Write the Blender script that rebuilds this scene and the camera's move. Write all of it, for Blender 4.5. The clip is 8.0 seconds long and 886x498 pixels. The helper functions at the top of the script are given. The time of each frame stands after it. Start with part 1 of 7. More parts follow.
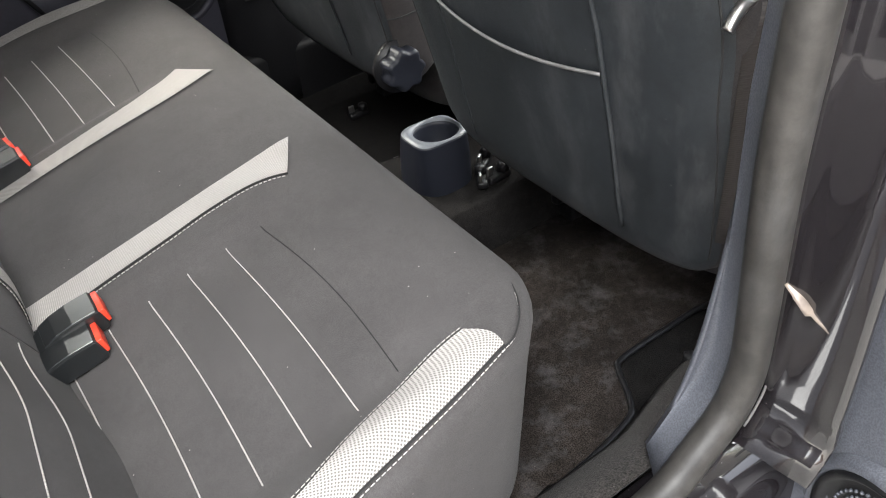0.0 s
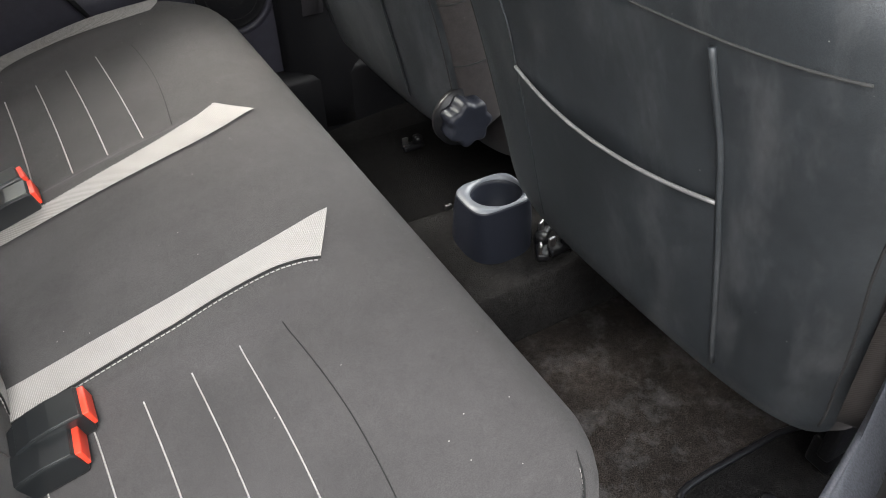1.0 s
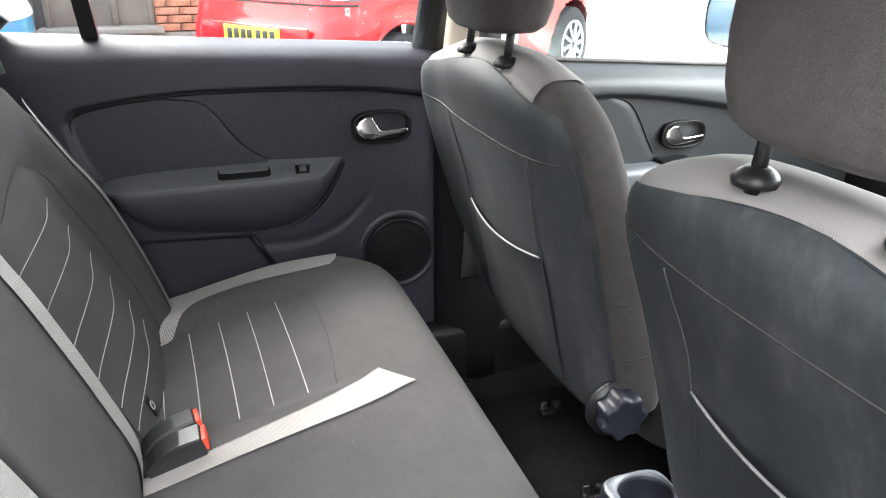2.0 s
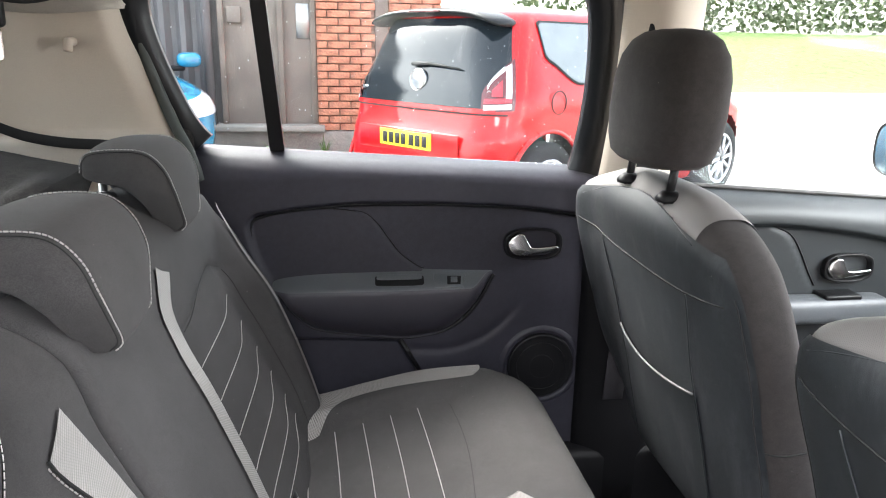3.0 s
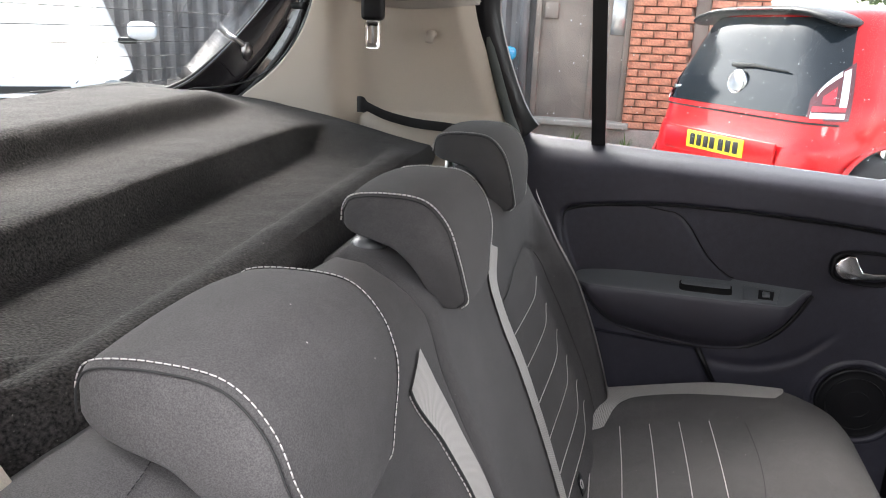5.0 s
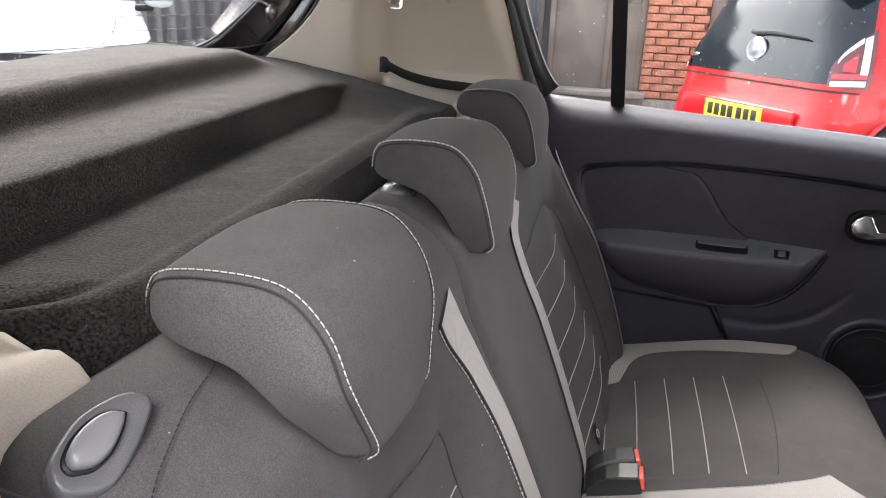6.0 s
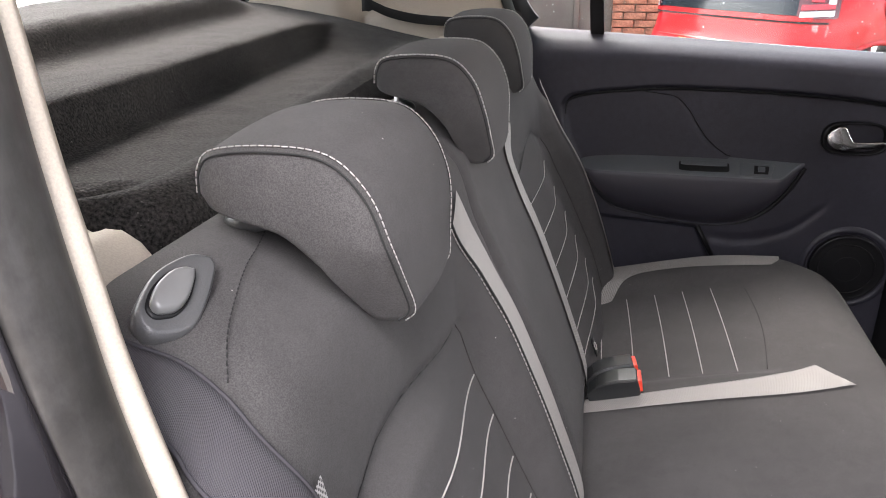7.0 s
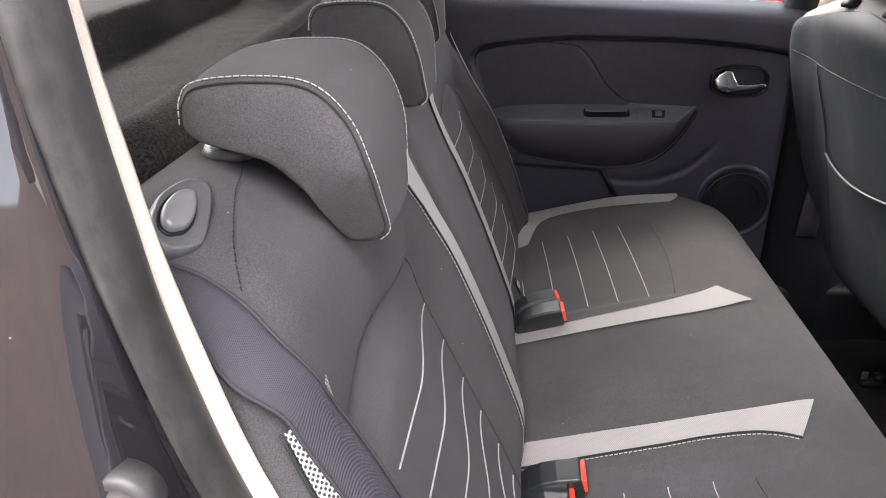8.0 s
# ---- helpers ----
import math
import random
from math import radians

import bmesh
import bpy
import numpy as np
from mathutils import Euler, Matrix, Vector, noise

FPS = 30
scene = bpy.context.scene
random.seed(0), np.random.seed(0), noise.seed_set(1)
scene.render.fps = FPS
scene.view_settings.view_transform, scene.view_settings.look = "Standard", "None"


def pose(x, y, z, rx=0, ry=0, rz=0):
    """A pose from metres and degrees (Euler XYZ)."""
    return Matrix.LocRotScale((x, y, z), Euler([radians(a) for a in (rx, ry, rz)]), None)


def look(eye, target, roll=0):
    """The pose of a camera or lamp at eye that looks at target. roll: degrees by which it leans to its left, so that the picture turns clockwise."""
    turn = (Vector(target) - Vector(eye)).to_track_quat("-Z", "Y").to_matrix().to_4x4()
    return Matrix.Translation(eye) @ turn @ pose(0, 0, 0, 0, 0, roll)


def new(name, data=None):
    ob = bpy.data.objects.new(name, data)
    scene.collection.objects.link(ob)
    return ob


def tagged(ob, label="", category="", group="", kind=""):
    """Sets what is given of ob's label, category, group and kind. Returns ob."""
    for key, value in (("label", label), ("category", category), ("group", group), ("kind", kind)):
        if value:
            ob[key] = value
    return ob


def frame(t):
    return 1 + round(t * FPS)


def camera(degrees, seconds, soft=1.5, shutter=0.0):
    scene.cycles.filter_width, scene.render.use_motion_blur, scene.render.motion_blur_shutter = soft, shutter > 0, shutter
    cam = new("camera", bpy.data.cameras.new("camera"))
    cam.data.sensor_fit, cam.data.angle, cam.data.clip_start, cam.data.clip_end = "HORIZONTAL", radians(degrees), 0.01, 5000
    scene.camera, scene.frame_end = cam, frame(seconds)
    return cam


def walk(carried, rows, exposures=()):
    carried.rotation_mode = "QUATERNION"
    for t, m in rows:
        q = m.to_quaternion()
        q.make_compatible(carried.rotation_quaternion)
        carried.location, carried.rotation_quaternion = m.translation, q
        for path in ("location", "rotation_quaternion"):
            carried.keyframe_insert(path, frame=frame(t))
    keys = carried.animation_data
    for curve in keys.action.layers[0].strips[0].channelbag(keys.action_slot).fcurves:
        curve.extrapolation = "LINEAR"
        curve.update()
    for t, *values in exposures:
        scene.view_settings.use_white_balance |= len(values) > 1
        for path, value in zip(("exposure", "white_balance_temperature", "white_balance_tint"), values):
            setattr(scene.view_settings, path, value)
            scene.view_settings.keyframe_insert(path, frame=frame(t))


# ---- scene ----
cam = camera(61.7, 8.0, soft=1.0)
PATH = [
    (0, (-0.302, -0.964, 1.12), (0.53, 0.345, -0.144), -4.9),
    (0.3, (-0.2478, -0.9019, 1.1189), (0.5313, 0.3296, -0.1004), -5.06),
    (0.5, (-0.218, -0.866, 1.12), (0.594, 0.425, -0.175), -4.1),
    (0.8, (-0.2081, -0.8208, 1.1197), (0.5054, 0.4422, -0.1075), -2.25),
    (1, (-0.208, -0.796, 1.129), (0.521, 0.561, -0.147), -1.8),
    (1.2, (-0.2125, -0.7798, 1.1528), (0.462, 0.5816, 0.0118), -1.94),
    (1.5, (-0.227, -0.76, 1.183), (0.457, 0.802, 0.138), -1.6),
    (1.7, (-0.2371, -0.75, 1.1982), (0.3876, 0.8062, 0.3051), -0.94),
    (2, (-0.254, -0.74, 1.22), (0.336, 1.006, 0.442), 0.2),
    (2.2, (-0.259, -0.739, 1.23), (0.278, 1.057, 0.532), 0.4),
    (3.3, (-0.309, -0.747, 1.27), (-0.158, 1.178, 0.749), 1.1),
    (3.5, (-0.317, -0.749, 1.271), (-0.25, 1.181, 0.753), 1.1),
    (3.8, (-0.3255, -0.7565, 1.2698), (-0.3755, 1.0795, 0.7833), 1.42),
    (4, (-0.329, -0.763, 1.269), (-0.479, 1.163, 0.751), 2.1),
    (4.2, (-0.3341, -0.7674, 1.268), (-0.5664, 1.051, 0.7685), 2.14),
    (4.5, (-0.339, -0.774, 1.259), (-0.712, 1.115, 0.718), 1.7),
    (4.7, (-0.341, -0.779, 1.265), (-0.773, 1.095, 0.715), 1.7),
    (5.8, (-0.354, -0.815, 1.251), (-0.845, 1.022, 0.63), 2.5),
    (6, (-0.348, -0.827, 1.246), (-0.842, 1.003, 0.607), 2.3),
    (6.2, (-0.3474, -0.834, 1.2399), (-0.8096, 0.8983, 0.6108), 2.31),
    (6.5, (-0.347, -0.842, 1.24), (-0.814, 0.975, 0.545), 2.5),
    (6.8, (-0.3437, -0.8683, 1.2281), (-0.7753, 0.8537, 0.5511), 0.76),
    (7, (-0.36, -0.889, 1.206), (-0.792, 0.92, 0.47), -0.5),
    (7.2, (-0.3757, -0.9039, 1.1987), (-0.7374, 0.8173, 0.48), -0.65),
    (7.5, (-0.387, -0.931, 1.186), (-0.682, 0.886, 0.404), -0.8),
    (7.7, (-0.3929, -0.9408, 1.1846), (-0.621, 0.7844, 0.4219), -0.53),
    (8, (-0.399, -0.949, 1.193), (-0.559, 0.868, 0.373), -0.5),
]
walk(cam, [(t, look(eye, target, roll)) for t, eye, target, roll in PATH],
     exposures=((0.0, 3.5, 6800, 10), (1.0, 3.58, 6750, 10), (1.5, 3.74, 6650, 10), (2.2, 4.1, 6550, 10), (3.3, 3.64, 6550, 12), (4.5, 3.48, 6550, 13), (6.0, 3.4, 6750, 16), (7.0, 3.38, 6750, 17), (8.0, 3.4, 6650, 17)))

# ---- world, sun, exposure ----
world = bpy.data.worlds.new("overcast_sky")
scene.world = world
world.use_nodes = True
wn = world.node_tree.nodes
wl = world.node_tree.links
sky = wn.new("ShaderNodeTexSky")
sky.sky_type = "NISHITA"
sky.sun_disc = False
sky.sun_elevation = radians(48)
sky.sun_rotation = radians(-40)
sky.air_density = 1.0
sky.dust_density = 4.0
bw = wn.new("ShaderNodeRGBToBW")
mixw = wn.new("ShaderNodeMix")
mixw.data_type = "RGBA"
mixw.inputs[0].default_value = 0.72
wl.new(sky.outputs[0], bw.inputs[0])
wl.new(sky.outputs[0], mixw.inputs[6])
wl.new(bw.outputs[0], mixw.inputs[7])
wl.new(mixw.outputs[2], wn["Background"].inputs[0])
wn["Background"].inputs[1].default_value = 0.15
sun = new("sun", bpy.data.lights.new("sun", "SUN"))
sun.data.energy = 0.45
sun.data.angle = radians(25)
sun.data.color = (1.0, 0.97, 0.93)
sun.matrix_world = look((-4.0, 4.6, 5.4), (0, 0, 0.6))
for nm, m, sx, sy, watts in (("windscreen_daylight", look((1.45, 0, 1.4), (0.3, 0, 0.75)), 1.2, 0.5, 4.0),
                             ("doorway_daylight", look((-0.5, -1.35, 1.9), (-0.1, -0.35, 0.5)), 0.9, 0.7, 6.2)):
    la = new(nm, bpy.data.lights.new(nm, "AREA"))
    la.data.shape, la.data.size, la.data.size_y, la.data.energy = "RECTANGLE", sx, sy, watts
    la.data.color = (0.97, 0.99, 1.0)
    la.matrix_world = m


# ---- materials ----
def ramp(nt, a, b, lo=0.35, hi=0.65):
    r = nt.nodes.new("ShaderNodeValToRGB")
    r.color_ramp.elements[0].position, r.color_ramp.elements[1].position = lo, hi
    r.color_ramp.elements[0].color, r.color_ramp.elements[1].color = (*a, 1), (*b, 1)
    return r


def material(name, col, rough=0.6, metal=0.0, vary=0.12, scale=6.0, grain=0.0, grain_scale=600.0, coat=0.0, spec=0.5,
             sheen=0.0, fleck=0.0, weave=0.0, weave_scale=900.0, mottle=0.0, lint=0.0, scuff=0.0, pile=0.0, blur=0.12):
    """A surface with broad stains, fine grain and relief in object space."""
    m = bpy.data.materials.new(name)
    m.use_nodes = True
    nt = m.node_tree
    b = nt.nodes["Principled BSDF"]
    b.inputs["Roughness"].default_value = rough
    b.inputs["Metallic"].default_value = metal
    b.inputs["Specular IOR Level"].default_value = spec
    b.inputs["Coat Weight"].default_value = coat
    b.inputs["Coat Roughness"].default_value = 0.04
    b.inputs["Sheen Weight"].default_value = sheen
    b.inputs["Sheen Roughness"].default_value = 0.6
    co = nt.nodes.new("ShaderNodeTexCoord")
    n1 = nt.nodes.new("ShaderNodeTexNoise")
    n1.inputs["Scale"].default_value = scale
    n1.inputs["Detail"].default_value = 5
    nt.links.new(co.outputs["Object"], n1.inputs["Vector"])
    dark = tuple(c * (1 - vary) for c in col)
    lite = tuple(min(1, c * (1 + vary)) for c in col)
    r1 = ramp(nt, dark, lite, 0.3, 0.7)
    nt.links.new(n1.outputs["Fac"], r1.inputs[0])
    out = r1.outputs[0]
    n2 = nt.nodes.new("ShaderNodeTexNoise")
    n2.inputs["Scale"].default_value = grain_scale
    n2.inputs["Detail"].default_value = 2
    nt.links.new(co.outputs["Object"], n2.inputs["Vector"])
    if grain:
        r2 = ramp(nt, (1 - grain,) * 3, (1 + 0.4 * grain,) * 3, 0.5 - blur, 0.5 + blur)
        nt.links.new(n2.outputs["Fac"], r2.inputs[0])
        mx = nt.nodes.new("ShaderNodeMix")
        mx.data_type, mx.blend_type = "RGBA", "MULTIPLY"
        mx.inputs[0].default_value = 1.0
        nt.links.new(out, mx.inputs[6])
        nt.links.new(r2.outputs[0], mx.inputs[7])
        out = mx.outputs[2]
    if fleck:
        n3 = nt.nodes.new("ShaderNodeTexNoise")
        n3.inputs["Scale"].default_value = 330
        n3.inputs["Detail"].default_value = 1
        nt.links.new(co.outputs["Object"], n3.inputs["Vector"])
        r3 = ramp(nt, (0, 0, 0), (1, 1, 1), 0.73, 0.78)
        nt.links.new(n3.outputs["Fac"], r3.inputs[0])
        sc = nt.nodes.new("ShaderNodeMath")
        sc.operation = "MULTIPLY"
        sc.inputs[1].default_value = fleck
        nt.links.new(r3.outputs[0], sc.inputs[0])
        mx = nt.nodes.new("ShaderNodeMix")
        mx.data_type = "RGBA"
        nt.links.new(sc.outputs[0], mx.inputs[0])
        nt.links.new(out, mx.inputs[6])
        mx.inputs[7].default_value = (0.32, 0.3, 0.28, 1)
        out = mx.outputs[2]
    if mottle:
        n4 = nt.nodes.new("ShaderNodeTexNoise")
        n4.inputs["Scale"].default_value = 70
        n4.inputs["Detail"].default_value = 4
        n4.inputs["Roughness"].default_value = 0.7
        nt.links.new(co.outputs["Object"], n4.inputs["Vector"])
        r4 = ramp(nt, (1 - mottle,) * 3, (1 + mottle,) * 3, 0.35, 0.65)
        nt.links.new(n4.outputs["Fac"], r4.inputs[0])
        mx = nt.nodes.new("ShaderNodeMix")
        mx.data_type, mx.blend_type = "RGBA", "MULTIPLY"
        mx.inputs[0].default_value = 1.0
        nt.links.new(out, mx.inputs[6])
        nt.links.new(r4.outputs[0], mx.inputs[7])
        out = mx.outputs[2]
    if scuff:
        mp = nt.nodes.new("ShaderNodeMapping")
        mp.inputs["Scale"].default_value = (9, 9, 2.2)
        mp.inputs["Rotation"].default_value = (0.5, 0.2, 0.4)
        nt.links.new(co.outputs["Object"], mp.inputs["Vector"])
        n5 = nt.nodes.new("ShaderNodeTexNoise")
        n5.inputs["Scale"].default_value = 2.2
        n5.inputs["Detail"].default_value = 8
        n5.inputs["Roughness"].default_value = 0.72
        nt.links.new(mp.outputs[0], n5.inputs["Vector"])
        r5 = ramp(nt, (0, 0, 0), (scuff,) * 3, 0.5, 0.72)
        nt.links.new(n5.outputs["Fac"], r5.inputs[0])
        mx = nt.nodes.new("ShaderNodeMix")
        mx.data_type = "RGBA"
        nt.links.new(r5.outputs[0], mx.inputs[0])
        nt.links.new(out, mx.inputs[6])
        mx.inputs[7].default_value = (0.16, 0.16, 0.165, 1)
        out = mx.outputs[2]
    if lint:
        v = nt.nodes.new("ShaderNodeTexVoronoi")
        v.inputs["Scale"].default_value = 42
        nt.links.new(co.outputs["Object"], v.inputs["Vector"])
        r6 = ramp(nt, (lint,) * 3, (0, 0, 0), 0.022, 0.034)
        nt.links.new(v.outputs["Distance"], r6.inputs[0])
        mx = nt.nodes.new("ShaderNodeMix")
        mx.data_type = "RGBA"
        nt.links.new(r6.outputs[0], mx.inputs[0])
        nt.links.new(out, mx.inputs[6])
        mx.inputs[7].default_value = (0.45, 0.43, 0.4, 1)
        out = mx.outputs[2]
    nt.links.new(out, b.inputs["Base Color"])
    rr = nt.nodes.new("ShaderNodeMapRange")
    rr.inputs[3].default_value = max(0.02, rough - 0.07)
    rr.inputs[4].default_value = min(1, rough + 0.07)
    nt.links.new(n1.outputs["Fac"], rr.inputs[0])
    nt.links.new(rr.outputs[0], b.inputs["Roughness"])
    h = n2.outputs["Fac"]
    strength = 0.25 if grain else 0.04
    if weave:
        w = nt.nodes.new("ShaderNodeTexWave")
        w.inputs["Scale"].default_value = weave_scale / 20
        w.inputs["Distortion"].default_value = 0.3
        w.bands_direction = "DIAGONAL"
        nt.links.new(co.outputs["Object"], w.inputs["Vector"])
        h = w.outputs["Fac"]
        strength = weave
    bp = nt.nodes.new("ShaderNodeBump")
    bp.inputs["Strength"].default_value = strength
    bp.inputs["Distance"].default_value = 0.001
    if pile:
        bp.inputs["Strength"].default_value, bp.inputs["Distance"].default_value = pile, 0.003
    nt.links.new(h, bp.inputs["Height"])
    if metal < 0.5 and not coat:
        nt.links.new(bp.outputs[0], b.inputs["Normal"])
    return m


def net_material(name, light, dark, cell=0.0046, hole=0.27):
    """A spacer net: light threads round small dark holes."""
    m = material(name, light, 0.75, grain=0.1, grain_scale=900)
    nt = m.node_tree
    b = nt.nodes["Principled BSDF"]
    co = nt.nodes["Texture Coordinate"]
    v = nt.nodes.new("ShaderNodeTexVoronoi")
    v.inputs["Scale"].default_value = 1 / cell
    v.inputs["Randomness"].default_value = 0.12
    mp = nt.nodes.new("ShaderNodeMapping")
    mp.inputs["Rotation"].default_value = (0, 0, 0.785)
    nt.links.new(co.outputs["UV"], mp.inputs["Vector"])
    nt.links.new(mp.outputs[0], v.inputs["Vector"])
    r = ramp(nt, dark, light, hole - 0.07, hole + 0.07)
    nt.links.new(v.outputs["Distance"], r.inputs[0])
    nt.links.new(r.outputs[0], b.inputs["Base Color"])
    bp = nt.nodes["Bump"]
    bp.inputs["Strength"].default_value = 0.5
    nt.links.new(r.outputs[0], bp.inputs["Height"])
    return m


def ribbed_material(name, light, dark, period, turn, cross=0.0):
    """A woven band: raised cords at an angle to the band, with a finer cross weave."""
    m = material(name, light, 0.8, grain=0.12, grain_scale=900, spec=0.25)
    nt = m.node_tree
    b = nt.nodes["Principled BSDF"]
    co = nt.nodes["Texture Coordinate"]
    mp = nt.nodes.new("ShaderNodeMapping")
    mp.inputs["Rotation"].default_value = (0, 0, turn)
    nt.links.new(co.outputs["UV"], mp.inputs["Vector"])
    w = nt.nodes.new("ShaderNodeTexWave")
    w.inputs["Scale"].default_value = math.pi / 10 / period
    w.inputs["Distortion"].default_value = 0.2
    nt.links.new(mp.outputs[0], w.inputs["Vector"])
    r = ramp(nt, dark, light, 0.1, 0.55)
    nt.links.new(w.outputs["Fac"], r.inputs[0])
    out = r.outputs[0]
    if cross:
        w2 = nt.nodes.new("ShaderNodeTexWave")
        w2.bands_direction = "Y"
        w2.inputs["Scale"].default_value = math.pi / 10 / (period * 0.8)
        w2.inputs["Distortion"].default_value = 1.0
        nt.links.new(mp.outputs[0], w2.inputs["Vector"])
        r2 = ramp(nt, (1 - cross,) * 3, (1, 1, 1), 0.0, 0.4)
        nt.links.new(w2.outputs["Fac"], r2.inputs[0])
        mx = nt.nodes.new("ShaderNodeMix")
        mx.data_type, mx.blend_type = "RGBA", "MULTIPLY"
        mx.inputs[0].default_value = 1.0
        nt.links.new(out, mx.inputs[6])
        nt.links.new(r2.outputs[0], mx.inputs[7])
        out = mx.outputs[2]
    nt.links.new(out, b.inputs["Base Color"])
    bp = nt.nodes["Bump"]
    bp.inputs["Strength"].default_value = 0.5
    nt.links.new(w.outputs["Fac"], bp.inputs["Height"])
    return m


def glass_material(name, tint=(0.93, 0.96, 0.95)):
    m = bpy.data.materials.new(name)
    m.use_nodes = True
    nt = m.node_tree
    nt.nodes.remove(nt.nodes["Principled BSDF"])
    tr = nt.nodes.new("ShaderNodeBsdfTransparent")
    tr.inputs[0].default_value = (*tint, 1)
    gl = nt.nodes.new("ShaderNodeBsdfGlossy")
    gl.inputs["Roughness"].default_value = 0.02
    lw = nt.nodes.new("ShaderNodeLayerWeight")
    pw = nt.nodes.new("ShaderNodeMath")
    pw.operation = "POWER"
    pw.inputs[1].default_value = 5.0
    nt.links.new(lw.outputs["Facing"], pw.inputs[0])
    fr = nt.nodes.new("ShaderNodeMath")
    fr.operation = "MULTIPLY_ADD"
    fr.inputs[1].default_value, fr.inputs[2].default_value = 0.9, 0.03
    nt.links.new(pw.outputs[0], fr.inputs[0])
    ms = nt.nodes.new("ShaderNodeMixShader")
    nt.links.new(fr.outputs[0], ms.inputs[0])
    nt.links.new(tr.outputs[0], ms.inputs[1])
    nt.links.new(gl.outputs[0], ms.inputs[2])
    nt.links.new(ms.outputs[0], nt.nodes["Material Output"].inputs[0])
    return m


M = {}
M["seat"] = material("charcoal_seat_cloth", (0.064, 0.0608, 0.0605), 0.95, vary=0.14, scale=9, grain=0.34, grain_scale=1150, blur=0.16, sheen=0.04, spec=0.2, mottle=0.05, lint=0.6)
M["front_cloth"] = material("dark_front_seat_cloth", (0.033, 0.029, 0.0285), 0.9, vary=0.15, scale=5, grain=0.28, grain_scale=900, sheen=0.04, spec=0.25, mottle=0.14, lint=0.3)
M["vinyl"] = material("grey_black_vinyl", (0.0188, 0.0218, 0.0248), 0.52, spec=0.35, vary=0.25, scale=7, grain=0.2, grain_scale=1100, mottle=0.12, scuff=0.2, lint=0.3)
M["net"] = ribbed_material("silver_grey_ribbed_net", (0.375, 0.358, 0.342), (0.285, 0.272, 0.26), 0.0027, 0.34, 0.1)
M["net_side"] = net_material("pale_dotted_spacer_net", (0.36, 0.345, 0.33), (0.13, 0.12, 0.113), 0.003, 0.32)
M["net_big"] = net_material("white_open_spacer_net", (0.42, 0.41, 0.4), (0.02, 0.02, 0.02), 0.0033, 0.34)
M["top_cloth"] = net_material("pale_ribbed_cloth", (0.17, 0.16, 0.155), (0.125, 0.117, 0.114), 0.0017)
M["thread"] = material("pale_grey_thread", (0.4, 0.38, 0.365), 0.8)
M["thread_dark"] = material("black_thread", (0.015, 0.015, 0.015), 0.9)
M["piping"] = material("grey_piping", (0.11, 0.108, 0.108), 0.5)
M["door"] = material("black_brown_door_plastic", (0.0305, 0.0298, 0.0405), 0.46, spec=0.4, vary=0.15, scale=5, grain=0.15, grain_scale=900, mottle=0.1)
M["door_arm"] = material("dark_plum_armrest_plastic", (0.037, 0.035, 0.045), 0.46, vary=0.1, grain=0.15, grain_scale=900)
# paler than door_arm: the light on the armrest's top is put into the colour
M["arm"] = material("slate_armrest_plastic_lit", (0.095, 0.104, 0.112), 0.42, vary=0.1, grain=0.15, grain_scale=900)
M["front_door"] = material("slate_front_door_plastic", (0.026, 0.0305, 0.0325), 0.45, vary=0.1, grain=0.15, grain_scale=900)
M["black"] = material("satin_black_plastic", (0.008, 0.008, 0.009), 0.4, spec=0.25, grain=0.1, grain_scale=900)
M["buckle"] = material("black_buckle_plastic", (0.012, 0.0135, 0.0145), 0.32, spec=0.9, scale=20)
M["red_btn"] = material("red_button_plastic", (0.75, 0.06, 0.03), 0.4)
M["frame_black"] = material("satin_black_frame_paint", (0.006, 0.007, 0.009), 0.35, spec=0.3, grain=0.0)
M["seal_grey"] = material("grey_green_rubber", (0.055, 0.065, 0.06), 0.6, vary=0.15, scale=30)
M["rubber"] = material("black_door_rubber", (0.03, 0.028, 0.026), 0.5, vary=0.3, scale=40, mottle=0.25, scuff=0.2)
M["beige"] = material("beige_pillar_plastic", (0.52, 0.46, 0.385), 0.7, spec=0.25, vary=0.04, scale=4, grain=0.08, grain_scale=800)
M["headliner"] = material("pale_beige_headliner", (0.47, 0.435, 0.385), 0.95, vary=0.05, grain=0.15, grain_scale=700)
M["felt"] = material("charcoal_needle_felt", (0.0355, 0.0322, 0.0302), 0.98, vary=0.25, scale=9, pile=0.6, grain=0.9, grain_scale=420, blur=0.2, fleck=0.3, sheen=0.05, spec=0.15, mottle=0.16)
M["carpet"] = material("black_floor_carpet", (0.0115, 0.0108, 0.0105), 0.98, spec=0.08, vary=0.3, scale=10, pile=0.6, grain=0.6, grain_scale=500, fleck=0.08, mottle=0.3)
M["mat"] = material("worn_brown_black_mat", (0.022, 0.018, 0.016), 0.98, spec=0.08, vary=0.4, scale=11, pile=0.5, grain=0.6, grain_scale=520, fleck=0.15, mottle=0.3, scuff=0.25)
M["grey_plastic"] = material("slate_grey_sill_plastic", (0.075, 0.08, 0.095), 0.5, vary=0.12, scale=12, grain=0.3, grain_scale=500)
M["cup"] = material("blue_black_cup_plastic", (0.011, 0.0125, 0.018), 0.45, spec=0.25, vary=0.1, grain=0.1, grain_scale=900)
M["cup_rim"] = material("light_grey_rim_plastic", (0.09, 0.098, 0.11), 0.42, vary=0.15, scale=30)
M["paint"] = material("dark_metallic_paint", (0.012, 0.0105, 0.012), 0.35, metal=0.0, vary=0.1, coat=1.0, spec=0.1, lint=0.4)
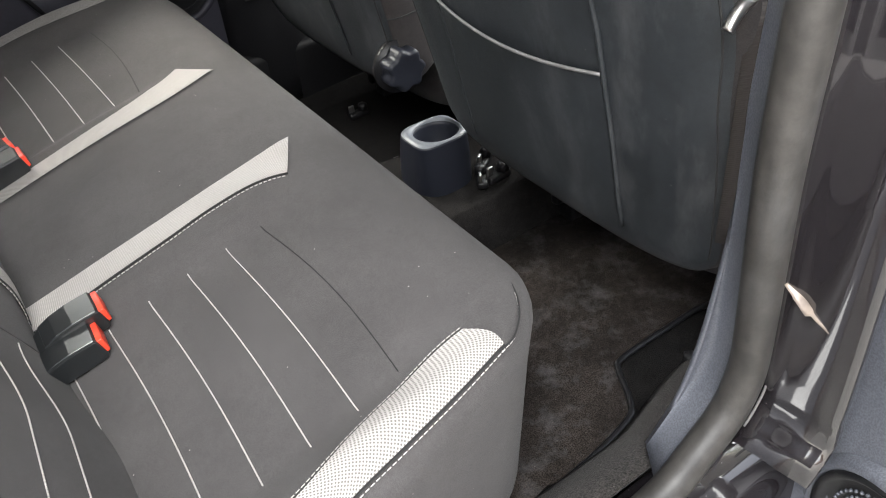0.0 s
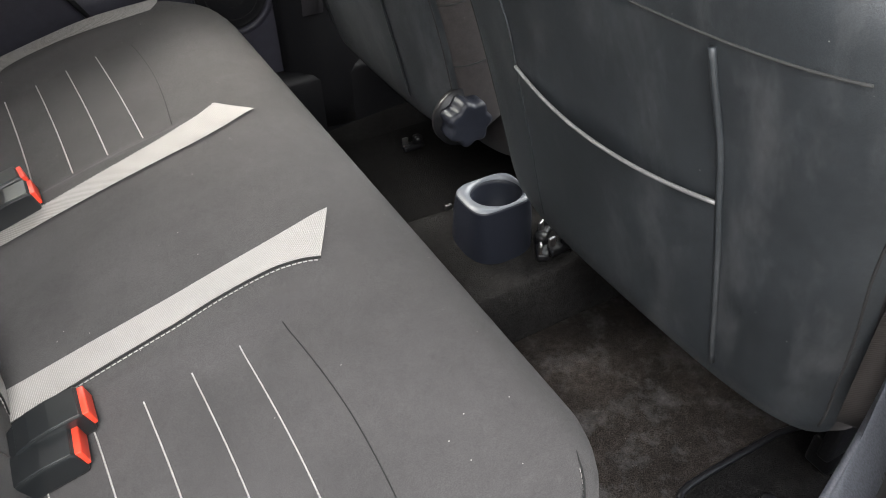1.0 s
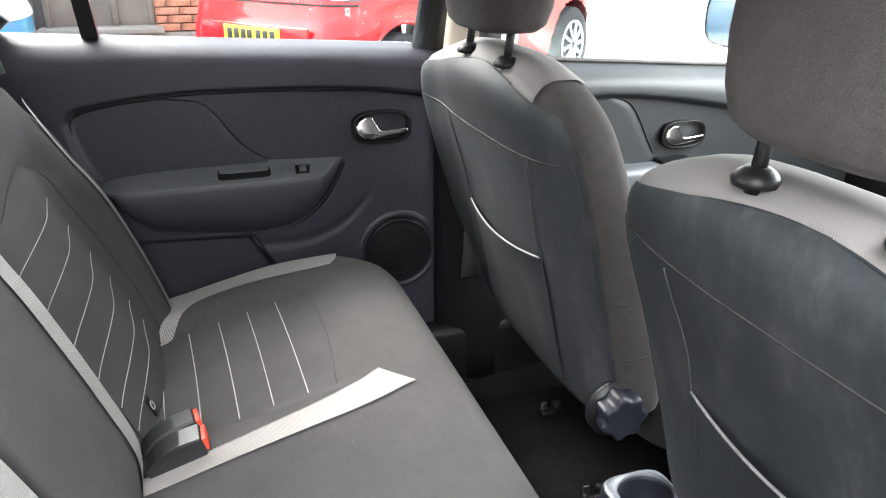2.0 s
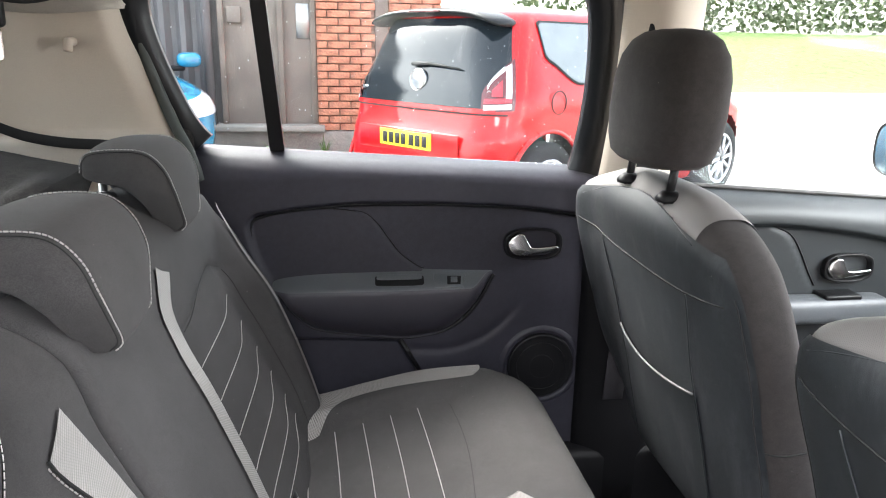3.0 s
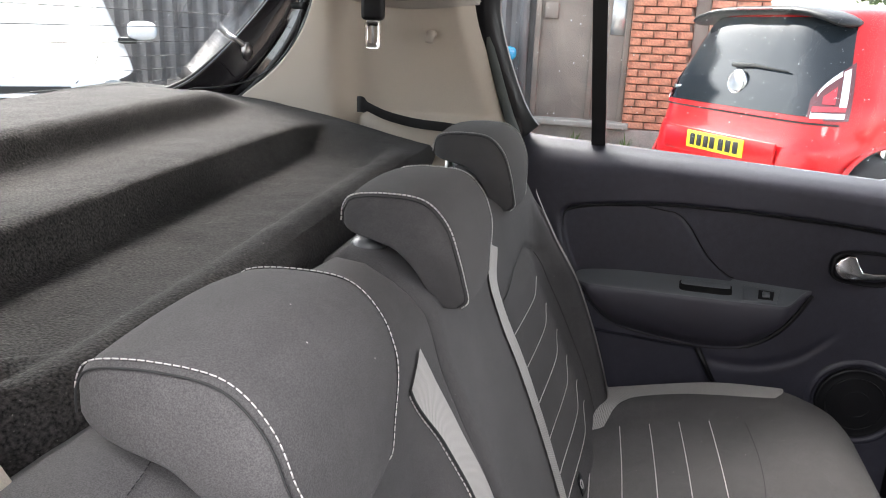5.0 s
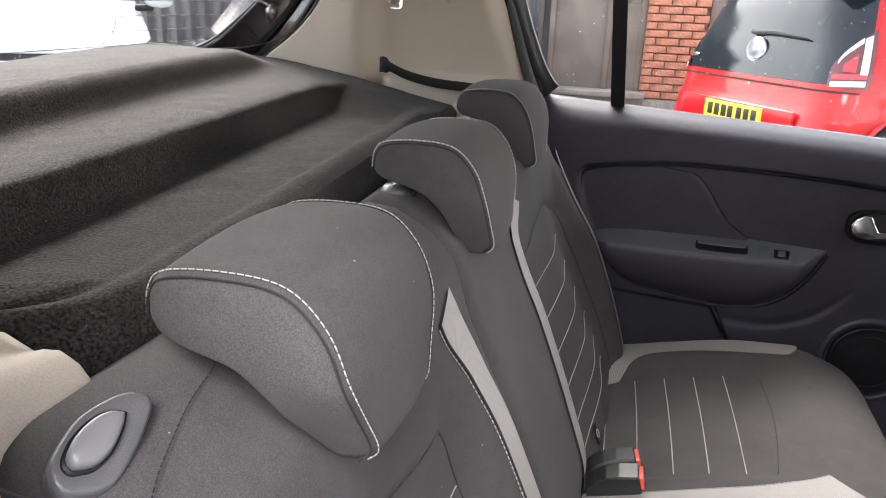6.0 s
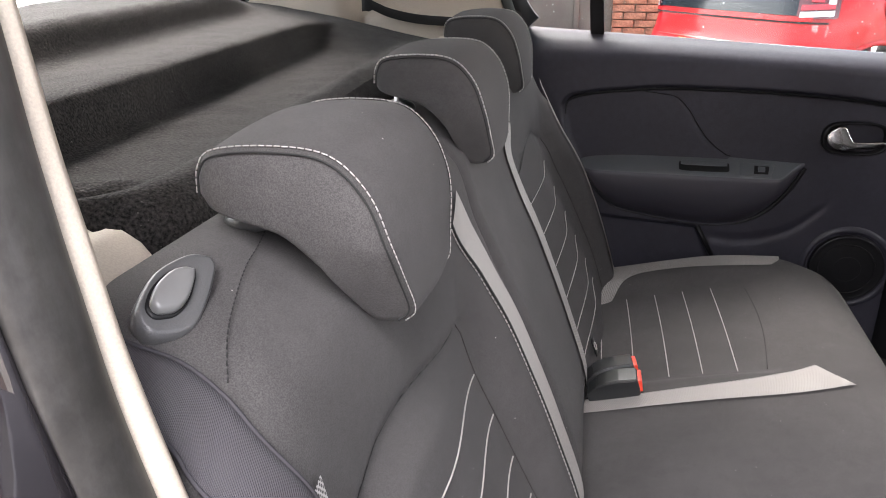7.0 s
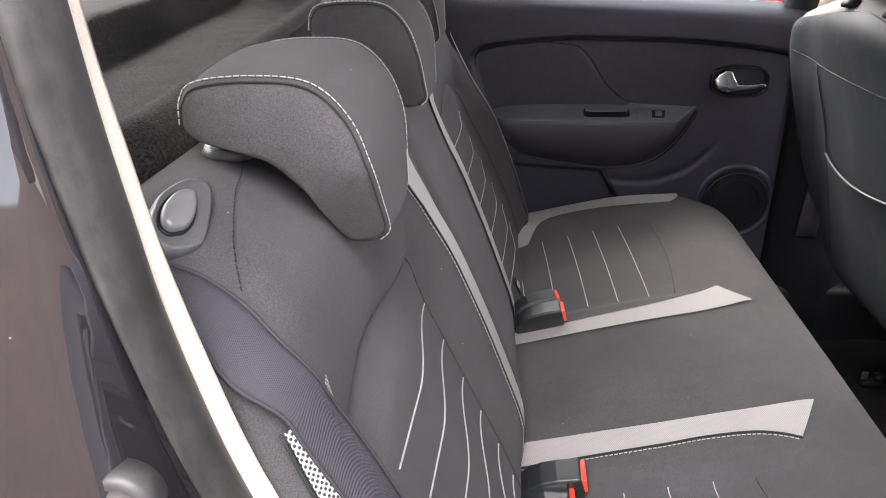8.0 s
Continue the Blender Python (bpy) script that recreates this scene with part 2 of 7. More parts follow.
M["paint"].node_tree.nodes["Principled BSDF"].inputs["Coat IOR"].default_value = 1.85
M["chrome"] = material("satin_chrome", (0.75, 0.75, 0.75), 0.16, metal=1.0, vary=0.03)
M["steel"] = material("grey_steel", (0.4, 0.39, 0.38), 0.35, metal=1.0)
M["brass"] = material("rust_spotted_plated_steel", (0.23, 0.19, 0.16), 0.45, metal=0.3, vary=0.45, scale=60)
M["belt"] = ribbed_material("grey_black_twill_webbing", (0.058, 0.055, 0.062), (0.04, 0.0375, 0.043), 0.0013, 0.9)
M["belt_black"] = material("black_belt_webbing", (0.012, 0.012, 0.013), 0.7, weave=0.9, weave_scale=9000)
M["release"] = material("mid_grey_satin_plastic", (0.085, 0.085, 0.087), 0.36, vary=0.1, grain=0.05, grain_scale=900)
M["release_button"] = material("light_grey_satin_plastic", (0.15, 0.15, 0.15), 0.36, vary=0.12, scale=25)
M["pale_trim"] = material("pale_grey_tailgate_plastic", (0.2, 0.2, 0.2), 0.4, vary=0.1)
M["drop"] = material("rain_water", (0.75, 0.77, 0.78), 0.05, spec=0.8)
M["unseen_wall_brown"] = material("dull_brown_unseen_wall", (0.13, 0.095, 0.08), 0.9, vary=0.3, scale=0.8, grain=0.3, grain_scale=30)
M["belt_brown"] = material("brown_black_belt_webbing", (0.018, 0.014, 0.0125), 0.7, weave=0.3, weave_scale=6000)
M["glass"] = glass_material("clear_window_glass")
M["red"] = material("red_car_paint", (0.5, 0.004, 0.006), 0.3, vary=0.03, coat=0.5, spec=0.3)
M["blue"] = material("bright_blue_car_paint", (0.015, 0.24, 0.42), 0.25, vary=0.03, coat=1.0)
M["white"] = material("white_car_paint", (0.5, 0.52, 0.55), 0.3, vary=0.02, coat=1.0)
M["dark_glass"] = material("dark_tinted_glass", (0.01, 0.014, 0.018), 0.04, vary=0.05, spec=0.45)
M["pale_glass"] = material("reflecting_car_glass", (0.18, 0.2, 0.21), 0.04, spec=0.9)
M["tail"] = material("red_tail_lens", (0.45, 0.02, 0.03), 0.12, coat=1.0)
M["tail_dark"] = material("smoked_red_lens", (0.1, 0.012, 0.014), 0.12, coat=1.0)
M["clear_lens"] = material("clear_lamp_lens", (0.7, 0.72, 0.74), 0.1, vary=0.15, scale=30, coat=1.0)
M["yellow"] = material("yellow_plate", (0.85, 0.62, 0.03), 0.4, vary=0.02)
M["ink"] = material("black_plate_ink", (0.01, 0.01, 0.01), 0.5)
M["tyre"] = material("black_tyre_rubber", (0.025, 0.025, 0.025), 0.8)
M["alloy"] = material("silver_alloy", (0.6, 0.6, 0.62), 0.3, metal=0.9)
M["brick"] = material("orange_red_brick", (0.47, 0.2, 0.125), 0.9, vary=0.38, scale=9, grain=0.35, grain_scale=90)
M["mortar"] = material("grey_mortar", (0.34, 0.25, 0.2), 0.95, vary=0.15, scale=12, grain=0.3, grain_scale=200)
M["door_paint"] = material("weathered_brown_grey_door_paint", (0.19, 0.155, 0.13), 0.6, vary=0.28, scale=3, grain=0.2, grain_scale=120)
M["corrugated"] = material("grey_profiled_sheet", (0.14, 0.13, 0.13), 0.6, vary=0.22, scale=2.5)
M["concrete"] = material("pale_wet_concrete", (0.36, 0.35, 0.32), 0.75, vary=0.2, scale=0.6, grain=0.3, grain_scale=40)
M["kerb"] = material("grey_kerb_stone", (0.3, 0.28, 0.25), 0.9, vary=0.2, scale=4, grain=0.3, grain_scale=90)
M["grass"] = material("verge_grass", (0.12, 0.2, 0.04), 0.95, vary=0.4, scale=5, grain=0.4, grain_scale=30)
M["leaf"] = material("hedge_leaf", (0.07, 0.09, 0.045), 0.8, vary=0.4, scale=3)


# ---- mesh helpers ----
def smooth01(x):
    x = min(1.0, max(0.0, x))
    return x * x * (3 - 2 * x)


def curve_at(pts, x):
    """Smooth interpolation through (x, value) pairs, ascending in x."""
    if x <= pts[0][0]:
        return pts[0][1]
    if x >= pts[-1][0]:
        return pts[-1][1]
    n = len(pts)
    for i in range(n - 1):
        if x <= pts[i + 1][0]:
            break
    (x0, y0), (x1, y1) = pts[i], pts[i + 1]
    s = (y1 - y0) / (x1 - x0)
    a = (pts[i + 1][1] - pts[i - 1][1]) / (pts[i + 1][0] - pts[i - 1][0]) if i else s
    b = (pts[i + 2][1] - pts[i][1]) / (pts[i + 2][0] - pts[i][0]) if i + 2 < n else s
    h, u = x1 - x0, (x - x0) / (x1 - x0)
    return (y0 * (2 * u**3 - 3 * u**2 + 1) + h * a * (u**3 - 2 * u**2 + u) + y1 * (3 * u**2 - 2 * u**3) + h * b * (u**3 - u**2))


def part(name, bm, mat, parent=None, label="", flat=False, matrix=None):
    me = bpy.data.meshes.new(name)
    bm.normal_update()
    bm.to_mesh(me)
    bm.free()
    if not flat:
        for p in me.polygons:
            p.use_smooth = True
    me.materials.append(M[mat] if isinstance(mat, str) else mat)
    ob = new(name, me)
    if matrix is not None:
        ob.matrix_basis = matrix
    if parent is not None:
        ob.parent = parent
    if label:
        ob["label"] = label
    return ob


def thing(name, label, category, at=(0, 0, 0), group="", kind=""):
    ob = new(name)
    ob.empty_display_size = 0.05
    ob.location = at
    bpy.context.view_layer.update()
    return tagged(ob, label, category, group, kind)


def under(ob, parent):
    """Hang a mesh that is modelled in world places under a thing that stands elsewhere."""
    ob.parent = parent
    ob.matrix_parent_inverse = Matrix.Translation(-Vector(parent.location))
    return ob


def sheet(f, us, vs, close_u=False, close_v=False):
    """A grid surface through f(u, v) with UVs in metres."""
    bm = bmesh.new()
    grid = [[bm.verts.new(f(u, v)) for v in vs] for u in us]
    lay = bm.loops.layers.uv.new("UVMap")
    nu, nv = len(us), len(vs)
    du, dv = [0.0], [0.0]
    mu, mv = nu // 2, nv // 2
    for i in range(1, nu):
        du.append(du[-1] + (grid[i][mv].co - grid[i - 1][mv].co).length)
    for j in range(1, nv):
        dv.append(dv[-1] + (grid[mu][j].co - grid[mu][j - 1].co).length)
    for i in range(nu - (0 if close_u else 1)):
        for j in range(nv - (0 if close_v else 1)):
            i2, j2 = (i + 1) % nu, (j + 1) % nv
            vv = [grid[i][j], grid[i2][j], grid[i2][j2], grid[i][j2]]
            if len(set(vv)) < 4:
                continue
            fc = bm.faces.new(vv)
            for lp, (a, b) in zip(fc.loops, ((i, j), (i2, j), (i2, j2), (i, j2))):
                lp[lay].uv = (du[a], dv[b])
    return bm


def frange(a, b, n):
    return [a + (b - a) * i / (n - 1) for i in range(n)]


def thick(bm, t):
    """Give an open sheet a real thickness."""
    bmesh.ops.recalc_face_normals(bm, faces=bm.faces[:])
    bmesh.ops.solidify(bm, geom=bm.faces[:], thickness=t)
    return bm


def loops_mesh(loops, cap=True):
    """Bridge closed loops of equal length; cap both ends."""
    bm = bmesh.new()
    rows = [[bm.verts.new(p) for p in lp] for lp in loops]
    n = len(rows[0])
    for a, b in zip(rows, rows[1:]):
        for i in range(n):
            bm.faces.new((a[i], a[(i + 1) % n], b[(i + 1) % n], b[i]))
    if cap:
        bm.faces.new(rows[0][::-1])
        bm.faces.new(rows[-1])
    bmesh.ops.recalc_face_normals(bm, faces=bm.faces[:])
    return bm


def tube(points, r, n=8, closed=False, squash=1.0):
    """A round bar along points, its section carried along without twist."""
    pts = [Vector(p) for p in points]
    loops, side = [], None
    for i, p in enumerate(pts):
        a = pts[i - 1] if i or closed else p
        b = pts[(i + 1) % len(pts)] if i + 1 < len(pts) or closed else p
        d = (b - a).normalized()
        if side is None:
            side = d.cross(Vector((0.013, 0.021, 1)))
            if side.length < 0.1:
                side = d.cross(Vector((1, 0.02, 0.01)))
        side = (side - d * side.dot(d)).normalized()
        nr = side.cross(d)
        rr = r[i] if isinstance(r, (list, tuple)) else r
        loops.append([p + side * (rr * math.cos(2 * math.pi * k / n)) + nr * (rr * squash * math.sin(2 * math.pi * k / n)) for k in range(n)])
    if closed:
        loops.append(loops[0])
    bm = loops_mesh(loops, cap=not closed)
    if closed:
        bmesh.ops.remove_doubles(bm, verts=bm.verts[:], dist=1e-6)
    return bm


def smooth_path(points, n=8):
    """Catmull-Rom through the points."""
    p = [Vector(q) for q in points]
    p = [2 * p[0] - p[1]] + p + [2 * p[-1] - p[-2]]
    out = []
    for i in range(1, len(p) - 2):
        for k in range(n):
            t = k / n
            out.append(0.5 * (2 * p[i] + (p[i + 1] - p[i - 1]) * t + (2 * p[i - 1] - 5 * p[i] + 4 * p[i + 1] - p[i + 2]) * t * t
                              + (3 * p[i] - p[i - 1] - 3 * p[i + 1] + p[i + 2]) * t**3))
    out.append(p[-2])
    return out


def rbox(sx, sy, sz, bevel=0.004, seg=2, at=(0, 0, 0), taper=None):
    bm = bmesh.new()
    bmesh.ops.create_cube(bm, size=1.0)
    for v in bm.verts:
        v.co = Vector((v.co.x * sx, v.co.y * sy, v.co.z * sz))
        if taper and v.co.z > 0:
            v.co.x *= taper
            v.co.y *= taper
    if bevel:
        bmesh.ops.bevel(bm, geom=bm.edges[:], offset=bevel, segments=seg, profile=0.5, affect="EDGES")
    bmesh.ops.translate(bm, verts=bm.verts[:], vec=at)
    return bm


def prism(outline, d0, d1, axis="y", bevel=0.0, seg=2):
    """A plate with the outline (two other axes, in order) from d0 to d1 along an axis."""
    bm = bmesh.new()

    def at(a, b, d):
        return {"y": (a, d, b), "x": (d, a, b), "z": (a, b, d)}[axis]

    lo = [bm.verts.new(at(a, b, d0)) for a, b in outline]
    hi = [bm.verts.new(at(a, b, d1)) for a, b in outline]
    n = len(lo)
    bm.faces.new(lo)
    top = bm.faces.new(hi[::-1])
    for i in range(n):
        bm.faces.new((lo[i], hi[i], hi[(i + 1) % n], lo[(i + 1) % n]))
    bmesh.ops.recalc_face_normals(bm, faces=bm.faces[:])
    if bevel:
        edges = [e for e in bm.edges if abs(e.calc_face_angle(0)) > 0.6]
        bmesh.ops.bevel(bm, geom=edges, offset=bevel, segments=seg, profile=0.5, affect="EDGES")
    return bm


def lathe(profile, n=24, at=(0, 0, 0), axis="z"):
    """Turn (r, h) pairs about an axis."""
    loops = []
    for r, h in profile:
        lp = []
        for k in range(n):
            a = 2 * math.pi * k / n
            c, s = max(r, 1e-4) * math.cos(a), max(r, 1e-4) * math.sin(a)
            q = {"z": (c, s, h), "y": (c, h, s), "x": (h, c, s)}[axis]
            lp.append(Vector(q) + Vector(at))
        loops.append(lp)
    return loops_mesh(loops)


def super_loop(cx, cy, a0, a1, b, z, n=4.0, count=48):
    """A rounded rectangle: from cx - a0 to cx + a1, half width b."""
    out = []
    for k in range(count):
        t = 2 * math.pi * k / count
        c, s = math.cos(t), math.sin(t)
        x = math.copysign(abs(c) ** (2 / n), c)
        y = math.copysign(abs(s) ** (2 / n), s)
        out.append(Vector((cx + (a1 if x > 0 else a0) * x, cy + b * y, z)))
    return out


def stitches(points, length=0.004, gap=0.002, r=0.0006):
    """A row of short threads along a path."""
    pts = [Vector(p) for p in points]
    acc = [0.0]
    for a, b in zip(pts, pts[1:]):
        acc.append(acc[-1] + (b - a).length)

    def at(d):
        for i in range(len(pts) - 1):
            if d <= acc[i + 1]:
                return pts[i].lerp(pts[i + 1], (d - acc[i]) / max(1e-9, acc[i + 1] - acc[i]))
        return pts[-1]

    vs, fs, d = [], [], 0.0
    while d + length < acc[-1]:
        p, q = at(d), at(d + length)
        w = (q - p).normalized()
        u = w.cross(Vector((0.3, 0.2, 1))).normalized() * r
        v = w.cross(u).normalized() * r
        k = len(vs)
        vs += [p + u, p + v, p - u, p - v, q + u, q + v, q - u, q - v]
        fs += [(k + i, k + (i + 1) % 4, k + 4 + (i + 1) % 4, k + 4 + i) for i in range(4)] + [(k + 3, k + 2, k + 1, k), (k + 4, k + 5, k + 6, k + 7)]
        d += length + gap
    me = bpy.data.meshes.new("tmp")
    me.from_pydata(vs, [], fs)
    bm = bmesh.new()
    bm.from_mesh(me)
    bpy.data.meshes.remove(me)
    return bm

# ---- rear bench surfaces ----
CMID = [(-0.43, 0.528), (-0.36, 0.546), (-0.25, 0.577), (-0.15, 0.601), (-0.036, 0.62), (0.0, 0.624), (0.04, 0.619), (0.1, 0.606)]
XF, RC, RF, RS = 0.1, 0.125, 0.055, 0.03


def cushion_edge(x, side):
    """Where the bench ends across the car at a place along it."""
    if side < 0:
        base = curve_at([(-0.45, -0.685), (-0.2, -0.65), (-0.1, -0.631), (-0.01, -0.606), (0.1, -0.578)], x)
    else:
        base = curve_at([(-0.45, 0.7), (-0.2, 0.68), (-0.1, 0.666), (-0.02, 0.645), (0.1, 0.625)], x)
    if x > XF - RC:
        cut = RC - math.sqrt(max(0.0, RC * RC - (x - XF + RC) ** 2))
        base -= side * cut
    return base


def cushion_top(x, y):
    z = curve_at(CMID, x)
    a = -y if y < 0 else y + 0.04 * smooth01((0.4 - y) / 0.2)
    z -= 0.017 * smooth01((a - 0.215) / 0.045) * smooth01((0.6 - a) / 0.06) * smooth01((-0.03 - x) / 0.09)
    z += 0.006 * smooth01((a - 0.55) / 0.05) * smooth01((0.02 - x) / 0.05)
    z += 0.004 * smooth01(1 - a / 0.13) * smooth01((0.05 - x) / 0.1)
    return z


BFRONT = [(0.46, -0.33), (0.52, -0.357), (0.56, -0.375), (0.66, -0.415), (0.77, -0.458), (0.83, -0.48), (0.875, -0.494), (0.96, -0.508), (1.0, -0.522), (1.03, -0.548)]


RIDGE = [(0.46, -0.02), (0.53, -0.008), (0.57, 0.012), (0.61, 0.026), (0.69, 0.031), (0.77, 0.032), (0.85, 0.027), (0.9, 0.014), (0.95, 0.0), (1.03, 0.0)]
PANEL = [(0.46, 0.0), (0.58, 0.007), (0.64, 0.007), (0.68, 0.004), (0.724, 0.001), (0.772, -0.002), (0.816, -0.006), (0.87, -0.005), (0.91, -0.002), (1.0, 0.0)]


def panel_top(a):
    """Height of the folded upper edge of the seat panel, a from the middle of the bench."""
    return 0.868 + 0.03 * smooth01((a - 0.27) / 0.2) - 0.35 * max(0.0, a - 0.49)


def back_face(y, z, lift=0.0):
    """A place on the front face of the rear backrest: raised middle, hollow panel, raised outer bolster."""
    a = abs(y) if y < 0 else y + 0.033 * smooth01((0.45 - y) / 0.2)
    x = curve_at(BFRONT, z)
    side = smooth01((a - 0.192) / 0.06)
    below = smooth01((panel_top(a) - z) / 0.035)
    full = 0.02 if y < 0 else 0.015 - 0.009 * smooth01((a - 0.42) / 0.12)
    fade = smooth01((1.0 - z) / 0.22) * smooth01((z - 0.42) / 0.12)
    bolster = smooth01((a - 0.568) / 0.05)
    panel = curve_at(PANEL, z) + full * smooth01((a - 0.255) / 0.18) * below
    panel -= 0.004 * math.exp(-((z - panel_top(a)) / 0.006) ** 2) * side * (1 - bolster)
    x += curve_at(RIDGE, z) * (1 - side) + side * (panel * (1 - bolster) + 0.037 * fade * bolster)
    x += 0.02 * smooth01((y - 0.53) / 0.08) * math.sin(math.pi * min(1.0, max(0.0, (z - 0.5) / 0.46)))
    x -= 0.013 * smooth01((y + 0.2) / 0.4)
    x -= 0.042 * (1 - math.sqrt(max(0.0, 1 - min(1.0, max(0.0, (-0.608 - y) / 0.055)) ** 2)))
    return Vector((x + lift, y, z + lift * 0.3))


# ---- rear bench cushion ----
def build_cushion():
    bench = thing("rear_bench", "charcoal cloth split rear bench with pale net strips", "car seat", (-0.15, 0.0, 0.3))
    bm = bmesh.new()
    rows = [(x, 0.0) for x in frange(-0.43, XF - RF, 44)]
    for k in range(1, 8):
        a = k / 7 * math.pi / 2
        rows.append((XF - RF + RF * math.sin(a), RF * (1 - math.cos(a))))
    rows += [(XF, RF + d) for d in (0.04, 0.09, 0.15, 0.21)]
    grid = []
    for x, d1 in rows:
        lo, hi = cushion_edge(x, -1), cushion_edge(x, 1)
        cross = [(lo, 0.26), (lo, 0.16), (lo, 0.08)]
        cross += [(lo + RS * (1 - math.cos(a)), RS * (1 - math.sin(a))) for a in frange(0, math.pi / 2, 6)]
        cross += [(y, 0.0) for y in frange(lo + RS, hi - RS, 120)[1:-1]]
        cross += [(hi - RS * (1 - math.cos(a)), RS * (1 - math.sin(a))) for a in frange(math.pi / 2, 0, 6)]
        cross += [(hi, 0.08), (hi, 0.16), (hi, 0.26)]
        grid.append([bm.verts.new((x - (0.02 * d2 / 0.26 if d2 > RS else 0), y, max(0.3, cushion_top(x, y) - d1 - d2))) for y, d2 in cross])
    for a, b in zip(grid, grid[1:]):
        for i in range(len(a) - 1):
            bm.faces.new((a[i], b[i], b[i + 1], a[i + 1]))
    bmesh.ops.recalc_face_normals(bm, faces=bm.faces[:])
    under(part("cushion", bm, "seat"), bench)

    def sewn(points):
        """A dark sewn groove."""
        under(part("strip_seam", tube(points, 0.0011, 5), "thread_dark"), bench)

    def row(points, length=0.0042, gap=0.0018, r=0.0007):
        under(part("edge_stitching", stitches(points, length, gap, r), "thread", None, "row of pale stitches"), bench)

    def on_top(x, y, lift=0.0008):
        return (x, y, cushion_top(x, y) + lift)

    def strip(inner, outer, start_in, start_out, name, swell=0.0):
        def f(u, v):
            x = (start_in + (start_out - start_in) * v + swell * math.sin(math.pi * v)) * (1 - u) + -0.385 * u
            y = curve_at(inner, x) * (1 - v) + curve_at(outer, x) * v
            return (x, y, cushion_top(x, y) + 0.003)
        under(part(name, sheet(f, frange(0, 1, 50), frange(0, 1, 13)), "net_side" if name == "side_strip" else "net", None, "pale grey net strip"), bench)
        out = 1 if outer[0][1] > inner[0][1] else -1
        sewn([on_top(x, curve_at(outer, x) + out * 0.001, 0.0015) for x in frange(-0.38, start_out, 60)])
        row([on_top(x, curve_at(outer, x) + out * 0.0042, 0.0008) for x in frange(-0.38, start_out, 80)])
        if name == "side_strip" and out < 0:
            sewn([on_top(x, curve_at(inner, x) - out * 0.001, 0.0015) for x in frange(-0.33, start_in, 60)])
            row([on_top(x, curve_at(inner, x) - out * 0.0045, 0.0008) for x in frange(-0.33, start_in, 80)])

    strip([(-0.4, -0.142), (-0.2, -0.148), (-0.1, -0.141), (0.0, -0.128)], [(-0.4, -0.19), (-0.2, -0.189), (-0.14, -0.184), (-0.085, -0.183), (-0.055, -0.19), (-0.036, -0.2)], 0.002, -0.036, "strip")
    strip([(-0.4, 0.11), (-0.2, 0.11), (-0.1, 0.116), (-0.04, 0.128), (0.004, 0.142)], [(-0.4, 0.146), (-0.29, 0.146), (-0.23, 0.149), (-0.147, 0.158), (-0.086, 0.175), (-0.038, 0.197)], 0.004, -0.038, "strip")
    strip([(-0.4, -0.53), (-0.37, -0.55), (-0.335, -0.585), (-0.28, -0.6), (-0.228, -0.597), (-0.154, -0.575), (-0.083, -0.56), (-0.03, -0.558), (0.0, -0.558)],
          [(-0.4, -0.668), (-0.193, -0.632), (-0.138, -0.625), (-0.071, -0.614), (-0.008, -0.6)], -0.03, -0.0155, "side_strip", 0.008)
    strip([(-0.4, 0.53), (-0.36, 0.535), (-0.342, 0.545), (-0.333, 0.572), (-0.318, 0.594), (-0.292, 0.612), (-0.217, 0.612), (-0.13, 0.598), (-0.039, 0.588), (0.0, 0.585)],
          [(-0.4, 0.68), (-0.314, 0.667), (-0.244, 0.661), (-0.128, 0.652), (-0.022, 0.628)], -0.04, -0.02, "side_strip", 0.006)
    for s, ya, yb in ((-1, -0.248, -0.551), (1, 0.218, 0.545)):
        for x, lean in ((-0.147, 0.002), (-0.1975, 0.002), (-0.2475, 0.002), (-0.2975, 0.002), (-0.351, 0.002)) if s < 0 else ((-0.143, -0.012), (-0.195, -0.0125), (-0.246, -0.014), (-0.3, -0.014), (-0.353, -0.015)):
            line = [on_top(x + (0.005 if s < 0 else 0.002) * math.sin(v * 3.1) + lean * v, ya + (yb - ya) * v) for v in frange(0, 1, 40)]
            under(part("stitch_line", stitches([(a, b, c + (0.0005 if s > 0 else 0.0)) for a, b, c in line], 0.0034, 0.0006, 0.00085 if s < 0 else 0.0011), "thread", None, "pale stitched line"), bench)
        line = [on_top(-0.1 + 0.01 * math.sin(v * 3.14) + 0.005 * v, ya + (yb - 0.008 * s - ya) * v, 0.0002) for v in frange(0, 1, 30)]
        under(part("seam", tube(line, 0.0007, 5), "thread_dark"), bench)
    # the outer row of stitches runs on round the front corner
    bend = smooth_path([on_top(-0.022, -0.607, 0.0012), on_top(-0.004, -0.601, 0.0012), on_top(0.02, -0.58, 0.001), on_top(0.038, -0.556, 0.0), on_top(0.05, -0.532, -0.002)], 8)
    row(bend, 0.0042, 0.0018, 0.0006)
    sewn([p + Vector((0.002, 0.002, 0)) for p in bend])
    return bench


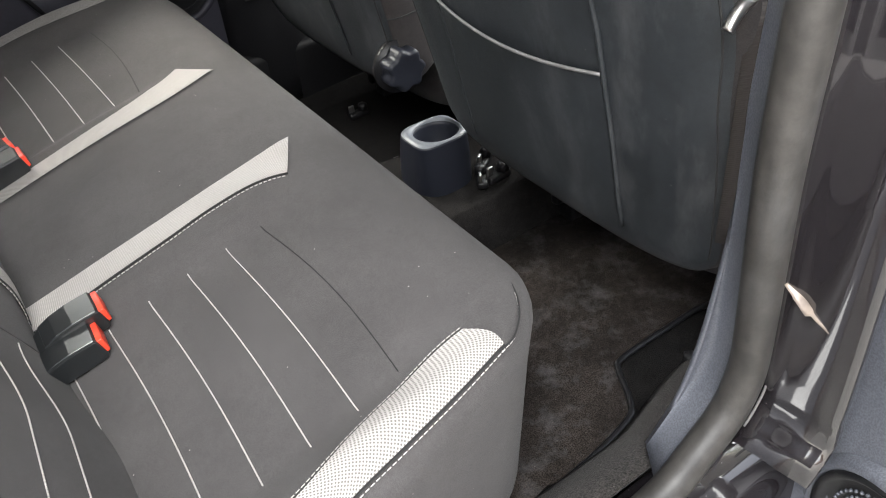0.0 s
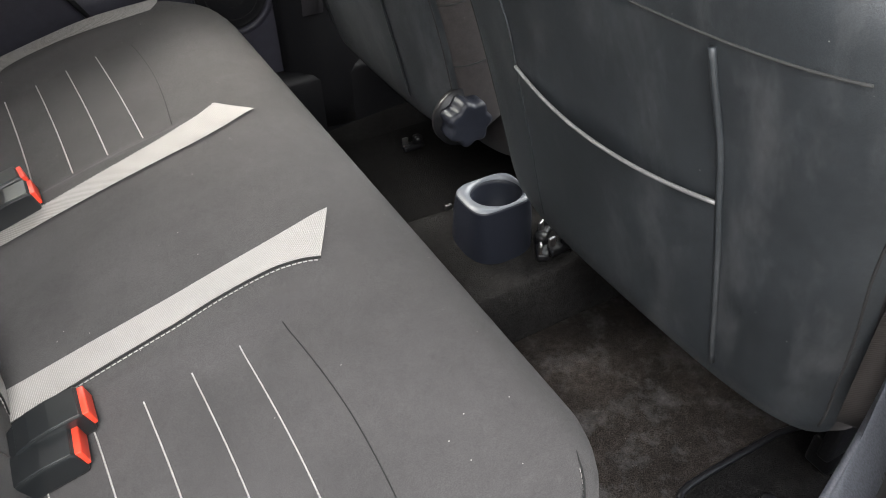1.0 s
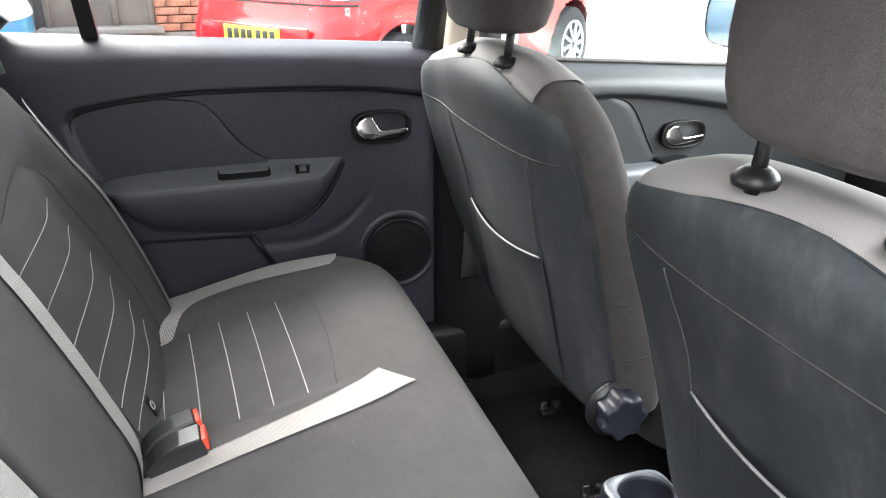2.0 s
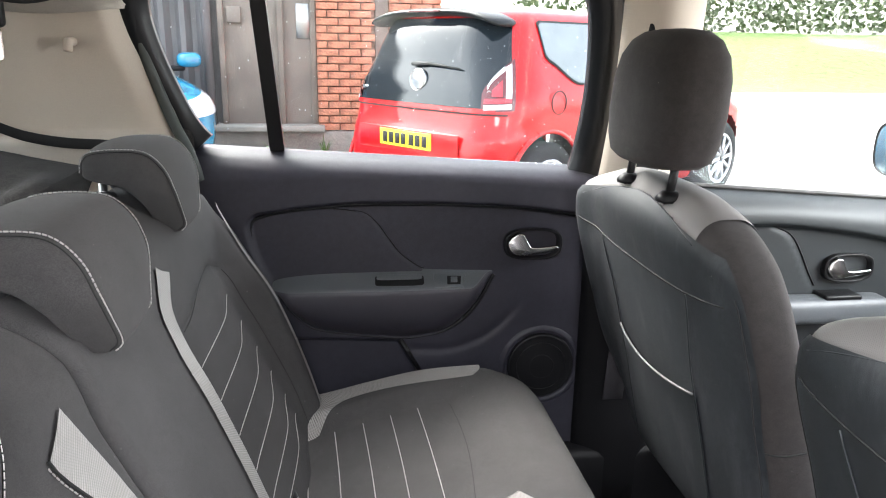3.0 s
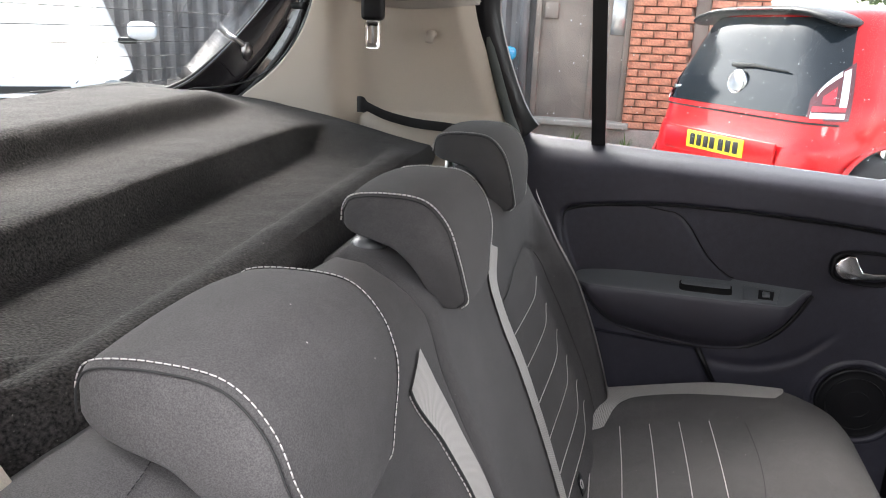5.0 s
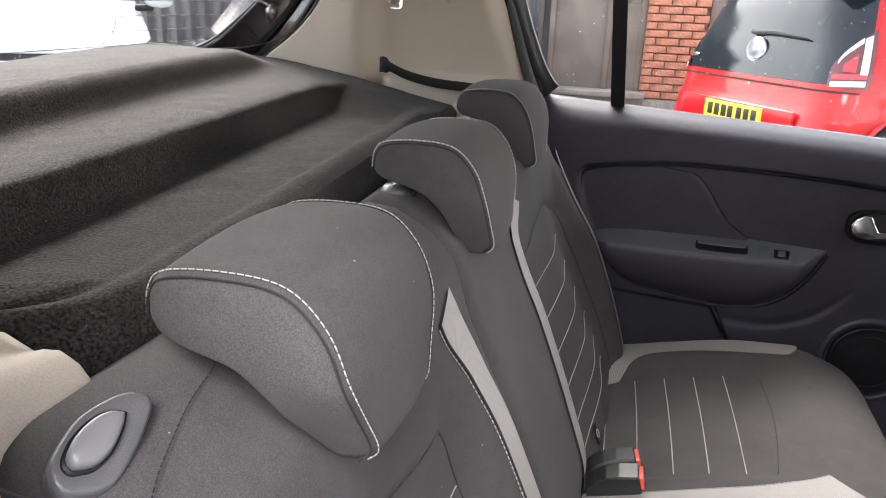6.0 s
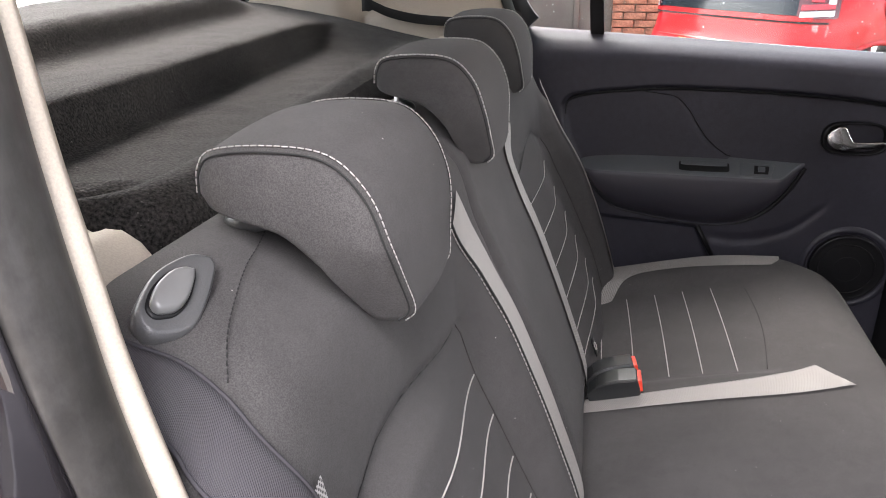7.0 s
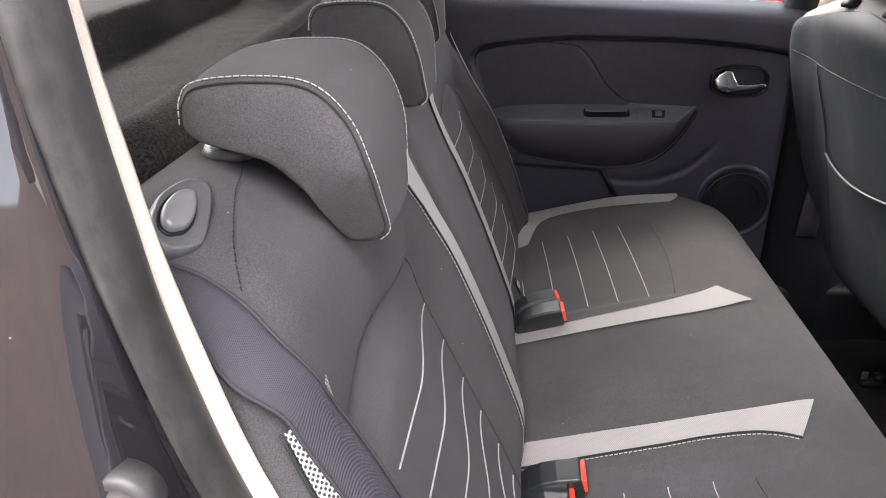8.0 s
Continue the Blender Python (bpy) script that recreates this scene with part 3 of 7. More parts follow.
def build_backrest(y0, y1, label, bench):
    n = int((y1 - y0) / 0.007)
    loops = []
    for i in range(n + 1):
        y = y0 + (y1 - y0) * i / n
        edge = min(y - y0, y1 - y)
        inset = 0.02 * (1 - math.sqrt(max(0, 1 - (1 - min(1, edge / 0.02)) ** 2)))
        sh = 0.05 * smooth01((abs(y) - 0.57) / 0.12)
        pts = [back_face(y, z, -inset) for z in [0.46, 0.52, 0.56, 0.6, 0.64, 0.68, 0.72, 0.76, 0.8] + frange(0.82, 0.93, 23) + [0.94, 0.955, 0.97, 0.985, 1.0]]
        face = len(pts)
        pts += [Vector((-0.537 - inset, y, 1.014)), Vector((-0.558, y, 1.03 - inset)), Vector((-0.585, y, 1.044 - inset)), Vector((-0.615, y, 1.047 - inset)),
                Vector((-0.642 + inset, y, 1.03 - inset)), Vector((-0.652 + inset, y, 1.0)), Vector((-0.65 + inset, y, 0.9)), Vector((-0.6 + inset, y, 0.7)), Vector((-0.53 + inset, y, 0.46))]
        skew = 0.013 * smooth01((y + 0.2) / 0.4)
        for k, p in enumerate(pts):
            p.x -= skew if k >= face else 0
            p.z -= sh * smooth01((p.z - 0.9) / 0.12)
        loops.append(pts)
    ob = under(part("backrest", loops_mesh(loops), "seat", None, label), bench)

    def lay(inner, outer, z0, z1, tilt, name, mat, dz=0.0):
        def f(u, v):
            z = (z0 - tilt * v) * (1 - u) + z1 * u
            y = curve_at(inner, z) * (1 - v) + curve_at(outer, z) * v
            return back_face(y, z, 0.003)
        under(part(name, sheet(f, frange(0, 1, 40), frange(0, 1, 9)), mat, None, "pale grey net strip"), ob)
        out = 1 if outer[0][1] > inner[0][1] else -1
        under(part("strip_seam", tube([back_face(curve_at(outer, z) + out * 0.001, z, 0.002) for z in frange(z1, z0 - tilt, 60)], 0.0011, 5), "thread_dark"), ob)
        if name == "strip":
            under(part("edge_stitching", stitches([back_face(curve_at(outer, z) + out * 0.004, z, 0.0012) for z in frange(z1, z0 - tilt, 80)], 0.0042, 0.002, 0.0007), "thread", None, "row of pale stitches"), ob)

    for s in (-1, 1):
        if not (y0 < s * 0.3 < y1):
            continue
        k = 0.0 if s < 0 else -0.03
        lay([(0.46, s * 0.142 + k), (0.8, s * 0.147 + k), (0.93, s * 0.165 + k), (0.985, s * 0.188)], [(0.46, s * 0.173 + k), (0.6, s * 0.18 + k), (0.8, s * 0.188 + k), (0.9, s * 0.2 + k), (0.962, s * 0.232)], 0.985, 0.48, 0.02, "strip", "net")
        if s < 0:
            lay([(0.46, -0.575), (0.8, -0.582), (0.96, -0.587)], [(0.46, -0.647), (0.8, -0.647), (0.96, -0.646)], 0.946, 0.5, -0.002, "side_strip", "net_big")
        else:
            lay([(0.46, 0.616), (0.8, 0.621), (0.975, 0.623)], [(0.46, 0.64), (0.8, 0.638), (0.975, 0.632)], 0.968, 0.5, -0.006, "side_strip", "net")
        for z in ((0.8156, 0.7718, 0.7238, 0.68, 0.635, 0.59) if s < 0 else (0.814, 0.763, 0.71, 0.661, 0.611, 0.568)):
            line = [back_face(s * (0.256 + (0.285 + (0.82 - z) * 0.08) * v) + k * (1 - v) - (0.018 * v if s > 0 else 0.0), z + 0.02 * v, 0.0006) for v in frange(0, 1, 30)]
            under(part("stitch_line", stitches(line, 0.0034, 0.0006, 0.0008), "thread", None, "pale stitched line"), ob)
        # dark tubes along the panel's folds draw the shade in them
        across = [back_face(s * a, panel_top(a), 0.0002) for a in frange(0.262, 0.562, 40)]
        under(part("seam", tube(across, 0.0008, 5), "thread_dark"), ob)
        inner = [back_face(s * (0.252 - 0.006 * smooth01((0.85 - z) / 0.3)) + k, z, 0.0004) for z in frange(0.5, 0.868, 40)]
        under(part("seam", tube(inner, 0.0007, 5), "front_cloth"), ob)
        edge = [(0.5, 0.578), (0.65, 0.576), (0.8, 0.572), (0.85, 0.568), (0.868, 0.562)]
        seam = [back_face(s * curve_at(edge, z), z, 0.0006) for z in frange(0.5, 0.868, 40)]
        under(part("seam", tube(seam, 0.0008, 5), "front_cloth"), ob)
    return ob


HR = [(-0.605, 1.080), (-0.603, 1.091), (-0.592, 1.101), (-0.555, 1.105), (-0.519, 1.101), (-0.496, 1.084), (-0.484, 1.058), (-0.477, 1.033),
      (-0.473, 1.013), (-0.481, 1.004), (-0.5, 1.002), (-0.511, 1.013), (-0.524, 1.035), (-0.549, 1.058), (-0.576, 1.067), (-0.598, 1.073)]


def build_headrest(yc, dx=0.0, dz=0.0, inner=1.0, tall=1.08):
    ob = thing("rear_headrest", "low comma-shaped charcoal cloth headrest with pale stitching", "headrest", (-0.59, yc, 1.04), group="rear headrests")
    shape = [(x, z + 0.1 * (tall - 1.0) * smooth01((z - 1.072) / 0.025)) for x, z in HR]
    prof = smooth_path([(x, 0, z) for x, z in shape + shape[:1]], 4)[:-1]
    c = Vector((-0.535, 0, 1.065))
    loops = []
    for off, s in [(-0.128, 0.35), (-0.126, 0.62), (-0.122, 0.82), (-0.117, 0.93), (-0.11, 1.0)] + [(v, 1.0) for v in frange(-0.1, 0.1, 13)] + \
                  [(0.11, 1.0), (0.117, 0.93), (0.122, 0.82), (0.126, 0.62), (0.128, 0.35)]:
        crown = 0.007 * max(0.0, 1 - (off / 0.11) ** 2)
        lp = []
        for p in prof:
            q = c + (p - c) * s
            tp = smooth01((1.065 - q.z) / 0.06) * smooth01((q.x + 0.545) / 0.04)
            wide = 0.76 * (1 - 0.38 * tp)
            q = q + Vector((-0.006 * tp, 0, -0.012 * tp))
            top = smooth01((q.z - 1.06) / 0.03)
            front = smooth01((q.x + 0.52) / 0.04)
            lp.append(Vector((q.x + dx + crown * 0.5 * front, yc + off * wide * (inner if off > 0 else 1.0), q.z + dz + crown * top * 0.8)))
        loops.append(lp)
    under(part("pad", loops_mesh(loops), "seat"), ob)
    for s in (-1, 1):
        path = smooth_path([(x + dx, 0, z) for x, z in shape[0:10]], 6)
        tps = [smooth01((1.065 - p.z) / 0.06) * smooth01((p.x - dx + 0.545) / 0.04) for p in path]
        path = [Vector((p.x - 0.006 * k, yc + s * 0.112 * 0.76 * (inner if s > 0 else 1.0) * (1 - 0.38 * k), p.z + dz - 0.012 * k)) for p, k in zip(path, tps)]
        path = [p + (p - Vector((-0.535 + dx, yc, 1.055 + dz))).normalized() * 0.001 for p in path]
        under(part("stitching", stitches(path, 0.0038, 0.0011, 0.00045 if yc < -0.2 else 0.0008), "thread", None, "pale stitching"), ob)
        welt = [q + Vector((0, s * 0.004, 0)) + (Vector((-0.535 + dx, yc + s * 0.09, 1.055 + dz)) - q) * 0.05 for q in path]
        under(part("seam", tube(welt, 0.0007, 5), "thread_dark"), ob)
        under(part("post", tube([(-0.59 + dx, yc + s * 0.05, 1.0), (-0.588 + dx, yc + s * 0.05, 1.08)], 0.006, 10), "steel"), ob)
        under(part("guide", lathe([(0.0, 0), (0.018, 0), (0.019, 0.004), (0.016, 0.009), (0.008, 0.012), (0.0, 0.012)], 20, (-0.589 + dx, yc + s * 0.05, 1.042)), "release", None, "plastic post guide"), ob)
    return ob


bench = build_cushion()
build_backrest(-0.662, -0.124, "narrow single backrest", bench)
build_backrest(-0.12, 0.675, "wide double backrest", bench)
for yc, dx, dz, inner in ((-0.417, 0.0, -0.009, 0.82), (-0.03, -0.014, -0.004, 0.95), (0.39, -0.036, 0.004, 1.0)):
    build_headrest(yc, dx, dz, inner)
# stitched seam down the outer shoulder of the near backrest
pts = smooth_path([(-0.6, -0.42, 1.0465), (-0.583, -0.46, 1.0425), (-0.573, -0.4964, 1.0385), (-0.567, -0.5274, 1.0353), (-0.5547, -0.5687, 1.0278), (-0.5477, -0.5888, 1.0192), (-0.54, -0.6048, 1.0065)], 8)
under(part("shoulder_seam", stitches([p + Vector((0.0018, 0, 0.002)) for p in pts], 0.003, 0.0016, 0.00045), "thread_dark"), bench)

# release knob on top of the near backrest
rel = thing("backrest_release", "grey plastic release button on top of the backrest", "seat release", (-0.6, -0.585, 1.04))
def leaf(points, grow=1.0, mid=(0.001, -0.004)):
    """A rounded closed outline through a few places, grown about its middle."""
    return [(mid[0] + (p.x - mid[0]) * grow, mid[1] + (p.y - mid[1]) * grow) for p in smooth_path([(x, y, 0) for x, y in points + points[:1]], 5)[:-1]]


BEZEL = [(0.0034, 0.0315), (0.0085, 0.0275), (0.0125, 0.018), (0.0165, 0.006), (0.0207, -0.0125), (0.0195, -0.0215), (0.014, -0.03), (0.006, -0.0358), (-0.0039, -0.0325), (-0.0096, -0.0233), (-0.0136, -0.0035), (-0.0115, 0.011), (-0.006, 0.0245)]
BUTTON = [(0.0014, 0.012), (0.005, 0.006), (0.0088, -0.006), (0.0085, -0.0155), (0.0055, -0.0205), (0.0015, -0.0238), (-0.0038, -0.0215), (-0.0076, -0.0112), (-0.0072, 0.001), (-0.0035, 0.0088)]
rm = pose(-0.5825, -0.5745, 1.0402, 17, 36, 8)


def stacked(outline, levels):
    """A dome or ring built from one outline at several sizes and heights."""
    return loops_mesh([[Vector((x, y, h)) for x, y in leaf(outline, k)] for k, h in levels])


under(part("bezel", stacked(BEZEL, ((1.0, -0.014), (1.0, 0.001), (0.985, 0.005), (0.93, 0.0085), (0.85, 0.0095), (0.66, 0.0085), (0.3, 0.0085))), "release", None, matrix=rm), rel)
under(part("button_gap", stacked(BUTTON, ((1.14, 0.006), (1.14, 0.0096), (1.0, 0.0096))), "black", None, "dark gap round the button", matrix=rm), rel)
under(part("button", stacked(BUTTON, ((1.0, 0.005), (1.0, 0.011), (0.95, 0.0135), (0.82, 0.0145), (0.6, 0.0152), (0.3, 0.0155), (0.05, 0.0155))), "release_button", None, "lighter grey push button", matrix=rm), rel)


# ---- buckles ----
def build_buckle(x, y, z, yaw, pitch, label, roll=0.0):
    """x, y, z is the foot of the end with the button."""
    ob = thing("seat_belt_buckle", label, "seat belt buckle", (x, y, z), group="rear seat belt buckles")
    ob.rotation_euler = (radians(roll), radians(pitch), radians(yaw))
    ob.scale = (1.0, 1.04, 1.2)
    side = [(-0.082, 0.0), (-0.003, 0.0), (0.0, 0.004), (-0.001, 0.0225), (-0.004, 0.0245), (-0.03, 0.0255), (-0.05, 0.024), (-0.066, 0.02), (-0.082, 0.012)]
    part("housing", prism(side, -0.0185, 0.0185, "y", 0.002, 2), "buckle", ob, flat=True)
    part("top_lip", prism([(-0.066, 0.0195), (-0.05, 0.0235), (-0.03, 0.025), (-0.003, 0.024), (-0.003, 0.0255), (-0.03, 0.0268), (-0.05, 0.0252), (-0.066, 0.021)], -0.0172, 0.0172, "y", 0.0006, 1), "buckle", ob, flat=True)
    part("release_button", prism([(-0.003, 0.006), (0.0035, 0.006), (0.0045, 0.022), (-0.003, 0.0225)], -0.0165, 0.0165, "y", 0.001, 2), "red_btn", ob, "red push button")
    part("stalk", rbox(0.06, 0.026, 0.01, 0.003, 2, (-0.1, 0, 0.006)), "belt_black", ob)
    return ob


build_buckle(-0.291, -0.234, 0.559, -1, -13, "black belt buckle with red button lying on the cushion", 4)
build_buckle(-0.3055, -0.2685, 0.547, -2, -13, "black belt buckle with red button beside another buckle")
build_buckle(-0.2915, 0.16, 0.567, 2, -14, "black belt buckle with red button lying on the cushion")
build_buckle(-0.299, 0.2, 0.569, 8, -14, "black belt buckle stacked behind another buckle", -4)

# small anchor tag at the foot of the far backrest
tag = thing("anchor_tag", "small black tag with a white mark on the seat", "tag", (-0.37, 0.292, 0.56))
tm = pose(-0.3705, 0.291, 0.5645, 0, 68, -4)
under(part("cloth_tab", prism([(-0.016, -0.011), (0.016, -0.011), (0.016, 0.011), (-0.016, 0.011)], 0, 0.0025, "z", 0.0008, 1), "black", matrix=tm), tag)
ring = tube([(0.0065 * math.cos(a), 0.0065 * math.sin(a), 0.0028) for a in frange(0, 2 * math.pi, 25)[:-1]], 0.0012, 5, closed=True)
under(part("white_mark", ring, "thread", None, "white printed ring", matrix=tm), tag)

# ---- parcel shelf ----
SH = [(-1.32, 1.1), (-1.25, 1.118), (-1.06, 1.132), (-1.005, 1.135), (-0.993, 1.131), (-0.986, 1.122), (-0.978, 1.104), (-0.969, 1.096), (-0.945, 1.092), (-0.87, 1.094), (-0.85, 1.0925), (-0.842, 1.085), (-0.833, 1.055), (-0.825, 1.048), (-0.808, 1.046), (-0.73, 1.045), (-0.712, 1.047), (-0.695, 1.058), (-0.684, 1.064), (-0.67, 1.064), (-0.655, 1.056)]
END_RIM = [(-1.32, 1.135), (-1.137, 1.128), (-1.096, 1.124), (-1.01, 1.117), (-0.935, 1.106), (-0.8385, 1.09), (-0.744, 1.069), (-0.655, 1.052)]


def shelf_z(x, y):
    """Height of the moulded shelf; x is counted square to its front edge."""
    z = curve_at(SH, x) + 0.05 * max(0.0, -0.7 - x) * smooth01((y + 0.45) / 0.8)
    rim = curve_at(END_RIM, x)
    # the trays run out into rounded ends
    deep = smooth01((-0.69 - x) / 0.03)
    far = smooth01((y - 0.33) / 0.19)
    near = smooth01((-y - (0.44 - 0.06 * smooth01((x + 0.76) / 0.07))) / 0.05)
    z = z + (rim - z) * far
    z = z + (max(z, rim - 0.004) - z) * near * max(deep, 0.3)
    z -= 0.012 * smooth01((abs(y) - 0.575) / 0.04)
    return z - 0.014 * smooth01((-1.2 - x) / 0.06) * smooth01((0.42 - abs(y)) / 0.22)


def shelf_at(u, v):
    """The shelf's front edge falls back a little towards the far side."""
    return (u - 0.07 * (v + 0.3) - 0.006 * math.sin(3.0 * v) - 0.05 * max(0.0, (-0.43 - v) / 0.09) ** 2.5 * smooth01((u + 0.8) / 0.14), v, shelf_z(u, v) + 0.0012 * noise.noise((u * 30, v * 30, 0)))


shelf = thing("parcel_shelf", "charcoal felt-covered moulded parcel shelf with two trays", "parcel shelf", (-0.95, 0, 1.0))
sb = sheet(shelf_at, frange(-1.32, -0.655, 230), frange(-0.52, 0.62, 180))
def lip_at(u, v):
    x, y, z = shelf_at(-0.655, v)
    return (x + 0.012 * math.sin(min(1.0, u / 0.02) * 1.57) - 0.1 * max(0.0, u - 0.03), y, z - u)
lip = sheet(lip_at, [0, 0.004, 0.009, 0.015, 0.022, 0.05, 0.09, 0.12], frange(-0.52, 0.62, 84))
under(part("shelf_panel", sb, "felt"), shelf)
under(part("front_lip", lip, "felt"), shelf)
under(part("end_lip", sheet(lambda u, v: (shelf_at(u, -0.52)[0], -0.52 + 0.1 * v, shelf_z(u, -0.52) - v), frange(-1.32, -0.655, 60), (0, 0.006, 0.014, 0.05, 0.12)), "felt"), shelf)


# ---- front seats ----
FS = [  # height, rear x, front x, half width
    (0.505, 0.292, 0.39, 0.238), (0.53, 0.281, 0.40, 0.262), (0.55, 0.273, 0.41, 0.274), (0.62, 0.256, 0.40, 0.28), (0.7, 0.238, 0.375, 0.285), (0.77, 0.22, 0.35, 0.287),
    (0.84, 0.203, 0.325, 0.294), (0.9, 0.187, 0.305, 0.294), (0.95, 0.174, 0.29, 0.288), (0.99, 0.164, 0.28, 0.27), (1.015, 0.162, 0.272, 0.243), (1.035, 0.169, 0.262, 0.208), (1.053, 0.185, 0.245, 0.16)]


def seat_level(z):
    return [curve_at([(r[0], r[k]) for r in FS], z) for k in (1, 2, 3)]


def seat_rear(yo, z, lift=0.0):
    """A place on the rear face of a front seat, yo from its middle."""
    xr, xf, b = seat_level(z)
    c = (xr + xf) / 2
    t = min(0.995, abs(yo) / b)
    return Vector((c - (c - xr) * (1 - t**3.2) ** (1 / 3.2) - lift, yo, z))


def build_front_seat(yc, side, label, drop=0.0):
    ob = thing("car_seat", label, "car seat", (0.3, yc, 0.28), group="front seats")
    zs = frange(0.505, 0.95, 25) + frange(0.96, 1.053, 16)
    loops = []
    for z in zs:
        xr, xf, b = seat_level(z)
        c = (xr + xf) / 2
        loops.append(super_loop(c, yc, c - xr, xf - c, b, z, 3.2, 72))
    xr, xf, b = seat_level(1.053)
    c = (xr + xf) / 2
    for k, (s, dz) in enumerate(((0.85, 0.006), (0.6, 0.01), (0.3, 0.012))):
        loops.append(super_loop(c, yc, (c - xr) * s, (xf - c) * s, b * s, 1.053 + dz, 3.0, 72))
    bm = loops_mesh(loops)
    under(part("backrest", bm, "front_cloth"), ob)
    # pale cloth over the crest, cut square at the shoulders
    top = [[Vector(p) for p in lp] for lp in loops[-14:]]
    pm = loops_mesh(top)
    pm.normal_update()
    for v, nrm in [(v, v.normal.copy()) for v in pm.verts]:
        hidden = v.co.x < 0.205 and v.co.z < 1.045 - 0.95 * (v.co.y - yc) ** 2 - 0.003
        v.co += nrm * (-0.004 if hidden else 0.0028)
    for place, way in (((0, yc - 0.19, 0), (0, -1, 0)), ((0, yc + 0.236, 0), (0, 1, 0)), ((0.258, 0, 0), (1, 0, 0)), ((0.165, 0, 1.004), (-0.25, 0, -1))):
        bmesh.ops.bisect_plane(pm, geom=pm.verts[:] + pm.edges[:] + pm.faces[:], plane_co=place, plane_no=way, clear_outer=True)
    lay = pm.loops.layers.uv.new("UVMap")
    for fc in pm.faces:
        for lp in fc.loops:
            lp[lay].uv = (lp.vert.co.x, lp.vert.co.y)
    under(part("top_panel", pm, "top_cloth", None, "pale ribbed cloth top panel"), ob)
    def crest(yo):
        """Height at which the rear cover meets the pale top cloth."""
        return 1.045 - 0.95 * yo * yo
    edge = [seat_rear(-0.19 + 0.42 * v, crest(-0.19 + 0.42 * v), 0.0044) for v in frange(0, 1, 50)]
    bm = tube(edge, 0.0012, 6)
    bm.transform(Matrix.Translation((0, yc, 0)))
    under(part("top_welt", bm, "vinyl"), ob)
    # seams across the inner bolster
    inn = 1 if yc < 0 else -1
    for z in (0.742, 0.645):
        xr, xf, b = seat_level(z)
        c = (xr + xf) / 2
        lp = [p for p in super_loop(c, yc, c - xr + 0.001, xf - c + 0.001, b + 0.0012, z, 3.2, 160) if (p.y - yc) * inn > b * 0.75 and p.x > xr + 0.012]
        lp.sort(key=lambda p: p.x)
        under(part("bolster_seam", tube([p + Vector((0, 0, 0.012 * (p.x - xr) / 0.12)) for p in lp], 0.0016, 5), "thread_dark"), ob)
    at = Matrix.Translation((0, yc, 0))

    # vinyl rear cover
    def cover(u, v):
        z = 0.518 + (crest((2 * v - 1) * 0.2) - 0.518) * u
        _, _, b = seat_level(z)
        return seat_rear((2 * v - 1) * b * 0.965, z, 0.004 + 0.0015 * smooth01((z - 0.95) / 0.05))
    bm = sheet(cover, frange(0, 1, 40), frange(0, 1, 50))
    bm.transform(at)
    under(part("rear_cover", bm, "vinyl", None, "scuffed grey-black vinyl rear cover"), ob)

    # map pocket with a piped upper edge
    def sag(t):
        return 0.768 - 0.012 * (1 - (2 * t - 1) ** 2)
    def pocket(u, v):
        yo = -0.145 + 0.29 * v
        z = 0.53 + (sag(v) - 0.53) * u
        return seat_rear(yo, z, 0.007 + 0.012 * math.sin(math.pi * v) * u)
    bm = sheet(pocket, frange(0, 1, 24), frange(0, 1, 30))
    bm.transform(at)
    under(part("map_pocket", bm, "vinyl"), ob)
    bm = tube([seat_rear(-0.145 + 0.29 * v, sag(v) + 0.002, 0.008 + 0.012 * math.sin(math.pi * v)) for v in frange(0, 1, 30)], 0.0021, 7)
    bm.transform(at)
    under(part("pocket_piping", bm, "piping", None, "grey piped pocket edge"), ob)
    for s in (-1, 1):
        bm = tube([seat_rear(s * (0.147 + (-0.005 if s == side and yc < 0 else 0.02) * smooth01((z - 0.8) / 0.15)), z, 0.0062) for z in frange(0.55, 0.934, 30)], 0.003 if (s == side and yc < 0) else 0.0013, 7)
        bm.transform(at)
        under(part("side_piping", bm, "vinyl"), ob)
    bm = tube([seat_rear(-0.25 + 0.5 * v, (0.94 if yc < 0 else 0.932) + 0.012 * abs(2 * v - 1) ** 3, 0.0045) for v in frange(0, 1, 40)], 0.0014, 5)
    bm.transform(at)
    under(part("upper_seam", bm, "thread_dark"), ob)
    for s in (-1, 1):
        bm = tube([seat_rear(s * (curve_at([(r[0], r[3]) for r in FS], z) * 0.935), z, 0.004) for z in frange(0.55, 0.96, 30)], 0.0013, 5)
        bm.transform(at)
        under(part("side_seam", bm, "thread_dark"), ob)

    # cushion, base and inner side trim
    loops = [super_loop(0.58, yc, 0.17, 0.27, 0.25, z, 4, 48) for z in (0.41, 0.44)] + [super_loop(0.58, yc, 0.18, 0.27, 0.265, z, 4, 48) for z in (0.47, 0.52)] + \
            [super_loop(0.56, yc, 0.19, 0.25, 0.24, 0.545, 4, 48), super_loop(0.56, yc, 0.1, 0.15, 0.15, 0.55, 4, 48)]
    under(part("cushion", loops_mesh(loops), "front_cloth"), ob)
    for s in (-1, 1):
        under(part("rail", rbox(0.4, 0.035, 0.03, 0.004, 2, (0.7, yc + s * 0.19, 0.285)), "black"), ob)
        under(part("rail_foot", rbox(0.04, 0.04, 0.05, 0.006, 2, (0.52, yc + s * 0.19, 0.27)), "black"), ob)
        under(part("base_side", rbox(0.32, 0.02, 0.1, 0.006, 2, (0.64, yc + s * 0.2, 0.34)), "black"), ob)
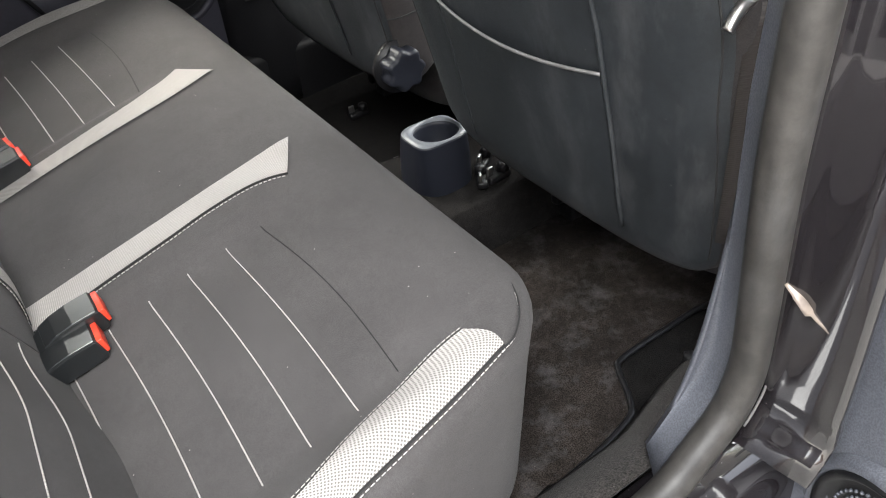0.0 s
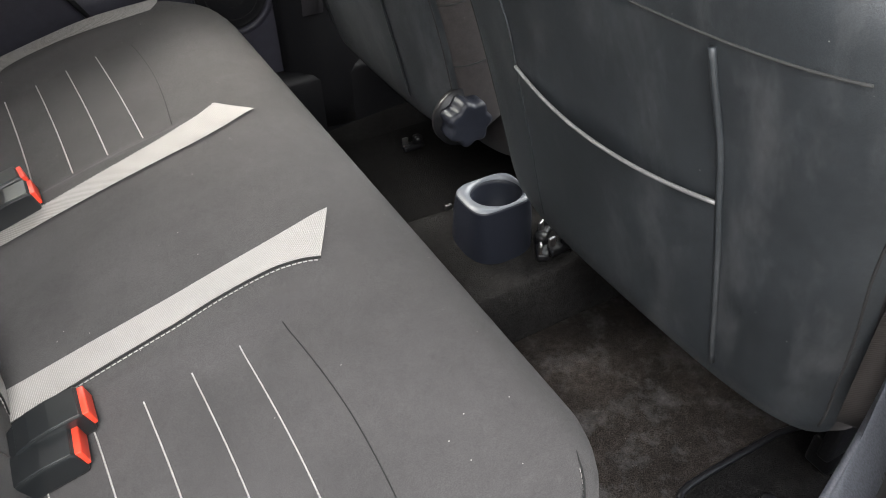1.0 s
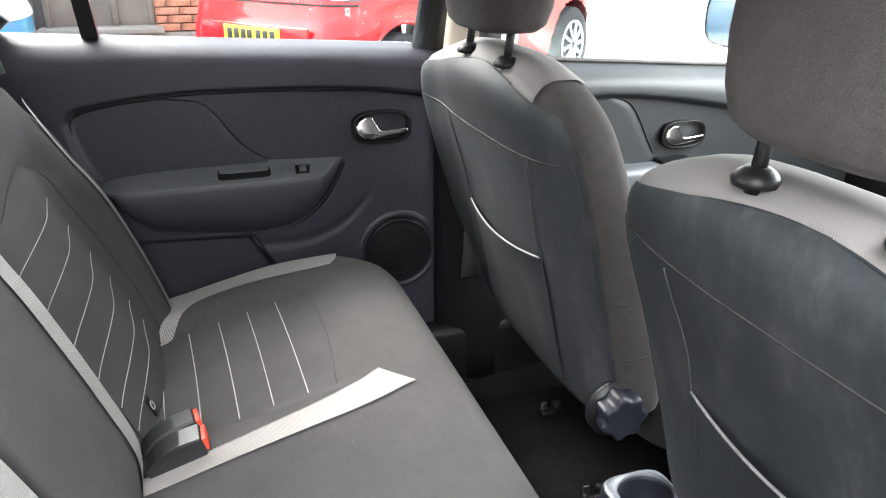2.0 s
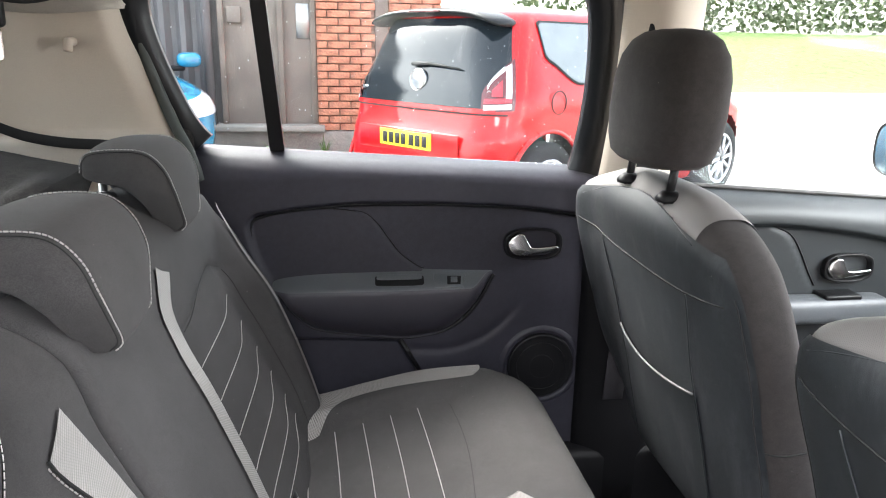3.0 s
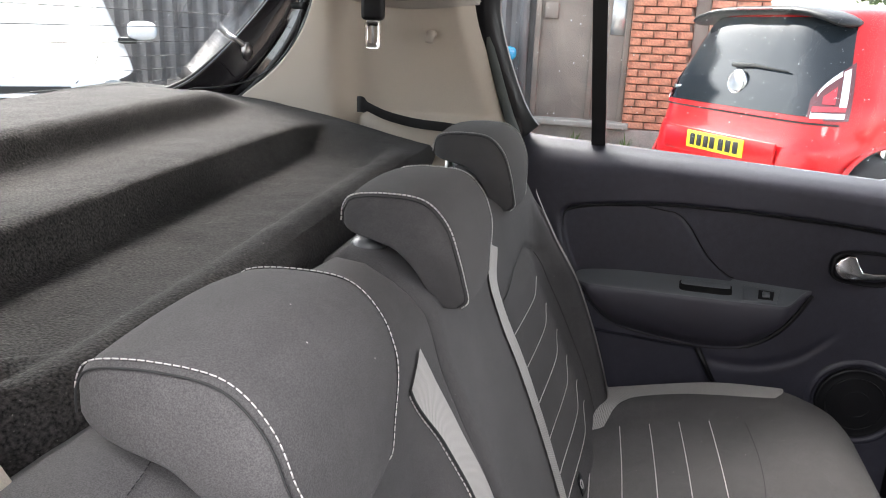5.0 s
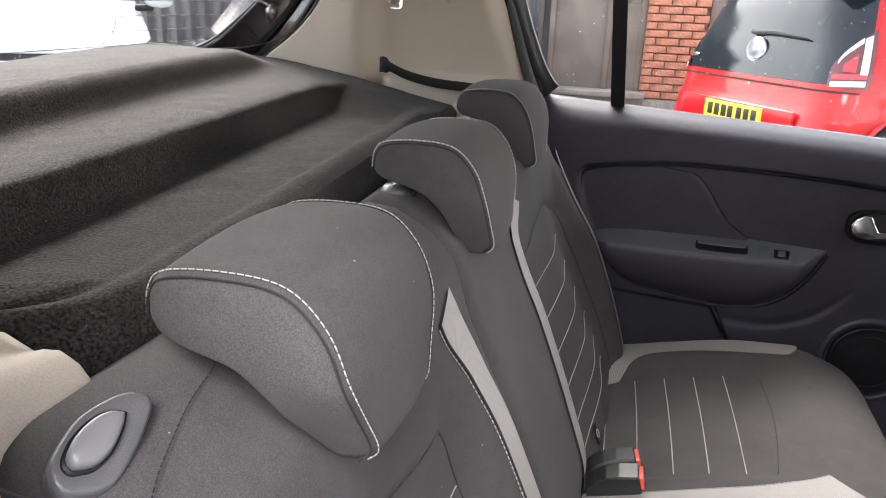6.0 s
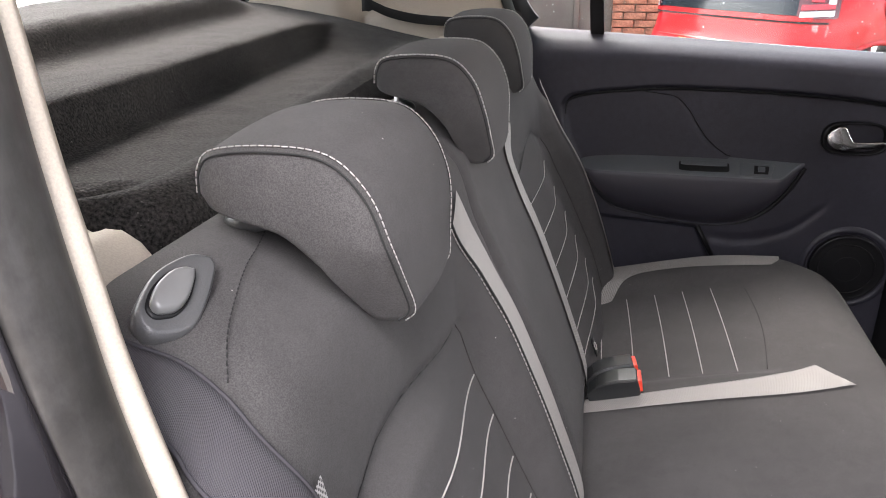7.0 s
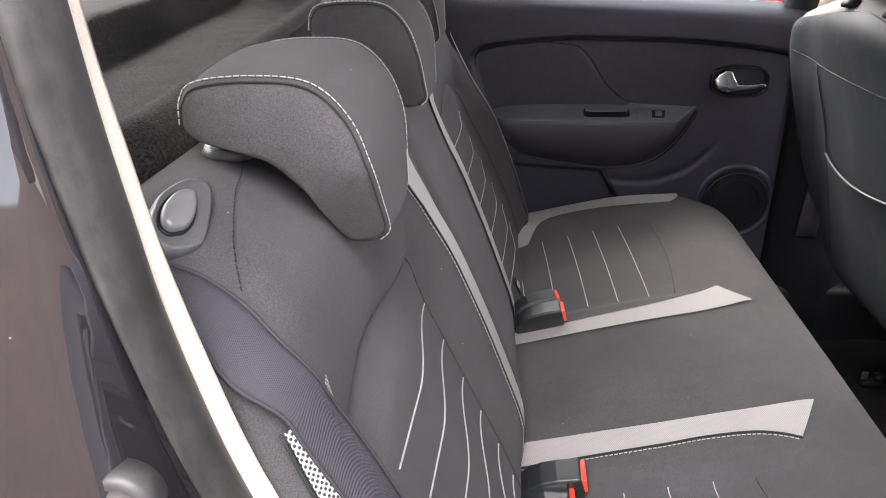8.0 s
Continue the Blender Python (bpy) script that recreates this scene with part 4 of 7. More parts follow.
    for ch in ob.children:
        for v in ch.data.vertices:
            if yc > 0:
                # the outer shoulder of this seat stands square
                dy, up = v.co.y - yc, smooth01((v.co.z - 0.55) / 0.15)
                v.co.x -= 0.03 * smooth01((dy - 0.19) / 0.09) * up * smooth01((0.31 - v.co.x) / 0.06)
                v.co.y += 0.024 * smooth01((dy - 0.14) / 0.13) * up
            v.co.z -= drop * smooth01((v.co.z - 0.79) / 0.2)
    return ob


def build_front_headrest(yc, drop=0.0, slim=1.0):
    ob = thing("front_headrest", "tall dark cloth headrest on two steel posts", "headrest", (0.2, yc, 1.06), group="front headrests")
    lv = [(1.105, 0.045, 0.092), (1.115, 0.055, 0.11), (1.14, 0.06, 0.12), (1.18, 0.062, 0.126), (1.23, 0.06, 0.126), (1.262, 0.054, 0.118), (1.284, 0.044, 0.1), (1.296, 0.03, 0.075), (1.3, 0.012, 0.04)]
    loops = [super_loop(0.19 + (z - 1.1) * 0.06, yc, a, a, b * slim, z - drop, 3.0, 48) for z, a, b in lv]
    under(part("pad", loops_mesh(loops), "front_cloth"), ob)
    for s in (-1, 1):
        y = yc + s * 0.077
        under(part("post", tube([(0.178, y, 1.05 - drop), (0.188, y, 1.13 - drop)], 0.0065, 12), "black", None, "black steel post"), ob)
        under(part("guide", lathe([(0.0, 0), (0.0195, 0), (0.0205, 0.005), (0.016, 0.011), (0.011, 0.015), (0.0, 0.016)], 24, (0.18, y, 1.058 - drop)), "black", None, "round plastic post guide"), ob)
    return ob


SEAT_N, SEAT_F = -0.336, 0.337
build_front_seat(SEAT_N + 0.004, -1, "dark cloth front seat with vinyl back and map pocket", 0.027)
build_front_seat(SEAT_F, -1, "dark cloth front seat with recline knob and map pocket")
build_front_headrest(SEAT_N - 0.006, 0.027, 0.93)
build_front_headrest(SEAT_F, 0.011)

# recline knob on the inner side of the far front seat
knob = thing("recline_knob", "black fluted plastic recline knob on the seat side", "knob", (0.3, 0.06, 0.56))
loops = []
for h, s in ((0.02, 0.6), (0.02, 0.98), (0.016, 1.0), (-0.006, 1.0), (-0.012, 0.96), (-0.014, 0.8), (-0.012, 0.55), (-0.012, 0.1)):
    loops.append([Vector((0.292 + (0.035 + 0.0035 * math.cos(7 * a)) * s * math.cos(a), 0.045 + h, 0.566 + (0.035 + 0.0035 * math.cos(7 * a)) * s * math.sin(a))) for a in [2 * math.pi * k / 70 for k in range(70)]])
under(part("grip", loops_mesh(loops), "cup"), knob)
under(part("backing_plate", lathe([(0.0, 0), (0.048, 0), (0.048, 0.012), (0.0, 0.012)], 30, (0.297, 0.066, 0.562), "y"), "black"), knob)

# ---- floor, tunnel, mats ----
fl = sheet(lambda u, v: (u, v, 0.235 + 0.12 * smooth01((0.13 - abs(v + 0.0)) / 0.018) + 0.012 * math.sin(u * 9) * math.sin(v * 7)), frange(-1.3, 1.4, 80), frange(-0.68, 0.68, 180))
tagged(part("floor", fl, "carpet"), "black worn floor carpet over a low tunnel", "floor", kind="structure")
mat_outline = [(-0.12, -0.13), (0.62, -0.13), (0.62, -0.46), (0.49, -0.462), (0.33, -0.462), (0.3, -0.478), (0.288, -0.5), (0.268, -0.532), (0.24, -0.55), (0.12, -0.566), (-0.12, -0.57)]
mat = thing("floor_mat", "worn dark brown carpet mat with black bound edge", "floor mat", (0.25, -0.34, 0.25))
under(part("carpet_face", prism(mat_outline, 0.25, 0.258, "z", 0.002, 1), "mat"), mat)
under(part("binding", tube(smooth_path([(a, b, 0.257) for a, b in mat_outline], 4), 0.0055, 6), "black", None, "black bound edge"), mat)
farmat = [(0.0, 0.15), (0.62, 0.15), (0.62, 0.56), (0.0, 0.56)]
mat2 = thing("floor_mat", "black carpet mat behind the far front seat", "floor mat", (0.25, 0.36, 0.25))
under(part("carpet_face", prism(farmat, 0.25, 0.258, "z", 0.002, 1), "carpet"), mat2)

# cup holder
cup = thing("cup_holder", "blue-black plastic cup holder on the floor tunnel", "cup holder", (0.31, -0.008, 0.33))
outer, inner = [], []
for z, k in ((0.345, 1.0), (0.352, 0.99), (0.38, 0.8), (0.42, 0.46), (0.446, 0.16), (0.454, 0.04)):
    outer.append(super_loop(0.308 + 0.01 * k, -0.006 + 0.018 * k, 0.0525 + 0.0075 * k, 0.0525 + 0.0075 * k, 0.0435 + 0.0195 * k, z, 4 - 1.4 * k, 48))
outer.append(outer[-1])
def circle(r, z, n=48):
    return [Vector((0.312 + r * math.cos(2 * math.pi * k / n) * 1.12, -0.008 + r * math.sin(2 * math.pi * k / n), z)) for k in range(n)]
under(part("body", loops_mesh(outer[:-1] + [super_loop(0.308, -0.006, 0.0525, 0.0525, 0.0435, 0.4585, 4, 48), circle(0.038, 0.459), circle(0.036, 0.45), circle(0.034, 0.36), circle(0.01, 0.358)], cap=True), "cup"), cup)
under(part("rim", loops_mesh([super_loop(0.308, -0.006, 0.052, 0.052, 0.043, 0.4595, 4, 48), super_loop(0.308, -0.006, 0.0495, 0.0495, 0.0405, 0.463, 4, 48), circle(0.0385, 0.463), circle(0.0375, 0.458)], cap=False), "cup_rim", None, "rim in a lighter grey than the body"), cup)

# seat bracket ends on the floor
def bracket(x, y, z, turn):
    ob = thing("seat_bracket", "small oily black steel seat bracket on the floor", "seat bracket", (x, y, z), group="seat brackets")
    ob.rotation_euler = (0, 0, radians(turn))
    part("plate", rbox(0.05, 0.02, 0.014, 0.004, 2), "black", ob)
    part("bolt", lathe([(0, 0), (0.012, 0), (0.012, 0.012), (0.009, 0.016), (0, 0.016)], 6, (0.012, 0, 0.006)), "black", ob)
    part("lug", rbox(0.014, 0.006, 0.026, 0.002, 2, (-0.016, 0.004, 0.01)), "steel", ob)
bracket(0.362, -0.068, 0.368, 60)
bracket(0.398, -0.03, 0.372, 35)
bracket(0.392, -0.078, 0.368, 5)
bracket(0.36, 0.2, 0.27, 0)
bracket(0.4, 0.46, 0.27, 0)
bracket(0.37, -0.545, 0.27, 30)


# ---- far rear door ----
CREASE = [(-0.6, 0.922), (-0.5, 0.932), (-0.4354, 0.9396), (-0.3898, 0.9464), (-0.3237, 0.9529), (-0.2564, 0.9567), (-0.1876, 0.9564), (-0.0808, 0.954), (0.0309, 0.9479), (0.1084, 0.9413), (0.1886, 0.929), (0.33, 0.905)]
WING = [(0.36, -0.4), (0.7, -0.402), (0.7514, -0.4271), (0.7833, -0.4419), (0.8298, -0.4636), (0.8704, -0.4757), (0.9095, -0.4814), (1.1, -0.49)]
INSERT = [(0.79, -0.1), (0.8121, -0.1369), (0.8382, -0.1712), (0.8705, -0.1967), (0.9056, -0.2211), (0.9276, -0.2463), (0.945, -0.3)]
GROOVE = [(-0.3, 0.628), (-0.1537, 0.6255), (-0.067, 0.623), (0.016, 0.652), (0.0677, 0.698), (0.1, 0.732), (0.33, 0.95)]


def door_y(x, z):
    """The trim's face across the car: a proud cap over a rounded step, an insert, a pocket below."""
    crease = curve_at(CREASE, x)
    top = 1.063 - 0.06 * (x + 0.56)
    over, behind = z - crease, curve_at(WING, z) - x - 0.1 * smooth01((0.76 - z) / 0.08)
    r = 0.032
    d = math.hypot(max(over + r, 0.0), max(behind + r, 0.0)) - r
    k = smooth01((d + 0.013) / 0.013)
    y = 0.735 - 0.024 * k
    t = (z - max(crease, 0.93)) / max(0.02, top - max(crease, 0.93))
    if t > 0:
        y += 0.045 * max(0, t - 0.5) ** 2 / 0.2 + 0.01 * smooth01((t - 0.85) / 0.15)
    y -= 0.005 * smooth01((curve_at(INSERT, z) - x) / 0.007) * (1 - k) * smooth01((z - 0.78) / 0.01)
    low = smooth01((0.65 + 0.06 * max(0, -0.17 - x) - z) / 0.012) * smooth01((-0.14 + (0.6 - z) * 0.5 - x) / 0.02)
    y += 0.014 * low + 0.003 * math.exp(-((z - curve_at(GROOVE, x)) / 0.011) ** 2) * smooth01((x + 0.17) / 0.03) * smooth01((0.1 - x) / 0.05)
    return y


far_door = thing("door_1", "closed black plastic rear door with slate armrest", "car door", (-0.15, 0.74, 0.4), kind="structure")
bm = sheet(lambda u, v: (u, door_y(u, 0.36 + (1.063 - 0.06 * (u + 0.56) - 0.36) * v), 0.36 + (1.063 - 0.06 * (u + 0.56) - 0.36) * v), frange(-0.6, 0.33, 230), frange(0, 1, 230))
under(part("door_trim", bm, "door"), far_door)
ARM_BACK = [(-0.44, 0.79), (-0.423, 0.797), (-0.344, 0.806), (-0.225, 0.808), (-0.137, 0.808), (-0.104, 0.806), (0.0234, 0.8)]
ARM_LOW = [(-0.44, 0.772), (-0.419, 0.757), (-0.404, 0.726), (-0.361, 0.6856), (-0.292, 0.669), (-0.182, 0.6553), (-0.128, 0.657), (-0.08, 0.668), (-0.038, 0.697), (-0.004, 0.7397), (0.0234, 0.79)]


def arm_points(x):
    """Back, front edge and foot of the armrest at a place along the door."""
    end = smooth01((x + 0.03) / 0.053)
    fore = 0.692 + 0.042 * end + 0.02 * smooth01((-0.4 - x) / 0.04)
    zb = curve_at(ARM_BACK, x)
    return Vector((x, 0.737, zb)), Vector((x, fore, 0.7735 + (zb - 0.001 - 0.7735) * end)), Vector((x, 0.737, curve_at(ARM_LOW, x)))


def arm_face(x, w):
    """Down the bulging front of the armrest, w from its edge to its foot."""
    _, e, f = arm_points(x)
    return Vector((x, e.y + (f.y - e.y) * w ** 3 - 0.003 * math.sin(math.pi * w), e.z + (f.z - e.z) * w))


def arm_bend(x, q):
    """The rounded front edge, q from the top to the face."""
    b, e, _ = arm_points(x)
    a, c = b.lerp(e, 0.86), arm_face(x, 0.09)
    return a * (1 - q) ** 2 + e * 2 * q * (1 - q) + c * q * q


def arm_top_at(u, v):
    b, e, _ = arm_points(u)
    return b.lerp(e, v) if v <= 0.86 else arm_bend(u, (v - 0.86) / 0.14 * 0.5)


xs_arm = frange(-0.44, 0.0234, 90)
# the top's paler tone carries the light that falls on it
under(part("armrest_top", sheet(arm_top_at, xs_arm, (0, 0.2, 0.4, 0.6, 0.86, 0.9, 0.93, 0.96, 1.0)), "arm", None, "slate grey armrest top, its light put into the tone"), far_door)
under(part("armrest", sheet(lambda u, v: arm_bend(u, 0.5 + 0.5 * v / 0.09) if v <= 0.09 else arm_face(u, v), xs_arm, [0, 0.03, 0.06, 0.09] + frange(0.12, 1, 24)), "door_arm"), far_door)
# black tube drawn for the armrest's shadow, thicker towards the front end
gap = smooth_path([(-0.41, 0, 0.728), (-0.361, 0, 0.683), (-0.292, 0, 0.666), (-0.182, 0, 0.652), (-0.128, 0, 0.6535), (-0.08, 0, 0.664), (-0.036, 0, 0.693), (-0.001, 0, 0.737), (0.026, 0, 0.79)], 8)
under(part("armrest_gap", tube([(p.x, door_y(p.x, p.z) + 0.0005, p.z) for p in gap], [0.0018 + 0.0035 * smooth01((p.x + 0.12) / 0.1) for p in gap], 6), "black", None, "dark tube for the shade under the armrest"), far_door)
under(part("pocket_edge", tube([(-0.172, 0.735, 0.648), (-0.152, 0.737, 0.612), (-0.128, 0.739, 0.57)], 0.006, 8), "black", None, "dark edge of the door pocket"), far_door)
def slope(y, x):
    b, e, _ = arm_points(x)
    return b.z + (e.z - b.z) * (0.737 - y) / (0.737 - e.y)
def on_arm(outline, lo, hi, name, mat, label=""):
    bm = prism(outline, lo, hi, "z", 0.001, 2)
    for v in bm.verts:
        v.co.z += slope(v.co.y, v.co.x)
    return under(part(name, bm, mat, None, label), far_door)
on_arm([(v.x, v.y) for v in super_loop(-0.176, 0.712, 0.051, 0.051, 0.011, 0, 6, 40)], -0.004, 0.0008, "pull_slot", "black", "dark pull recess")
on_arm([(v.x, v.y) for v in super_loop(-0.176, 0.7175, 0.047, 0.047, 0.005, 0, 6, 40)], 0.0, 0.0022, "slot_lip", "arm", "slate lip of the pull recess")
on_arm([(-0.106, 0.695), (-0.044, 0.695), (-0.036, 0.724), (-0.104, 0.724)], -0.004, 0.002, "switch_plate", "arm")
on_arm([(-0.078, 0.7), (-0.05, 0.7), (-0.046, 0.719), (-0.076, 0.719)], -0.002, 0.0027, "switch_well", "black", "dark switch recess")
on_arm([(-0.07, 0.704), (-0.056, 0.704), (-0.055, 0.714), (-0.069, 0.714)], 0.0, 0.006, "window_switch", "arm", "window switch")


def inner_handle(door, x, y, z, s=1.0):
    loop = lambda k, d: [Vector((x + v.x * k, y + d, z + v.y * k)) for v in super_loop(0, 0, 0.063 * s, 0.063 * s, 0.034 * s, 0, 3.0, 40)]
    under(part("handle_bezel", loops_mesh([loop(1.0, 0.004), loop(1.0, -0.006), loop(0.96, -0.009), loop(0.86, -0.008), loop(0.84, 0.012), loop(0.1, 0.014)], cap=False), "black", None, "black oval handle bezel"), door)
    lever = [(-0.057, 0.002), (-0.05, 0.016), (-0.036, 0.025), (-0.022, 0.024), (-0.015, 0.01), (-0.006, -0.005), (0.01, -0.006), (0.05, -0.002), (0.055, -0.006), (0.052, -0.0135), (0.0, -0.02), (-0.02, -0.0245), (-0.04, -0.021), (-0.052, -0.01)]
    bm = prism([(x + a * s, z + c * s) for a, c in lever], y - 0.014, y - 0.002, "y", 0.0035, 3)
    under(part("handle_lever", bm, "chrome", None, "satin chrome pull lever"), door)



# black tapering tube stands for the shade under the rounded step
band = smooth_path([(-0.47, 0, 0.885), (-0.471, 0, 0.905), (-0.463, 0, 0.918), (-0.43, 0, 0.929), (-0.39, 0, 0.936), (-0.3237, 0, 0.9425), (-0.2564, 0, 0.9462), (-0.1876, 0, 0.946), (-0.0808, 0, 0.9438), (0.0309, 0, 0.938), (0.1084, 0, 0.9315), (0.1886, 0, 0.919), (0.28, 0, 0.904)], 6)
under(part("crease_gap", tube([(p.x, door_y(p.x, p.z) - 0.0005, p.z) for p in band], [0.001 + 0.003 * smooth01((p.z - 0.88) / 0.04) for p in band], 6), "black", None, "dark tube for the shade under the door step"), far_door)
arch = smooth_path([(-0.31, 0, 0.9385), (-0.2795, 0, 0.9347), (-0.2463, 0, 0.9276), (-0.2211, 0, 0.9056), (-0.1967, 0, 0.8705), (-0.1712, 0, 0.8382), (-0.1369, 0, 0.8121), (-0.125, 0, 0.808)], 8)
under(part("insert_gap", tube([(p.x + 0.002, door_y(p.x + 0.002, p.z) - 0.0004, p.z) for p in arch], 0.0014, 5), "black", None, "dark gap round the insert"), far_door)
inner_handle(far_door, 0.107, 0.726, 0.858)


def speaker(door, x, y, z, r):
    ring = [(r * 1.1, 0.006), (r * 1.08, 0.0), (r * 1.03, -0.002), (r, -0.001), (r * 0.9, -0.002), (r * 0.5, -0.004), (0.0, -0.005)]
    under(part("speaker_grille", lathe(ring, 48, (x, y, z), "y"), "black", None, "round black speaker grille"), door)
    for k in (2, 4):
        under(part("grille_ring", tube([(x + r * k / 5 * math.cos(a), y - 0.0035, z + r * k / 5 * math.sin(a)) for a in frange(0, 2 * math.pi, 33)[:-1]], 0.0012, 5, closed=True), "black"), door)


speaker(far_door, 0.139, 0.728, 0.576, 0.069)
bulge = lathe([(0.1, 0.01), (0.092, 0.003), (0.086, 0.0), (0.08, 0.0015), (0.08, 0.01)], 48, (0.139, 0.73, 0.575), "y")
under(part("speaker_surround", bulge, "door"), far_door)

# window opening of the far rear door: belt rubber, frame, quarter divider, pane
def glass_y(z):
    return 0.775 - 0.2 * max(0.0, z - 1.04)


belt = lambda x: 1.063 - 0.06 * (x + 0.56)
frame_path = [(0.19, 0.99), (0.208, 1.06), (0.216, 1.175), (0.21, 1.281), (0.197, 1.346), (0.172, 1.385), (0.12, 1.405), (-0.2, 1.41), (-0.52, 1.4), (-0.6, 1.38), (-0.632, 1.345), (-0.638, 1.31), (-0.632, 1.27), (-0.62, 1.225), (-0.599, 1.165), (-0.58, 1.12), (-0.562, 1.09), (-0.548, 1.074)]
def frame_sheet(path, w_in, w_out, dy):
    p = smooth_path([(x, 0, z) for x, z in path], 6)
    loops = []
    c = Vector((-0.2, 0, 1.2))
    for i, q in enumerate(p):
        a, b = p[max(0, i - 1)], p[min(len(p) - 1, i + 1)]
        d = (b - a).normalized()
        n = Vector((-d.z, 0, d.x))
        if n.dot(c - q) > 0:
            n = -n
        i0, o0 = q - n * w_in, q + n * w_out
        y0, y1 = glass_y(i0.z) + dy, glass_y(o0.z) + dy
        loops.append([(i0.x, y0 - 0.012, i0.z), (o0.x, y1 - 0.03, o0.z), (o0.x, y1 + 0.02, o0.z), (i0.x, y0 + 0.012, i0.z)])
    return loops_mesh([[Vector(v) for v in lp] for lp in loops])


under(part("window_frame", frame_sheet(frame_path, 0.012, 0.045, -0.01), "frame_black", None, "black window frame"), far_door)
lining = [(-0.6, 1.415), (-0.645, 1.375), (-0.657, 1.325), (-0.648, 1.255), (-0.622, 1.17), (-0.596, 1.1), (-0.578, 1.06), (-0.56, 1.0)]
under(part("frame_seal", tube(smooth_path([(x, 0.712 + 0.02 * (1.2 - z), z) for x, z in lining], 6), 0.0105, 10), "seal_grey", None, "grey-green rubber seal"), far_door)
post = [(0.256, 0.99), (0.262, 1.08), (0.262, 1.18), (0.256, 1.28), (0.24, 1.36), (0.2, 1.42)]
under(part("frame_seal", tube(smooth_path([(x, 0.715 - 0.2 * max(0.0, z - 1.04), z) for x, z in post], 6), 0.009, 8), "rubber"), far_door)
under(part("belt_seal", tube([(x, 0.782, belt(x) - 0.009) for x in frange(-0.58, 0.22, 12)], 0.006, 6), "rubber"), far_door)
div = [(-0.43, 1.05), (-0.402, 1.05), (-0.43, 1.45), (-0.458, 1.45)]
bm = bmesh.new()
vs = [[bm.verts.new((x, glass_y(z) + d, z)) for x, z in div] for d in (-0.012, 0.012)]
bm.faces.new(vs[0]); bm.faces.new(vs[1][::-1])
for i in range(4):
    bm.faces.new((vs[0][i], vs[1][i], vs[1][(i + 1) % 4], vs[0][(i + 1) % 4]))
bmesh.ops.recalc_face_normals(bm, faces=bm.faces[:])
under(part("quarter_divider", bm, "black", None, "black quarter window divider", flat=True), far_door)
def pane(name, x0, x1, z0f, z1, parent, side=1):
    bm = thick(sheet(lambda u, v: (u, side * glass_y(z0f(u) + (z1 - z0f(u)) * v), z0f(u) + (z1 - z0f(u)) * v), frange(x0, x1, 3), frange(0, 1, 6)), 0.004)
    ob = under(part(name, bm, "glass", None, "clear rain-specked glass"), parent)
    ob.visible_shadow = False
    return ob
pane("glass_pane", -0.63, 0.21, belt, 1.45, far_door)


def raindrops(place, count, seed, parent):
    """Small domed drops clinging to a pane; place(a, b) gives a point and the outward way."""
    rg = random.Random(seed)
    vs, fs = [], []
    for k in range(count):
        p, n = place(rg.random(), rg.random())
        u = n.cross(Vector((0.1, 0.2, 1))).normalized()
        w = n.cross(u)
        r = 0.0004 + 0.0009 * rg.random() ** 3
        i = len(vs)
        vs += [p + (u * math.cos(a) + w * math.sin(a) * (1 + rg.random() * 0.5)) * r for a in frange(0, 5.236, 6)] + [p + n * r * 0.8]
        fs += [(i + j, i + (j + 1) % 6, i + 6) for j in range(6)]
    me = bpy.data.meshes.new("raindrops")
    me.from_pydata(vs, [], fs)
    for p in me.polygons:
        p.use_smooth = True
    me.materials.append(M["drop"])
    ob = under(new("raindrops", me), parent)
    ob["kind"] = "stuff"
    ob["label"] = "scattered rain drops on the glass"
    return ob


def far_pane_place(a, b):
    x = -0.6 + 0.8 * a
    z = belt(x) + 0.02 + 0.36 * b
    return Vector((x, glass_y(z) + 0.005, z)), Vector((0, 1, 0.2))


raindrops(far_pane_place, 420, 5, far_door)

# ---- far front door ----
front_door = thing("door_2", "closed slate plastic front door with chrome handle", "car door", (0.8, 0.74, 0.4), kind="structure")
F_CREASE = [(0.36, 0.884), (0.561, 0.892), (0.674, 0.8906), (0.826, 0.874), (0.985, 0.845), (1.48, 0.74)]
F_INSERT = [(0.7, 0.8), (0.7372, 0.7785), (0.7734, 0.757), (0.8136, 0.736), (0.8533, 0.7096), (0.872, 0.68), (0.9, 0.6)]
fbelt = lambda x: 0.968 - 0.07 * (x - 0.4576)
def fdoor_y(x, z):
    """A rounded cap over a dark lower panel with a raised insert."""
    crease = curve_at(F_CREASE, x)
    k = smooth01((z - crease + 0.014) / 0.014)
    t = max(0.0, (z - crease) / max(0.02, fbelt(x) - crease))
    y = 0.755 - 0.026 * k + 0.055 * t ** 3
    return y - 0.006 * smooth01((curve_at(F_INSERT, z) - x) / 0.008) * (1 - k) * smooth01((z - 0.7) / 0.02)
bm = sheet(lambda u, v: (u, fdoor_y(u, 0.34 + (fbelt(u) - 0.34) * v), 0.34 + (fbelt(u) - 0.34) * v), frange(0.36, 1.48, 120), frange(0, 1, 150))
under(part("door_trim", bm, "front_door"), front_door)
line = [(z, x) for z, x in F_INSERT if z > 0.72]
under(part("insert_gap", tube(smooth_path([(x + 0.009, 0.7546, z) for z, x in line], 6), 0.0022, 6), "black", None, "dark gap round the insert"), front_door)
inner_handle(front_door, 0.861, 0.748, 0.78)
under(part("switch_plate", rbox(0.09, 0.05, 0.012, 0.004, 2, (0.83, 0.725, 0.722)), "black"), front_door)
under(part("armrest", rbox(0.5, 0.07, 0.06, 0.02, 4, (0.7, 0.725, 0.69)), "arm"), front_door)
